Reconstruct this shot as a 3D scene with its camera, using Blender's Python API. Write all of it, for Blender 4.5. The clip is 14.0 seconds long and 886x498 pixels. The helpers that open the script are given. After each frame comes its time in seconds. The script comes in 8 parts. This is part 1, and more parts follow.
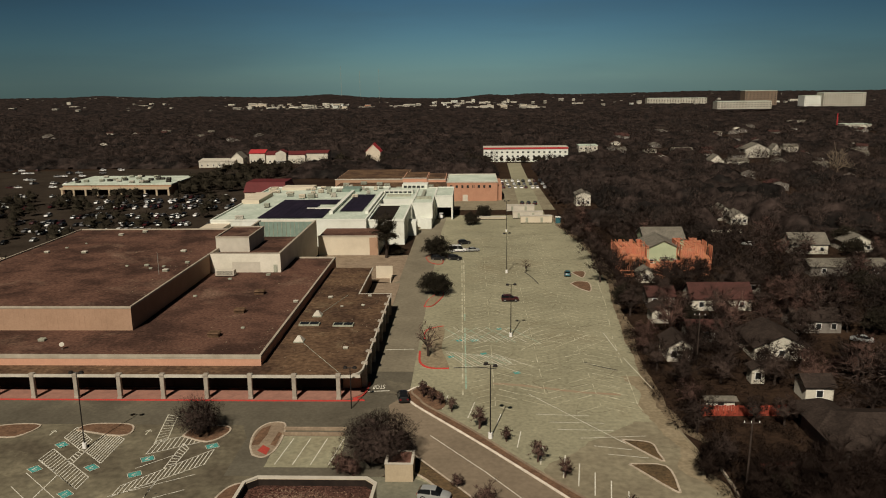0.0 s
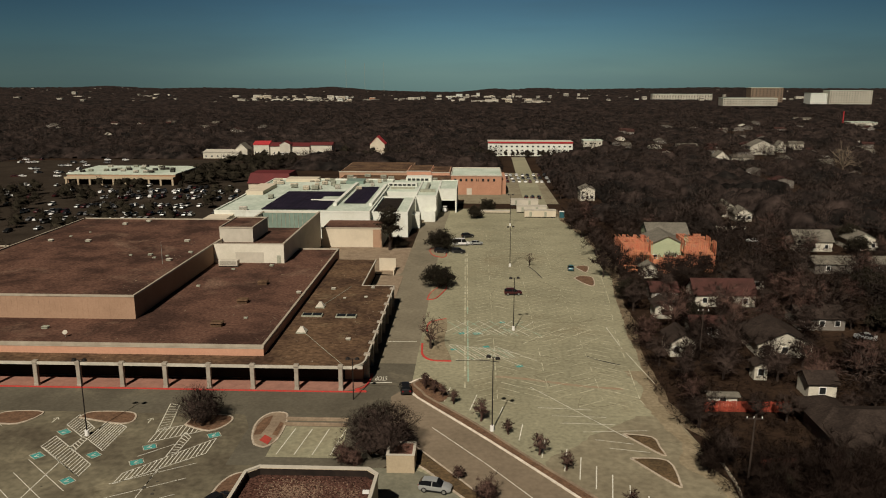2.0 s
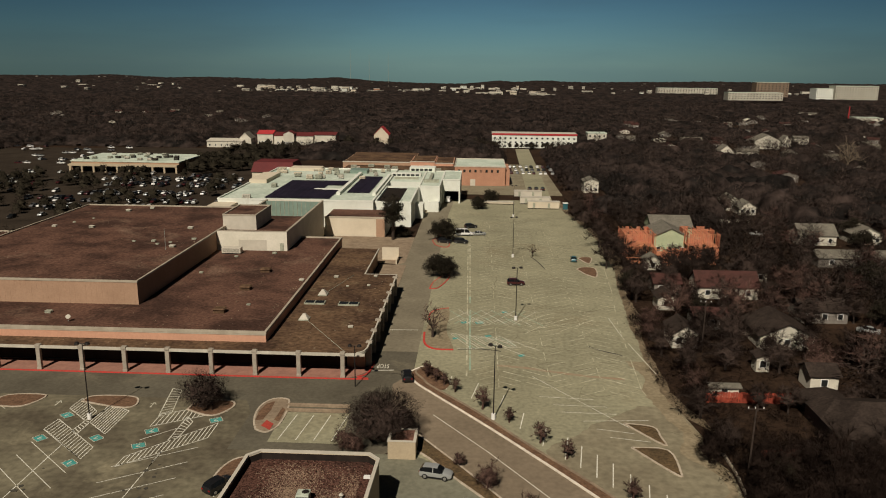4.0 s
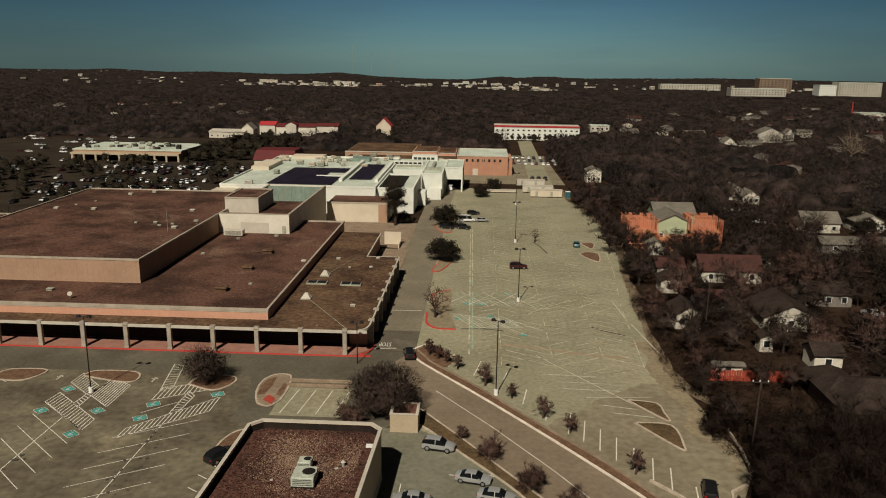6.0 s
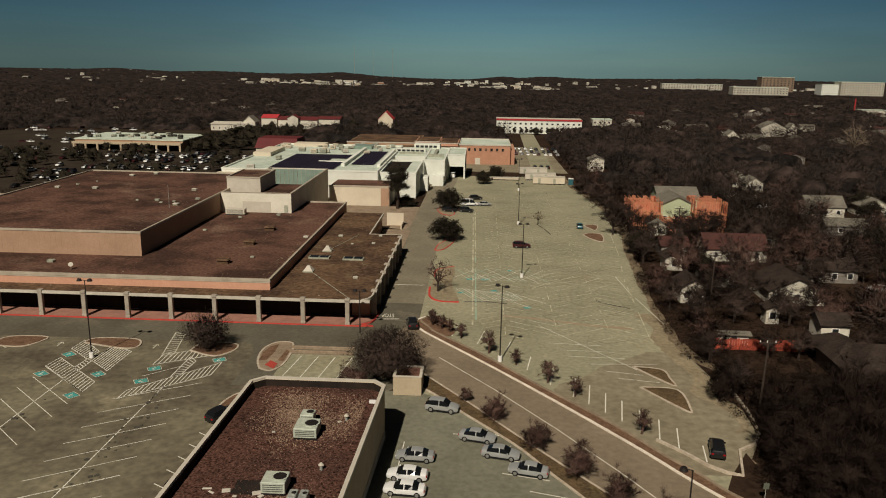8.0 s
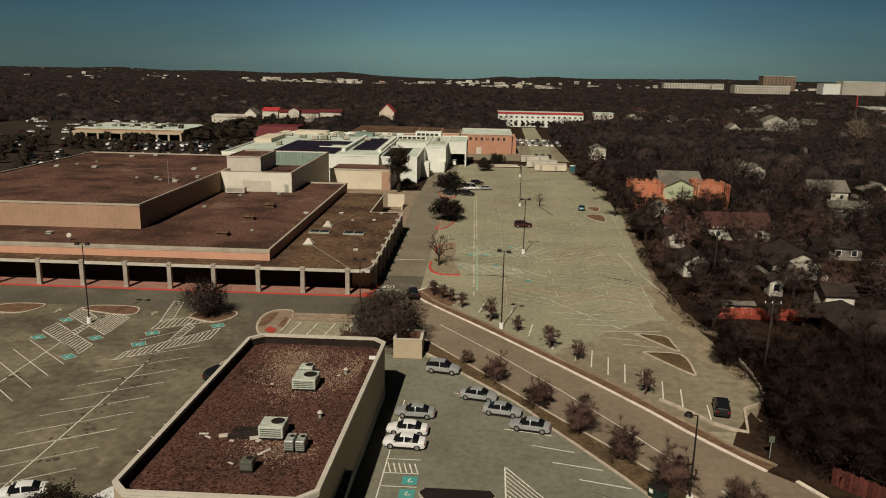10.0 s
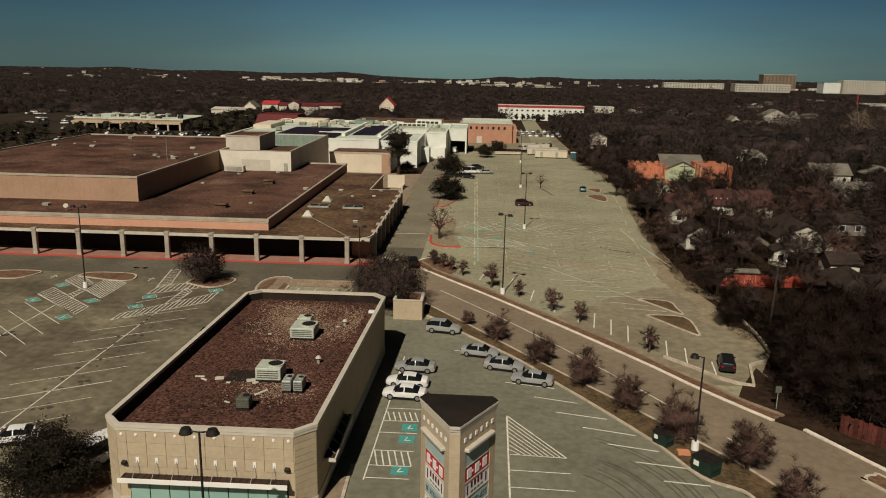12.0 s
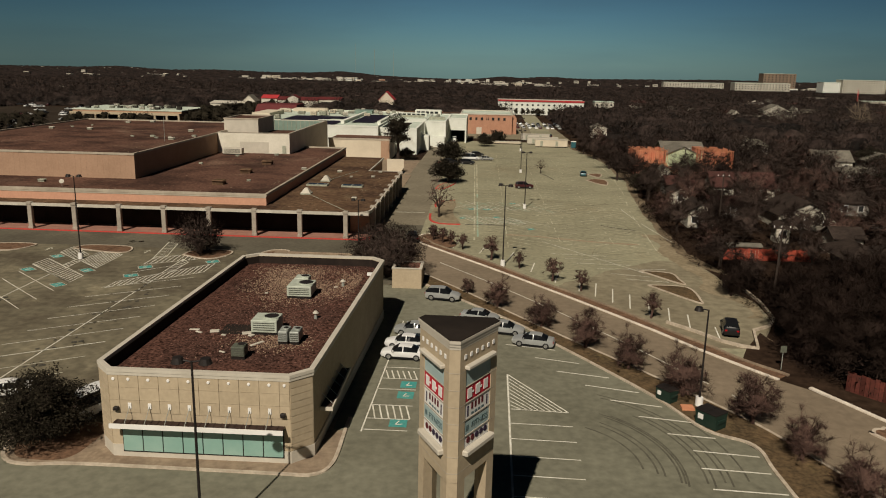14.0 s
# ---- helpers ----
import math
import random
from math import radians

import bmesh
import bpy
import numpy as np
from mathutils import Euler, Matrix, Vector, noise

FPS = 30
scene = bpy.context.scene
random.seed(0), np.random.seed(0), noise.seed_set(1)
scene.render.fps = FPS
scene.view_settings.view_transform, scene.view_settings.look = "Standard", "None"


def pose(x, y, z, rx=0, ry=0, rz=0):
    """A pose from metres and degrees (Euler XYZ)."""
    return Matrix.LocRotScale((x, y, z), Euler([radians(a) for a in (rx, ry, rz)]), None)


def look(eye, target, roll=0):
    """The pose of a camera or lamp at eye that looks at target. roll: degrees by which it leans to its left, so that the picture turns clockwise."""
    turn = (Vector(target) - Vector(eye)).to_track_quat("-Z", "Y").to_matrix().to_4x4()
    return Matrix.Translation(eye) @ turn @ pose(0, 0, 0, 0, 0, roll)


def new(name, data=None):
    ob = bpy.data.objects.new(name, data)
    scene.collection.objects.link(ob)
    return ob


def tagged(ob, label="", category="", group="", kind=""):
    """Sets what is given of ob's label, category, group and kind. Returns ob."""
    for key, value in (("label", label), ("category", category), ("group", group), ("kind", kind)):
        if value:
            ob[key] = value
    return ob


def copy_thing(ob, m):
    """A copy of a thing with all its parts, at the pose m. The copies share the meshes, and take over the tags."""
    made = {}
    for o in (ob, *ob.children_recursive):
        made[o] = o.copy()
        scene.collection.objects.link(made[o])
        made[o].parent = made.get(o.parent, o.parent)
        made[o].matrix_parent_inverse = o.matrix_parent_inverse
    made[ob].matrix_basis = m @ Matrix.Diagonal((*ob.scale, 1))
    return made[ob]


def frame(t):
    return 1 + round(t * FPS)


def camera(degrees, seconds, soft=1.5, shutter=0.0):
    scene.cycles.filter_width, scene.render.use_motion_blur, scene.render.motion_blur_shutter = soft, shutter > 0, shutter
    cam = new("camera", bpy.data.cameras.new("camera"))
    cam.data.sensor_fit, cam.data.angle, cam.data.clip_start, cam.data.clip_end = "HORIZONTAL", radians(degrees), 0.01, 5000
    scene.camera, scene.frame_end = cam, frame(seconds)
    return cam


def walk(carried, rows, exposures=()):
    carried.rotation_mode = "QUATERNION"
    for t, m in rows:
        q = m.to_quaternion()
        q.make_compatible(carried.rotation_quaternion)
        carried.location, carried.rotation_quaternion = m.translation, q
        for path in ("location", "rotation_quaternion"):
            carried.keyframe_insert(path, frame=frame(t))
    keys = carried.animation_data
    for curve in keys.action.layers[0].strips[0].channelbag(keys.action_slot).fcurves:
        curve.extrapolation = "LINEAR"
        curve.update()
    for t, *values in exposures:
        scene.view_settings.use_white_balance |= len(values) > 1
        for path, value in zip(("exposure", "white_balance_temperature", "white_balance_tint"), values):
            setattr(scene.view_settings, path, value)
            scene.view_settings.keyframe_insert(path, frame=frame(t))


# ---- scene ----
cam = camera(59.80, 14.0, soft=1.05)
EXPOSURE, KELVIN, TINT = -0.17, 6500, 10
ROWS = [
    (0.0, 0.000, 0.000, 55.860, 77.612, 0.597, 2.000),
    (0.5, -0.041, 0.009, 55.679, 77.515, 0.467, 2.091),
    (1.0, -0.062, 0.033, 55.590, 77.413, 0.326, 2.185),
    (1.5, -0.110, 0.074, 55.565, 77.287, 0.176, 2.282),
    (2.0, -0.159, 0.130, 55.525, 77.163, -0.022, 2.363),
    (2.5, -0.193, 0.149, 55.229, 76.987, -0.303, 2.479),
    (5.0, -0.262, -0.056, 54.145, 76.385, -0.678, 2.773),
    (5.5, -0.314, -0.100, 52.790, 76.318, -0.780, 2.840),
    (6.0, -0.436, -0.224, 51.392, 76.313, -0.807, 2.869),
    (6.5, -0.542, -0.359, 50.020, 76.291, -0.825, 2.908),
    (7.0, -0.652, -0.474, 48.615, 76.306, -0.853, 2.931),
    (7.5, -0.704, -0.512, 47.178, 76.350, -0.884, 2.963),
    (8.0, -0.727, -0.562, 45.685, 76.378, -0.911, 2.991),
    (10.5, -0.656, -0.715, 38.683, 76.450, -1.064, 3.098),
    (11.0, -0.671, -0.660, 37.220, 76.474, -1.028, 3.089),
    (11.5, -0.647, -0.681, 35.727, 76.492, -1.065, 3.095),
    (12.0, -0.655, -0.649, 34.260, 76.516, -1.094, 3.097),
    (12.5, -0.666, -0.631, 32.774, 76.546, -1.117, 3.087),
    (13.0, -0.644, -0.599, 31.315, 76.571, -1.140, 3.078),
    (13.5, -0.611, -0.612, 30.056, 76.563, -1.180, 3.088),
    (14.0, -0.607, -0.395, 29.641, 76.555, -1.202, 3.073),
]
walk(cam, [(t, pose(x, y, z, rx, ry, rz)) for t, x, y, z, rx, ry, rz in ROWS],
     exposures=[(0.0, EXPOSURE, KELVIN, TINT), (14.0, EXPOSURE, KELVIN, TINT)])

# ---- world and sun ----
SUN_EL, SHADOW = radians(44.5), Vector((0.24, 0.97, 0)).normalized()
world = bpy.data.worlds.new("sky")
scene.world = world
world.use_nodes = True
wn, wl = world.node_tree.nodes, world.node_tree.links
bg = wn["Background"]
sky = wn.new("ShaderNodeTexSky")
sky.sky_type, sky.sun_disc, sky.sun_elevation = "NISHITA", False, SUN_EL
sky.sun_rotation = math.atan2(-SHADOW.x, -SHADOW.y)
sky.air_density, sky.dust_density, sky.ozone_density = 1.0, 0.15, 4.0
wc = wn.new("ShaderNodeTexCoord")
wm = wn.new("ShaderNodeMapping")
wm.inputs["Scale"].default_value = (1.2, 1.2, 9.0)
wz = wn.new("ShaderNodeTexNoise")
wz.inputs["Scale"].default_value, wz.inputs["Detail"].default_value = 2.2, 5.0
wr = wn.new("ShaderNodeMapRange")
wr.inputs["From Min"].default_value, wr.inputs["From Max"].default_value = 0.46, 0.8
wr.inputs["To Min"].default_value, wr.inputs["To Max"].default_value = 0.0, 0.42
wx = wn.new("ShaderNodeMix")
wx.data_type = "RGBA"
wx.inputs["B"].default_value = (4.6, 4.8, 4.7, 1)
wh = wn.new("ShaderNodeMix")
wh.data_type, wh.blend_type = "RGBA", "MULTIPLY"
wh.inputs["Factor"].default_value = 1.0
ws = wn.new("ShaderNodeSeparateXYZ")
wg = wn.new("ShaderNodeMapRange")
wg.inputs["From Min"].default_value, wg.inputs["From Max"].default_value = 0.0, 0.25
wt = wn.new("ShaderNodeMix")
wt.data_type = "RGBA"
wt.inputs["A"].default_value, wt.inputs["B"].default_value = (0.33, 0.565, 0.70, 1), (0.044, 0.056, 0.068, 1)
wl.new(wc.outputs["Generated"], ws.inputs["Vector"])
wl.new(ws.outputs["Z"], wg.inputs["Value"])
wl.new(wg.outputs["Result"], wt.inputs["Factor"])
# a thin bright veil low in the north; side fading imitates lens falloff
wa = wn.new("ShaderNodeMath")
wa.operation = "ABSOLUTE"
wv = wn.new("ShaderNodeMapRange")
wv.interpolation_type = "SMOOTHSTEP"
wv.inputs["From Min"].default_value, wv.inputs["From Max"].default_value = 0.02, 0.52
wv.inputs["To Min"].default_value, wv.inputs["To Max"].default_value = 1.14, 0.66
wk = wn.new("ShaderNodeMix")
wk.data_type, wk.blend_type = "RGBA", "MULTIPLY"
wk.inputs["Factor"].default_value = 1.0
wl.new(ws.outputs["X"], wa.inputs[0])
wl.new(wa.outputs["Value"], wv.inputs["Value"])
wl.new(wt.outputs["Result"], wk.inputs["A"])
wl.new(wv.outputs["Result"], wk.inputs["B"])
wl.new(wk.outputs["Result"], wh.inputs["B"])
wl.new(wc.outputs["Generated"], wm.inputs["Vector"])
wl.new(wm.outputs["Vector"], wz.inputs["Vector"])
wl.new(wz.outputs["Fac"], wr.inputs["Value"])
wl.new(wr.outputs["Result"], wx.inputs["Factor"])
wl.new(sky.outputs["Color"], wx.inputs["A"])
wl.new(wx.outputs["Result"], wh.inputs["A"])
wl.new(wh.outputs["Result"], bg.inputs["Color"])
bg.inputs["Strength"].default_value = 0.05
sun = new("sun", bpy.data.lights.new("sun", "SUN"))
sun.data.energy, sun.data.angle, sun.data.color = 5.0, radians(0.55), (1.0, 0.895, 0.75)
sun.matrix_world = look((0, 0, 0), SHADOW * math.cos(SUN_EL) + Vector((0, 0, -math.sin(SUN_EL))))

# ---- materials ----
MATS = {}


def mat(name, base, rough=0.8, other=None, scale=1.0, mix=1.0, fine=None, bump=0.0, metal=0.0, per_object=0.0, streak=None, spec=0.15, stops=(0.35, 0.7), island=0.0, stain=None):
    """A surface of two colours mixed by noise of `scale` per metre, fine grain, and a little relief."""
    if name in MATS:
        return MATS[name]
    m = bpy.data.materials.new(name)
    m.use_nodes = True
    nt = m.node_tree
    n, l = nt.nodes, nt.links
    b = n["Principled BSDF"]
    b.inputs["Roughness"].default_value, b.inputs["Metallic"].default_value = rough, metal
    b.inputs["Specular IOR Level"].default_value = spec
    geo = n.new("ShaderNodeNewGeometry")
    vec = geo.outputs["Position"]
    if streak:
        mp = n.new("ShaderNodeMapping")
        mp.inputs["Scale"].default_value = streak
        l.new(vec, mp.inputs["Vector"])
        vec = mp.outputs["Vector"]
    color = n.new("ShaderNodeRGB")
    color.outputs[0].default_value = (*base, 1)
    out = color.outputs[0]
    if other:
        t = n.new("ShaderNodeTexNoise")
        t.inputs["Scale"].default_value, t.inputs["Detail"].default_value, t.inputs["Roughness"].default_value = scale, 7, 0.62
        l.new(vec, t.inputs["Vector"])
        r = n.new("ShaderNodeMapRange")
        r.inputs["From Min"].default_value, r.inputs["From Max"].default_value = stops
        r.inputs["To Max"].default_value = mix
        l.new(t.outputs["Fac"], r.inputs["Value"])
        x = n.new("ShaderNodeMix")
        x.data_type = "RGBA"
        l.new(r.outputs["Result"], x.inputs["Factor"])
        l.new(out, x.inputs["A"])
        x.inputs["B"].default_value = (*other, 1)
        out = x.outputs["Result"]
    if stain:
        # broad weathered blotches with ragged rims: colour, scale, from, to
        t = n.new("ShaderNodeTexNoise")
        t.inputs["Scale"].default_value, t.inputs["Detail"].default_value, t.inputs["Roughness"].default_value = stain[1], 9, 0.68
        t.inputs["Distortion"].default_value = 0.6
        l.new(geo.outputs["Position"], t.inputs["Vector"])
        r = n.new("ShaderNodeMapRange")
        r.inputs["From Min"].default_value, r.inputs["From Max"].default_value = stain[2:4]
        l.new(t.outputs["Fac"], r.inputs["Value"])
        x = n.new("ShaderNodeMix")
        x.data_type = "RGBA"
        l.new(r.outputs["Result"], x.inputs["Factor"])
        l.new(out, x.inputs["A"])
        x.inputs["B"].default_value = (*stain[0], 1)
        out = x.outputs["Result"]
    if fine:
        t = n.new("ShaderNodeTexNoise")
        t.inputs["Scale"].default_value, t.inputs["Detail"].default_value = fine[0], 4
        l.new(geo.outputs["Position"], t.inputs["Vector"])
        r = n.new("ShaderNodeMapRange")
        r.inputs["From Min"].default_value, r.inputs["From Max"].default_value = 0.3, 0.7
        r.inputs["To Min"].default_value, r.inputs["To Max"].default_value = 1 - fine[1], 1 + fine[1]
        l.new(t.outputs["Fac"], r.inputs["Value"])
        x = n.new("ShaderNodeMix")
        x.data_type, x.blend_type = "RGBA", "MULTIPLY"
        x.inputs["Factor"].default_value = 1
        l.new(out, x.inputs["A"])
        l.new(r.outputs["Result"], x.inputs["B"])
        out = x.outputs["Result"]
    for amount, source in ((per_object, "o"), (island, "i")):
        if amount:
            if source == "o":
                s = n.new("ShaderNodeObjectInfo").outputs["Random"]
            else:
                s = geo.outputs["Random Per Island"]
            r = n.new("ShaderNodeMapRange")
            r.inputs["To Min"].default_value, r.inputs["To Max"].default_value = 1 - amount, 1 + amount
            l.new(s, r.inputs["Value"])
            x = n.new("ShaderNodeMix")
            x.data_type, x.blend_type = "RGBA", "MULTIPLY"
            x.inputs["Factor"].default_value = 1
            l.new(out, x.inputs["A"])
            l.new(r.outputs["Result"], x.inputs["B"])
            out = x.outputs["Result"]
    l.new(out, b.inputs["Base Color"])
    if bump:
        t = n.new("ShaderNodeTexNoise")
        t.inputs["Scale"].default_value, t.inputs["Detail"].default_value = (fine[0] if fine else scale * 4), 5
        l.new(geo.outputs["Position"], t.inputs["Vector"])
        u = n.new("ShaderNodeBump")
        u.inputs["Strength"].default_value, u.inputs["Distance"].default_value = bump, 0.05
        l.new(t.outputs["Fac"], u.inputs["Height"])
        l.new(u.outputs["Normal"], b.inputs["Normal"])
    MATS[name] = m
    return m


M_EARTH = mat("dry_earth", (0.045, 0.028, 0.018), 0.95, (0.022, 0.014, 0.01), 0.05, fine=(1.2, 0.35), bump=0.3, spec=0.02)
M_LOT = mat("worn_lot_paving", (0.30, 0.282, 0.188), 0.9, (0.215, 0.203, 0.135), 0.06, fine=(1.3, 0.2), bump=0.25, stain=((0.235, 0.205, 0.13), 0.035, 0.54, 0.72))
M_LOT_C = mat("stained_lot_paving", (0.245, 0.217, 0.146), 0.9, (0.17, 0.143, 0.096), 0.09, fine=(0.9, 0.2), bump=0.15)
M_LOT_W = mat("front_lot_paving", (0.178, 0.158, 0.106), 0.9, (0.088, 0.073, 0.05), 0.06, fine=(0.9, 0.25), bump=0.2, stops=(0.38, 0.62), stain=((0.235, 0.205, 0.135), 0.09, 0.56, 0.7))
M_LOT_N = mat("store_lot_paving", (0.192, 0.187, 0.137), 0.9, (0.130, 0.125, 0.090), 0.09, fine=(1.3, 0.16), bump=0.15, stain=((0.10, 0.092, 0.064), 0.16, 0.6, 0.74))
M_ROAD = mat("asphalt_road", (0.125, 0.112, 0.082), 0.9, (0.08, 0.07, 0.051), 0.08, fine=(1.5, 0.14), bump=0.15, stain=((0.155, 0.135, 0.095), 0.1, 0.55, 0.7))
M_ROAD_D = mat("avenue_asphalt", (0.225, 0.178, 0.125), 0.9, (0.165, 0.13, 0.09), 0.07, fine=(1.3, 0.13), bump=0.12)
M_ROAD_S = mat("side_road_asphalt", (0.215, 0.188, 0.133), 0.9, (0.155, 0.134, 0.095), 0.08, fine=(1.3, 0.14), bump=0.12)
M_PATCH = mat("asphalt_patch", (0.05, 0.047, 0.04), 0.9, (0.08, 0.072, 0.055), 0.4, fine=(2.0, 0.2))
M_KERB = mat("kerb_concrete", (0.50, 0.43, 0.34), 0.85, (0.33, 0.27, 0.2), 0.8, fine=(3.0, 0.15))
M_KERB_W = mat("white_kerb_concrete", (0.76, 0.69, 0.58), 0.85, (0.58, 0.51, 0.42), 0.6, fine=(3.0, 0.12))
M_KERB_RED = mat("red_painted_kerb", (0.55, 0.045, 0.04), 0.7, (0.36, 0.07, 0.05), 0.9, fine=(4.0, 0.15))
M_RAMP = mat("red_ramp_tiles", (0.40, 0.055, 0.04), 0.8, (0.30, 0.06, 0.045), 1.0, fine=(4.0, 0.15))
M_WALK = mat("pink_paving", (0.33, 0.17, 0.125), 0.9, (0.24, 0.125, 0.095), 0.5, fine=(2.0, 0.15))
M_CONC = mat("pale_concrete", (0.29, 0.225, 0.155), 0.9, (0.19, 0.14, 0.098), 0.4, fine=(2.5, 0.14), stain=((0.16, 0.115, 0.08), 0.3, 0.56, 0.7))
M_PAINT = mat("white_road_paint", (0.74, 0.72, 0.63), 0.8, (0.50, 0.47, 0.37), 0.9, fine=(5.0, 0.15))
M_FADED = mat("faded_road_paint", (0.66, 0.64, 0.53), 0.85, (0.42, 0.40, 0.30), 0.5, fine=(5.0, 0.15))
M_WORN = mat("nearly_gone_road_paint", (0.56, 0.535, 0.40), 0.9, (0.34, 0.315, 0.21), 0.35, fine=(3.0, 0.2), stops=(0.35, 0.62))
M_TEAL_F = mat("faded_teal_road_paint", (0.26, 0.40, 0.31), 0.85, (0.36, 0.38, 0.27), 0.5, fine=(3.0, 0.2))
M_CRACK = mat("crack_filler", (0.15, 0.135, 0.09), 0.9, (0.21, 0.19, 0.125), 0.4)
M_TEAL = mat("teal_road_paint", (0.05, 0.29, 0.265), 0.8, (0.10, 0.28, 0.24), 1.1, fine=(5.0, 0.15))
M_GRASS = mat("dry_grass", (0.128, 0.084, 0.044), 0.95, (0.06, 0.044, 0.024), 0.35, fine=(3.0, 0.4), bump=0.5, stain=((0.18, 0.135, 0.06), 0.2, 0.58, 0.7))
M_DIRT = mat("red_brown_mulch", (0.17, 0.10, 0.06), 0.95, (0.10, 0.058, 0.036), 0.6, fine=(3.0, 0.3), bump=0.4)
M_ROOF = mat("brown_roof_gravel", (0.118, 0.063, 0.045), 0.95, (0.052, 0.029, 0.022), 0.09, fine=(1.6, 0.38), bump=0.35, stops=(0.42, 0.6), stain=((0.20, 0.13, 0.092), 0.07, 0.56, 0.78), spec=0.05)
M_ROOF_A = mat("annex_roof_gravel", (0.130, 0.081, 0.049), 0.95, (0.062, 0.038, 0.026), 0.12, fine=(1.1, 0.42), bump=0.35, stops=(0.4, 0.62), stain=((0.19, 0.14, 0.085), 0.13, 0.58, 0.74), spec=0.02)
M_ROOF_S = mat("store_roof_gravel", (0.08, 0.04, 0.03), 0.95, (0.045, 0.025, 0.02), 0.16, fine=(4.5, 0.9), bump=0.9, stops=(0.45, 0.65), spec=0.02)
M_SALMON = mat("salmon_render", (0.54, 0.30, 0.2), 0.85, (0.47, 0.255, 0.17), 0.25, fine=(3.0, 0.06))
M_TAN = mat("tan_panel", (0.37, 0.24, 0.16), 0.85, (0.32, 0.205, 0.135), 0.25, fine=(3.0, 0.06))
M_CREAM = mat("cream_render", (0.60, 0.53, 0.41), 0.85, (0.51, 0.445, 0.34), 0.2, fine=(3.0, 0.05))
M_OFFWHITE = mat("off_white_render", (0.66, 0.62, 0.52), 0.85, (0.56, 0.525, 0.43), 0.2, fine=(3.0, 0.05), stain=((0.47, 0.41, 0.31), 0.1, 0.6, 0.75))
M_WHITE = mat("white_render", (0.70, 0.715, 0.645), 0.85, (0.58, 0.595, 0.52), 0.15, fine=(3.0, 0.05), stain=((0.5, 0.49, 0.4), 0.12, 0.58, 0.75))
M_WHITE_ROOF = mat("white_roof_membrane", (0.55, 0.60, 0.51), 0.8, (0.36, 0.43, 0.35), 0.09, fine=(1.0, 0.14), stain=((0.30, 0.33, 0.25), 0.05, 0.56, 0.72))
M_AWNING = mat("dark_awning_metal", (0.035, 0.022, 0.018), 0.7, (0.05, 0.032, 0.025), 0.6, fine=(4.0, 0.2))
# Near-black colour standing in for shaded openings, also used for dark parts.
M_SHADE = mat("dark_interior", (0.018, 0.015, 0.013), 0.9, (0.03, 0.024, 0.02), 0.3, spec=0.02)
M_PILLAR = mat("grey_pillar_concrete", (0.36, 0.32, 0.26), 0.85, (0.25, 0.215, 0.175), 0.6, fine=(3.0, 0.1))
M_FASCIA = mat("pale_fascia", (0.52, 0.485, 0.41), 0.8, (0.39, 0.36, 0.295), 0.4, fine=(3.0, 0.08))
M_COPING = mat("metal_coping", (0.42, 0.37, 0.29), 0.6, (0.3, 0.26, 0.2), 0.5, fine=(4.0, 0.08))
M_SOLAR = mat("solar_glass", (0.014, 0.011, 0.02), 0.6, (0.022, 0.016, 0.028), 0.3, per_object=0.2, spec=0.12)
M_BLOCK = mat("beige_wall_block", (0.43, 0.352, 0.243), 0.85, (0.375, 0.305, 0.208), 0.4, fine=(3.0, 0.07), per_object=0.05)
M_TRIM = mat("store_trim", (0.52, 0.48, 0.40), 0.75, (0.43, 0.395, 0.325), 0.5, fine=(4.0, 0.06))
M_GLASS = mat("shop_glass", (0.20, 0.35, 0.30), 0.08, (0.27, 0.41, 0.35), 0.35, spec=0.8)
M_BLACK = mat("black_metal", (0.015, 0.013, 0.012), 0.5, (0.025, 0.02, 0.018), 2.0)
M_STEEL = mat("galvanised_steel", (0.42, 0.44, 0.40), 0.5, (0.28, 0.3, 0.27), 1.2, metal=0.3, fine=(5.0, 0.1))
M_UNIT = mat("roof_unit_paint", (0.36, 0.37, 0.29), 0.6, (0.22, 0.22, 0.17), 0.9, fine=(4.0, 0.15))
M_UNIT_L = mat("pale_unit_enamel", (0.46, 0.50, 0.42), 0.5, (0.34, 0.37, 0.3), 1.2, fine=(4.0, 0.12))
M_LOUVRE = mat("louvre_slots", (0.10, 0.105, 0.085), 0.7, (0.06, 0.06, 0.05), 2.0)
M_CONDENSER = mat("dark_condenser_paint", (0.11, 0.12, 0.09), 0.6, (0.07, 0.075, 0.058), 1.5, fine=(5.0, 0.2))
M_ORANGE = mat("orange_brick_wall", (0.42, 0.225, 0.145), 0.85, (0.35, 0.185, 0.12), 0.3, fine=(2.0, 0.08))
M_WRAP = mat("red_orange_sheathing", (0.46, 0.13, 0.075), 0.75, (0.40, 0.21, 0.13), 0.7, fine=(2.5, 0.25))
M_LUMBER = mat("raw_lumber", (0.56, 0.25, 0.135), 0.8, (0.44, 0.17, 0.09), 0.8)
M_RED = mat("red_roof_metal", (0.42, 0.04, 0.045), 0.6, (0.33, 0.04, 0.04), 0.3)
M_MAROON = mat("maroon_roof", (0.12, 0.025, 0.025), 0.7, (0.09, 0.02, 0.02), 0.4)
M_FENCE = mat("red_cedar_fence", (0.36, 0.07, 0.04), 0.85, (0.22, 0.045, 0.03), 0.8, per_object=0.25, fine=(4.0, 0.2))
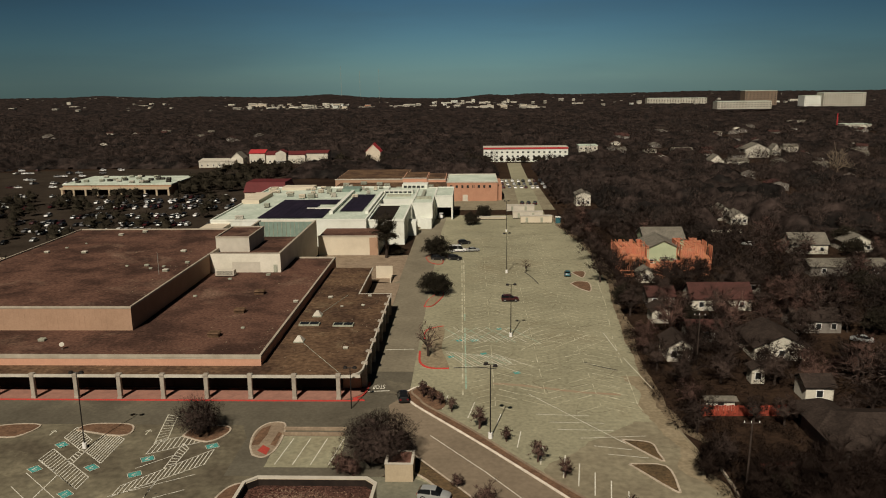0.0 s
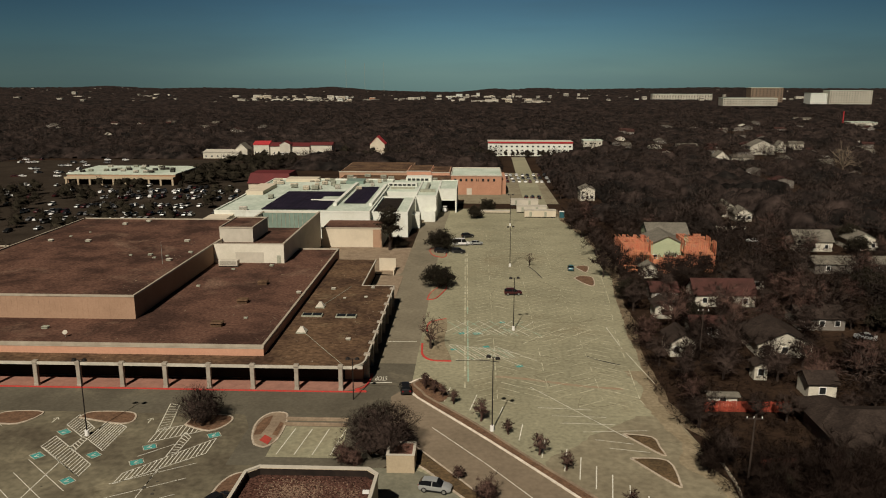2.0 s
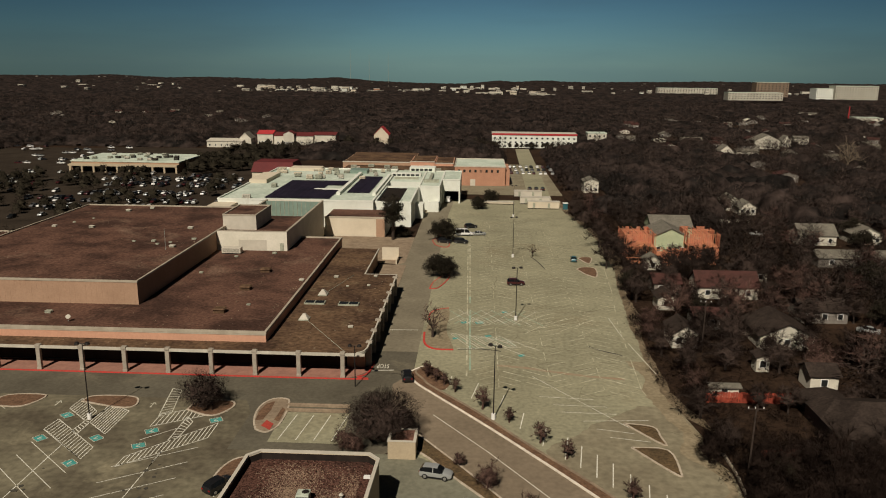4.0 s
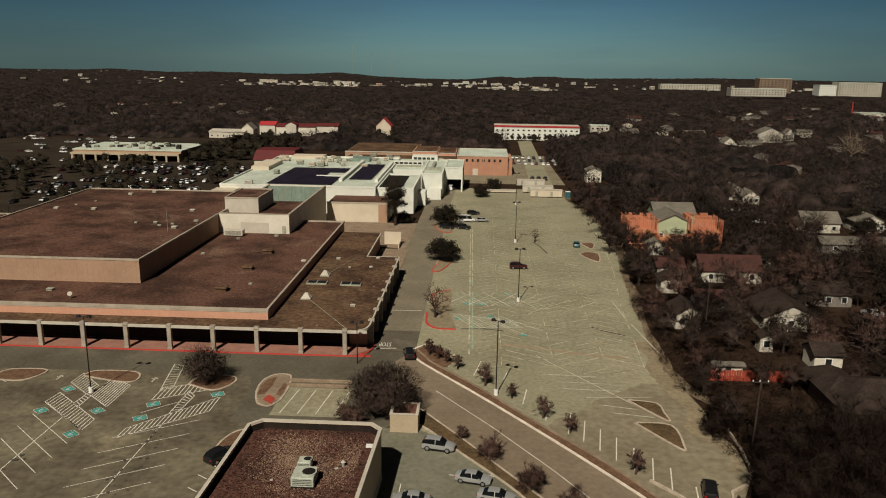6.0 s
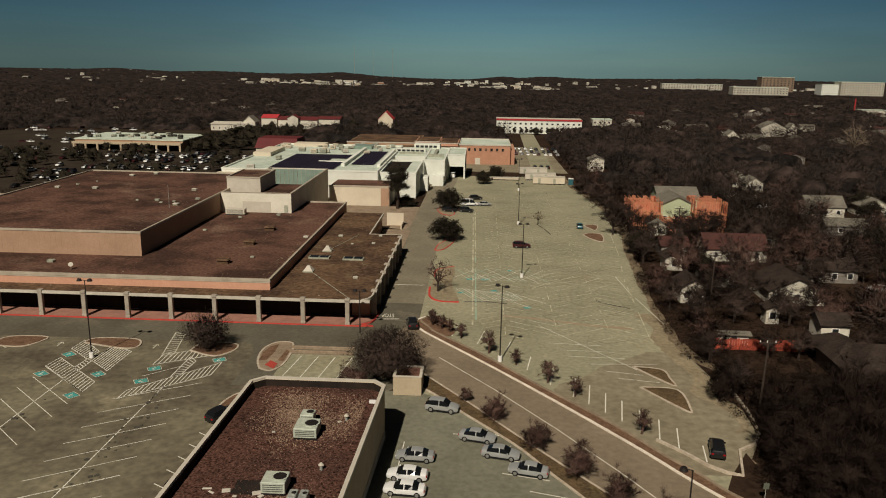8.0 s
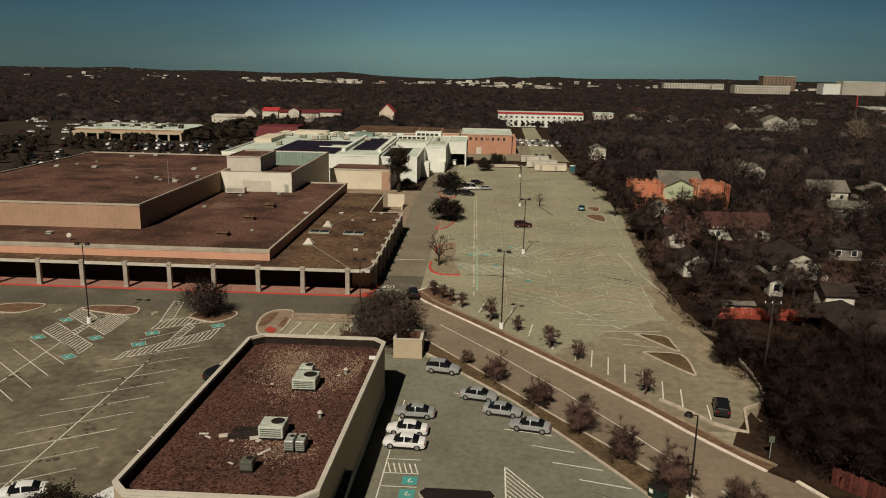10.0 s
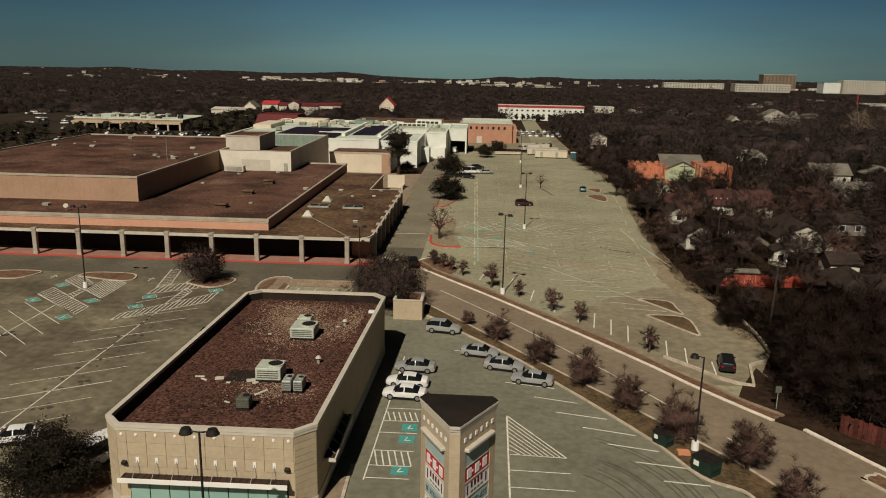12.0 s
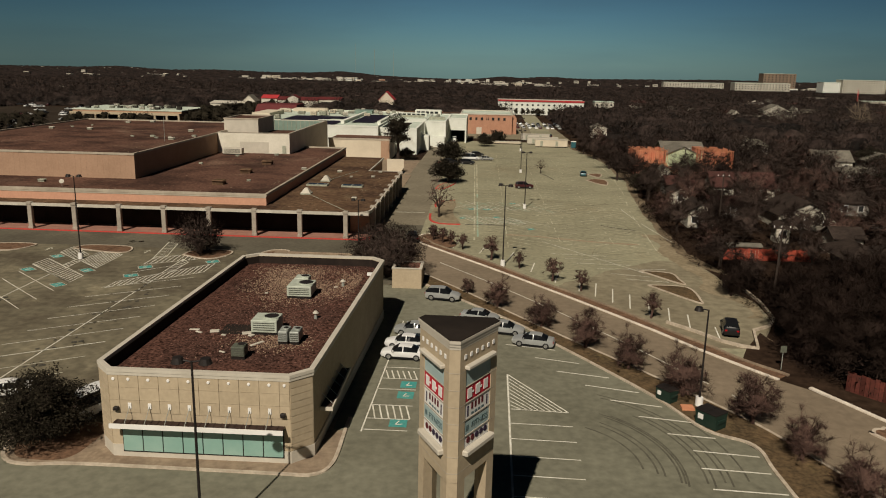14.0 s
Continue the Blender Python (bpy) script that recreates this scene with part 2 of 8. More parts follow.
# Darker copy of red_cedar_fence: the shade of the trees put into its colour.
M_FENCE_SHADED = mat("weathered_red_fence", (0.105, 0.03, 0.022), 0.9, (0.06, 0.022, 0.017), 0.8, per_object=0.3, fine=(4.0, 0.2))
M_SHINGLE = mat("brown_shingle", (0.045, 0.034, 0.028), 0.9, (0.026, 0.02, 0.017), 0.5, fine=(3.0, 0.25), spec=0.02)
M_SHINGLE_G = mat("grey_shingle", (0.17, 0.155, 0.125), 0.9, (0.11, 0.1, 0.08), 0.5, fine=(3.0, 0.25))
M_SHINGLE_R = mat("dark_red_shingle", (0.07, 0.03, 0.025), 0.9, (0.045, 0.022, 0.018), 0.5, fine=(3.0, 0.25))
M_SIDING = mat("white_siding", (0.58, 0.55, 0.46), 0.8, (0.47, 0.44, 0.36), 0.3, fine=(3.0, 0.08), per_object=0.12)
M_SIDING_G = mat("pale_green_siding", (0.40, 0.45, 0.29), 0.8, (0.32, 0.37, 0.24), 0.3, fine=(3.0, 0.08))
M_SIDING_B = mat("grey_siding", (0.21, 0.19, 0.165), 0.8, (0.16, 0.145, 0.125), 0.3, fine=(3.0, 0.08), per_object=0.2)
M_PANE = mat("dark_pane", (0.02, 0.022, 0.022), 0.12, spec=0.6)
M_ASPHALT = mat("dark_asphalt", (0.046, 0.036, 0.027), 0.9, (0.026, 0.02, 0.015), 0.06, fine=(1.2, 0.25), spec=0.02)
M_EDGE = mat("dusty_lot_edge", (0.20, 0.155, 0.10), 0.95, (0.11, 0.08, 0.05), 0.25, fine=(1.5, 0.3), bump=0.3)
M_DUST = mat("pale_lot_dust", (0.27, 0.222, 0.145), 0.95, (0.20, 0.16, 0.10), 0.3, fine=(1.5, 0.2))
M_MEMBRANE = mat("black_roof_membrane", (0.02, 0.016, 0.014), 0.8, (0.035, 0.026, 0.021), 0.6, spec=0.02)
M_BARK = mat("grey_brown_bark", (0.058, 0.044, 0.036), 0.95, (0.032, 0.024, 0.02), 2.0, fine=(6.0, 0.2), spec=0.02)
M_TWIG = mat("bare_twigs", (0.056, 0.040, 0.033), 0.95, (0.026, 0.018, 0.015), 0.4, island=0.6, per_object=0.4, spec=0.02)
M_TWIG_P = mat("reddish_twigs", (0.115, 0.070, 0.056), 0.95, (0.06, 0.036, 0.03), 0.6, island=0.45, per_object=0.2, spec=0.02)
M_LEAF = mat("evergreen_leaves", (0.030, 0.025, 0.017), 0.9, (0.015, 0.013, 0.009), 0.5, island=0.5, per_object=0.2, spec=0.04)
M_WOODS = mat("winter_woods", (0.066, 0.048, 0.040), 0.95, (0.024, 0.019, 0.016), 0.07, island=0.5, stops=(0.42, 0.6), spec=0.02)
# Dark noise patches in the colour stand in for shaded gaps between crowns.
M_CANOPY = mat("winter_canopy", (0.040, 0.029, 0.025), 0.95, (0.012, 0.0105, 0.0095), 0.04, fine=(0.2, 0.6), bump=0.7, stops=(0.4, 0.6), spec=0.02)
# Darkened below the other twigs: tree shade and corner falloff put into the colour.
M_BRUSH_SHADED = mat("dark_brush", (0.030, 0.020, 0.016), 0.95, (0.014, 0.010, 0.008), 0.15, island=0.5, spec=0.02)
M_PALEWOOD = mat("pale_bare_wood", (0.22, 0.175, 0.125), 0.9, (0.15, 0.115, 0.085), 1.0)
M_TYRE = mat("tyre_rubber", (0.012, 0.012, 0.012), 0.85)
M_RIM = mat("alloy_rim", (0.45, 0.45, 0.44), 0.35, metal=0.8)
M_CARGLASS = mat("car_glass", (0.008, 0.009, 0.01), 0.04, spec=0.3)
M_LAMP = mat("clear_lamp", (0.55, 0.55, 0.52), 0.15)
M_TAIL = mat("red_lamp", (0.3, 0.01, 0.012), 0.2)
M_SIGN = mat("white_sign_panel", (0.76, 0.75, 0.72), 0.5, (0.68, 0.67, 0.63), 0.6)
M_SIGN_RED = mat("red_sign_panel", (0.48, 0.02, 0.04), 0.5, (0.42, 0.02, 0.035), 0.8)
M_SIGN_TEAL = mat("grey_teal_sign_panel", (0.36, 0.46, 0.45), 0.5, (0.31, 0.40, 0.39), 0.8)
M_SIGN_DARK = mat("dark_sign_ink", (0.03, 0.02, 0.045), 0.6)
M_GREENBIN = mat("dark_green_bin", (0.012, 0.028, 0.02), 0.6, (0.02, 0.035, 0.026), 1.5)
M_SCREEN = mat("green_glazed_screen", (0.21, 0.285, 0.235), 0.4, (0.16, 0.215, 0.18), 0.5)


def paint(name, c, rough=0.3, metal=0.0):
    return mat(name, c, rough, tuple(v * 0.85 for v in c), 0.8, spec=0.6, metal=metal)


P_SILVER, P_WHITE = paint("silver_car_paint", (0.46, 0.475, 0.465), 0.35, 0.4), paint("white_car_paint", (0.75, 0.75, 0.73))
P_BLACK, P_GREY = paint("black_car_paint", (0.012, 0.012, 0.013)), paint("grey_car_paint", (0.14, 0.14, 0.145))
P_RED, P_BLUE = paint("dark_red_car_paint", (0.05, 0.008, 0.01)), paint("teal_car_paint", (0.03, 0.11, 0.13))
PAINTS = (("silver", P_SILVER), ("white", P_WHITE), ("black", P_BLACK), ("grey", P_GREY), ("dark red", P_RED), ("white", P_WHITE))


# ---- building blocks ----
def gz(y):
    """Height of the ground: level round the centre, falling gently beyond."""
    return 0.0 if y < 210 else -(y - 210) * 0.0142


def box(bm, x0, x1, y0, y1, z0, z1, bevel=0.0):
    r = bmesh.ops.create_cube(bm, size=1.0, matrix=Matrix.LocRotScale(((x0 + x1) / 2, (y0 + y1) / 2, (z0 + z1) / 2), None, (abs(x1 - x0), abs(y1 - y0), abs(z1 - z0))))
    if bevel:
        bmesh.ops.bevel(bm, geom=list({e for v in r["verts"] for e in v.link_edges}), offset=bevel, segments=1, affect="EDGES")


def prism(bm, pts, z0, z1):
    lo = [bm.verts.new((x, y, z0)) for x, y in pts]
    hi = [bm.verts.new((x, y, z1)) for x, y in pts]
    n = len(pts)
    bm.faces.new(hi)
    bm.faces.new(lo[::-1])
    for i in range(n):
        bm.faces.new((lo[i], lo[(i + 1) % n], hi[(i + 1) % n], hi[i]))


def sheet(bm, pts, z):
    bm.faces.new([bm.verts.new((x, y, (z + gz(y)))) for x, y in pts])


def tube(bm, a, b, r0, r1, n=6, cap=True):
    a, b = Vector(a), Vector(b)
    q = (b - a).to_track_quat("Z", "Y")
    rings = [[bm.verts.new(p + q @ Vector((r * math.cos(6.2832 * i / n), r * math.sin(6.2832 * i / n), 0))) for i in range(n)] for p, r in ((a, r0), (b, r1))]
    for i in range(n):
        bm.faces.new((rings[0][i], rings[0][(i + 1) % n], rings[1][(i + 1) % n], rings[1][i]))
    if cap:
        bm.faces.new(rings[1])
        bm.faces.new(rings[0][::-1])


def ribbon(bm, pts, w, z0, z1):
    """A kerb or line of width w along points, from z0 to z1 over the ground."""
    n = len(pts)
    side = []
    for i, (x, y) in enumerate(pts):
        a, b = pts[max(i - 1, 0)], pts[min(i + 1, n - 1)]
        d = Vector((b[0] - a[0], b[1] - a[1])).normalized()
        side.append((Vector((x - d.y * w / 2, y + d.x * w / 2)), Vector((x + d.y * w / 2, y - d.x * w / 2))))
    rows = [[bm.verts.new((p.x, p.y, gz(p.y) + z)) for p, z in ((l, z0), (l, z1), (r, z1), (r, z0))] for l, r in side]
    for a, b in zip(rows, rows[1:]):
        for k in range(3):
            bm.faces.new((a[k], a[k + 1], b[k + 1], b[k]))
    bm.faces.new(rows[0][::-1])
    bm.faces.new(rows[-1])


def ring_wall(bm, outer, inner, z0, z1):
    n = len(outer)
    v = [[bm.verts.new((x, y, z)) for x, y in pts] for pts, z in ((outer, z0), (outer, z1), (inner, z1), (inner, z0))]
    for i in range(n):
        j = (i + 1) % n
        for a, b in ((0, 1), (1, 2), (2, 3), (3, 0)):
            bm.faces.new((v[a][i], v[a][j], v[b][j], v[b][i]))


def curve_pts(pts, steps=6):
    """Smooth points through a rough line."""
    out = []
    for i in range(len(pts) - 1):
        p = [Vector(pts[min(max(i + k, 0), len(pts) - 1)]) for k in (-1, 0, 1, 2)]
        for s in range(steps):
            t = s / steps
            v = 0.5 * ((2 * p[1]) + (p[2] - p[0]) * t + (2 * p[0] - 5 * p[1] + 4 * p[2] - p[3]) * t * t + (3 * p[1] - p[0] - 3 * p[2] + p[3]) * t ** 3)
            out.append((v.x, v.y))
    return out + [tuple(pts[-1])]


def thing(name, x, y, z, label, category, group="", kind=""):
    e = new(name)
    e.location = (x, y, z)
    e.empty_display_size = 0.3
    return tagged(e, label, category, group, kind)


def part(name, bm, material, parent=None, label="", smooth=False, recalc=True):
    if recalc:
        bmesh.ops.recalc_face_normals(bm, faces=bm.faces[:])
    me = bpy.data.meshes.new(name)
    bm.to_mesh(me)
    bm.free()
    if smooth:
        me.shade_smooth()
        me.set_sharp_from_angle(angle=radians(40))
    me.materials.append(material)
    ob = new(name, me)
    if parent is not None:
        ob.parent = parent
        root = parent
        while root.parent is not None:
            root = root.parent
        if parent is root:
            ob.matrix_parent_inverse = Matrix.Translation(root.location).inverted()
    if label:
        ob["label"] = label
    return ob


def boxes(name, material, parent, *dims, bevel=0.0, label=""):
    bm = bmesh.new()
    for d in dims:
        box(bm, *d, bevel=bevel)
    return part(name, bm, material, parent, label)


def structure(name, bm, material, label, category):
    return tagged(part(name, bm, material), label, category, kind="structure")


def share(ob, name, parent, m):
    """Another object on the same mesh, as a part."""
    o = new(name, ob.data)
    o.parent = parent
    o.matrix_parent_inverse = ob.matrix_parent_inverse
    o.matrix_basis = m
    return o

# ---- ground, lots and roads ----
def crest(u):
    """Height of the skyline's ridges by bearing: higher to both sides, with rounded bumps."""
    z = -32 - 22 * math.exp(-((u + 0.035) / 0.15) ** 2)
    for c, h, w in ((-0.178, 13, 0.035), (0.02, 15, 0.022), (0.075, 13, 0.03), (-0.478, 9, 0.03), (-0.275, -5, 0.03), (-0.40, -4, 0.03), (0.30, 5, 0.05)):
        z += h * math.exp(-((u - c) / w) ** 2)
    return z


def hill(x, y):
    roll = 5.0 * min(max((y - 500) / 900, 0), 1) * noise.noise((x * 0.004, y * 0.004, 1.3))
    far = min(max((y - 3000) / 1350, 0), 1)
    if not far:
        return roll
    fold = 7 * noise.noise((x * 0.002, y * 0.0028, 4.1)) * (1 - far)
    return (crest(x / y) - gz(y)) * far * far * (3 - 2 * far) + fold + roll * (1 - far)


def ground_z(x, y):
    return gz(y) + (hill(x, y) if y > 500 else 0.0)


def build_ground():
    ys = [-120, -40, 40, 120, 210, 300, 400, 500] + [500 + 60 * k for k in range(1, 25)] + [1940 + 110 * k for k in range(1, 26)]
    xs = [-3600 + 90 * k for k in range(81)]
    bm = bmesh.new()
    rows = [[bm.verts.new((x, y, ground_z(x, y))) for x in xs] for y in ys]
    for a, b in zip(rows, rows[1:]):
        for i in range(len(xs) - 1):
            bm.faces.new((a[i], a[i + 1], b[i + 1], b[i]))
    structure("ground", bm, M_EARTH, "dry brown earth and winter grass reaching to low hills", "ground")


build_ground()

EDGE = [(22, 24.5), (71, 24.5), (80.5, 29.6), (86, 31.4), (90, 34.4), (93, 35.3), (99, 35.6), (104, 33.9), (110, 34.5), (117, 33.5), (126, 31.5), (142, 32.4), (162, 33.5), (188, 36.4), (224, 38.9), (257, 38.7), (300, 34.0), (330, 33)]


def edge_x(y):
    for (y0, x0), (y1, x1) in zip(EDGE, EDGE[1:]):
        if y <= y1:
            return x0 + (x1 - x0) * (y - y0) / (y1 - y0)
    return EDGE[-1][1]


def strip_sheet(name, material, y0, y1, left, right, z, label, category, step=3.0):
    bm = bmesh.new()
    n = max(2, int((y1 - y0) / step))
    prev = None
    for i in range(n + 1):
        y = y0 + (y1 - y0) * i / n
        row = [bm.verts.new((x, y, gz(y) + z)) for x in (left(y), right(y))]
        if prev:
            bm.faces.new((prev[0], prev[1], row[1], row[0]))
        prev = row
    return structure(name, bm, material, label, category)


def flat(name, material, pts, z, label, category):
    bm = bmesh.new()
    sheet(bm, pts, z)
    return structure(name, bm, material, label, category)


rag = lambda y: 1.2 * noise.noise((y * 0.06, 1.7, 0)) + 0.35 * noise.noise((y * 0.6, 4.7, 0))
strip_sheet("pavement_lot_east", M_LOT, 70, 330, lambda y: -12.0, lambda y: edge_x(y) + rag(y), 0.03, "large empty parking lot of pale worn olive paving", "parking lot", 1.2)
strip_sheet("ground_lot_edge", M_EDGE, 84, 330, lambda y: edge_x(y) - 1.5, lambda y: edge_x(y) + 2.6 + 1.6 * rag(y + 40), 0.015, "pale dusty earth along the lot's edge", "ground", 1.5)
strip_sheet("ground_dust", M_DUST, 92, 140, lambda y: edge_x(y) - 2.6 + 2.2 * noise.noise((y * 0.11, 9.1, 0)) + 0.6 * noise.noise((y * 0.7, 2.1, 0)), lambda y: edge_x(y) + 0.4 + rag(y), 0.036, "brown dust washed over the lot's edge", "ground", 0.7)
strip_sheet("pavement_lot_corner", M_LOT_C, 80.9, 120, lambda y: 11.5 + max(0, 96 - y) * 0.72 + max(0, y - 104) * 0.9 + 3.0 * noise.noise((y * 0.13, 6.1, 0)) + 1.0 * noise.noise((y * 0.6, 3.1, 0)), lambda y: (edge_x(y) if y > 92 else 30.0 + (y - 80.5) * 0.5) + 0.3, 0.033, "darker stained paving at the lot's corner", "parking lot", 0.8)
flat("verge_east", M_EARTH, [(29.0, 81.0), (27.4, 77.4), (29.3, 73.6), (31.6, 70.9), (36.3, 62.7), (45.2, 44.6), (50, 36), (54, 48), (46.6, 57.7), (35.1, 70.5), (33.6, 74), (33.0, 80), (32.4, 86.6)], 0.05, "dry brown grass between avenue and trees", "verge")
flat("pavement_lot_west", M_LOT_W, [(-170, 20), (-19, 20), (-19, 118.3), (-170, 118.3)], 0.032, "front parking lot of brown-grey worn asphalt", "parking lot")
flat("pavement_lot_store", M_LOT_N, [(-62, 20), (40, 20), (20, 62), (8, 81), (-3, 97), (-8.6, 101), (-19, 101), (-19, 57), (-37, 51.5)], 0.034, "grey-olive asphalt lot beside the store", "parking lot")
flat("road_front", M_ROAD, [(-170, 117.8), (-38, 117.8), (-36, 113), (-36, 101), (-13, 101), (-8, 106.8), (-6, 122), (-11, 127), (-14, 131), (-22, 131), (-170, 131)], 0.045, "dark asphalt road along the arcade", "road")
strip_sheet("road_side", M_ROAD, 130.9, 142, lambda y: -20.2 if y < 186 else -24.5 + min(1, (y - 186) / 60) * 4, lambda y: -11.3 + 0.9 * min(1, max(0, (y - 290) / 30)), 0.045, "worn asphalt side road beside the annex", "road", 4)
strip_sheet("road_side_far", M_ROAD_S, 142, 345, lambda y: -20.2 if y < 186 else -24.5 + min(1, (y - 186) / 60) * 4, lambda y: -11.3 + 0.9 * min(1, max(0, (y - 290) / 30)), 0.045, "paler worn asphalt further along the side road", "road", 4)
FAR_KERB = curve_pts([(-8.2, 135.0), (-9.9, 134.3), (-11.4, 132.6), (-11.9, 130.6), (-10.6, 127.2), (-7.9, 123.4), (1.8, 111.0), (11.7, 97.6), (19.7, 86.2), (23.2, 80.7), (26.3, 76.3), (29.3, 72.3)])
NEAR_KERB = curve_pts([(-9.6, 108.8), (-8.4, 107.2), (-1.4, 97.6), (4.1, 89.6), (9.1, 82.6), (14.2, 75.8), (18.4, 69.9), (23.6, 62.2), (26.9, 55.0), (29.5, 48.0), (33, 36), (37, 24)])
bm = bmesh.new()
sheet(bm, [p for p in FAR_KERB if p[1] < 131] + [(31.4, 70.2), (35.9, 63.2), (45, 43.6), (52, 27.6)] + NEAR_KERB[::-1] + [(-13.5, 114), (-14.5, 126)], 0.06)
structure("road_avenue", bm, M_ROAD_D, "two-way avenue of brown-grey asphalt running past the lots", "road")

# verge between avenue and lots, with its kerbs
LOT_KERB = curve_pts([(-9.2, 103.0), (-6.5, 100.3), (-3.2, 95.8), (4.4, 86.2), (8.2, 79.8), (11.0, 75.4), (16.1, 66.9), (19.0, 60.6), (22.2, 58.1), (22.4, 53.7), (23.0, 47), (26, 34), (29, 24)])
bm = bmesh.new()
sheet(bm, NEAR_KERB + LOT_KERB[::-1], 0.13)
structure("verge_near", bm, M_GRASS, "dry yellow-brown grass verge with planted shrubs", "verge")
BACK = [(x + 1.2 + 0.7 * math.sin(i * 0.6) * 0.3, y + 1.15) for i, (x, y) in enumerate(FAR_KERB) if y < 133]
bm = bmesh.new()
sheet(bm, [p for p in FAR_KERB if p[1] < 135.2] + [(30.3, 73.2)] + BACK[::-1], 0.12)
structure("verge_far", bm, M_DIRT, "narrow bed of red-brown mulch along the avenue", "verge")
flat("verge_corner", M_DIRT, curve_pts([(-8.2, 135.0), (-9.9, 134.3), (-11.4, 132.6), (-11.9, 130.6), (-10.4, 127.6), (-6.0, 124.0), (-4.5, 127), (-6, 132)]), 0.14, "planted bed of red-brown mulch at the corner", "verge")
# The dark earth colour stands in for the trees' shadows on this ground.
flat("ground_drive_edge", M_EARTH, [(28.6, 97), (33, 84), (37, 76), (52, 50), (60, 60), (45, 95), (36.5, 112), (34, 116)], 0.02, "bare red-brown earth under the trees, darkened for their shade", "ground")


def kerb(name, pts, material, label, w=0.28, z=0.16):
    bm = bmesh.new()
    ribbon(bm, pts, w, 0.0, z)
    return structure(name, bm, material, label, "kerb")


kerb("kerb_far", FAR_KERB, M_KERB_W, "pale concrete kerb along the avenue", 0.42, 0.17)
kerb("kerb_near", NEAR_KERB, M_KERB, "pale concrete kerb of the verge", 0.3)
kerb("kerb_lot", LOT_KERB, M_KERB, "brown-grey concrete kerb round the store lot", 0.3)
kerb("kerb_bed", BACK, M_CONC, "low rough stone edging of the bed", 0.4, 0.24)
kerb("kerb_avenue_end", [(31.7, 70.6), (36.2, 62.4), (45, 44), (52, 28)], M_KERB_W, "pale concrete kerb past the drive", 0.45)
bm = bmesh.new()
ribbon(bm, [(22.1, 88.9), (24.7, 85.9), (26.9, 82.8), (28.6, 81.4), (30.2, 80.9), (31.7, 86.9), (34.2, 88.8), (35.6, 91.4), (36.0, 94.0), (36.4, 98.4), (36.3, 104.2), (35.4, 110)], 0.3, 0.0, 0.36)
structure("wall_lot_corner", bm, M_KERB, "low pale concrete wall closing the lot corner", "wall")

flat("median_end", M_DIRT, curve_pts([(33.2, 61.2), (34.2, 62.0), (36.0, 60.2), (46, 41), (44.6, 40), (34.0, 59.4), (33.2, 61.2)]), 0.16, "narrow raised median of red-brown paving", "median")
kerb("kerb_median", curve_pts([(46, 41), (36.0, 60.2), (34.2, 62.0), (33.2, 61.2), (34.0, 59.4), (44.6, 40)]), M_KERB, "pale kerb round the median", 0.3, 0.2)


def island(name, pts, bed, edge, label, z=0.16, w=0.3):
    pts = curve_pts(pts + pts[:1], 4)
    bm = bmesh.new()
    sheet(bm, pts[:-1], z - 0.03)
    structure(name, bm, bed, label, "traffic island")
    kerb("kerb_" + name, pts, edge, "kerb round the " + name.replace("_", " "), w, z)


island("island_lot_a", [(23.6, 113.2), (28.3, 106.4), (28.4, 109.0), (27.9, 112.3)], M_GRASS, M_KERB, "pointed grassy island in the lot")
island("island_lot_b", [(23.3, 105.3), (28.0, 97.9), (28.8, 98.6), (28.5, 104.8)], M_GRASS, M_KERB, "pointed grassy island in the lot")
island("island_store", [(-35.3, 92.6), (-35.0, 95.6), (-34.0, 98.0), (-32.4, 98.8), (-31.2, 97.4), (-31.0, 93.0), (-33, 91.6)], M_DIRT, M_KERB, "rounded mulched island behind the store")
island("island_far_a", [(29.6, 221.7), (31.6, 223.5), (33.6, 222.2), (31.9, 215.3)], M_DIRT, M_KERB, "small bare island in the lot")
island("island_far_b", [(27.7, 208.5), (30, 211), (32.9, 209.2), (32.0, 200.7), (29.6, 203.1)], M_DIRT, M_KERB, "small bare island in the lot")
island("island_west_a", [(-79.5, 113.2), (-78.5, 117.0), (-72.1, 117.3), (-73.9, 112.9)], M_DIRT, M_KERB, "mulched island in the front lot")
island("island_west_b", [(-65.0, 115.5), (-64.2, 117.5), (-60.2, 118.0), (-56.6, 117.4), (-55.6, 114.4), (-58, 113.6)], M_DIRT, M_KERB, "mulched island with pale paving in the front lot")
island("island_west_c", [(-46.6, 113.6), (-45.6, 117.0), (-40.5, 117.2), (-39.6, 114.6), (-42, 111.6)], M_DIRT, M_KERB, "mulched island under a bare tree")
flat("island_red", M_DUST, curve_pts([(-10.6, 150.8), (-10.3, 147.3), (-9.3, 145.1), (-7.7, 143.9), (-4.6, 143.8), (-5.0, 148), (-6.0, 153), (-6.3, 158), (-6.0, 164), (-6.4, 170.2), (-8.3, 169.3), (-9.8, 167.6), (-10.3, 164.8), (-10.2, 161.5), (-10.6, 156), (-10.6, 150.8)], 4), 0.12, "long dusty island with one open bare tree", "traffic island")
kerb("kerb_island_red", curve_pts([(-10.8, 153.5), (-10.7, 150.8), (-10.4, 147.3), (-9.4, 145.0), (-7.7, 143.8), (-4.4, 143.7)]), M_KERB_RED, "red painted kerb round the island's end", 0.42, 0.18)
kerb("kerb_island_red_far", curve_pts([(-10.2, 161.5), (-10.5, 164.8), (-9.9, 167.7), (-8.3, 169.4), (-6.4, 170.5)]), M_KERB_RED, "red painted kerb round the island's end", 0.36, 0.18)
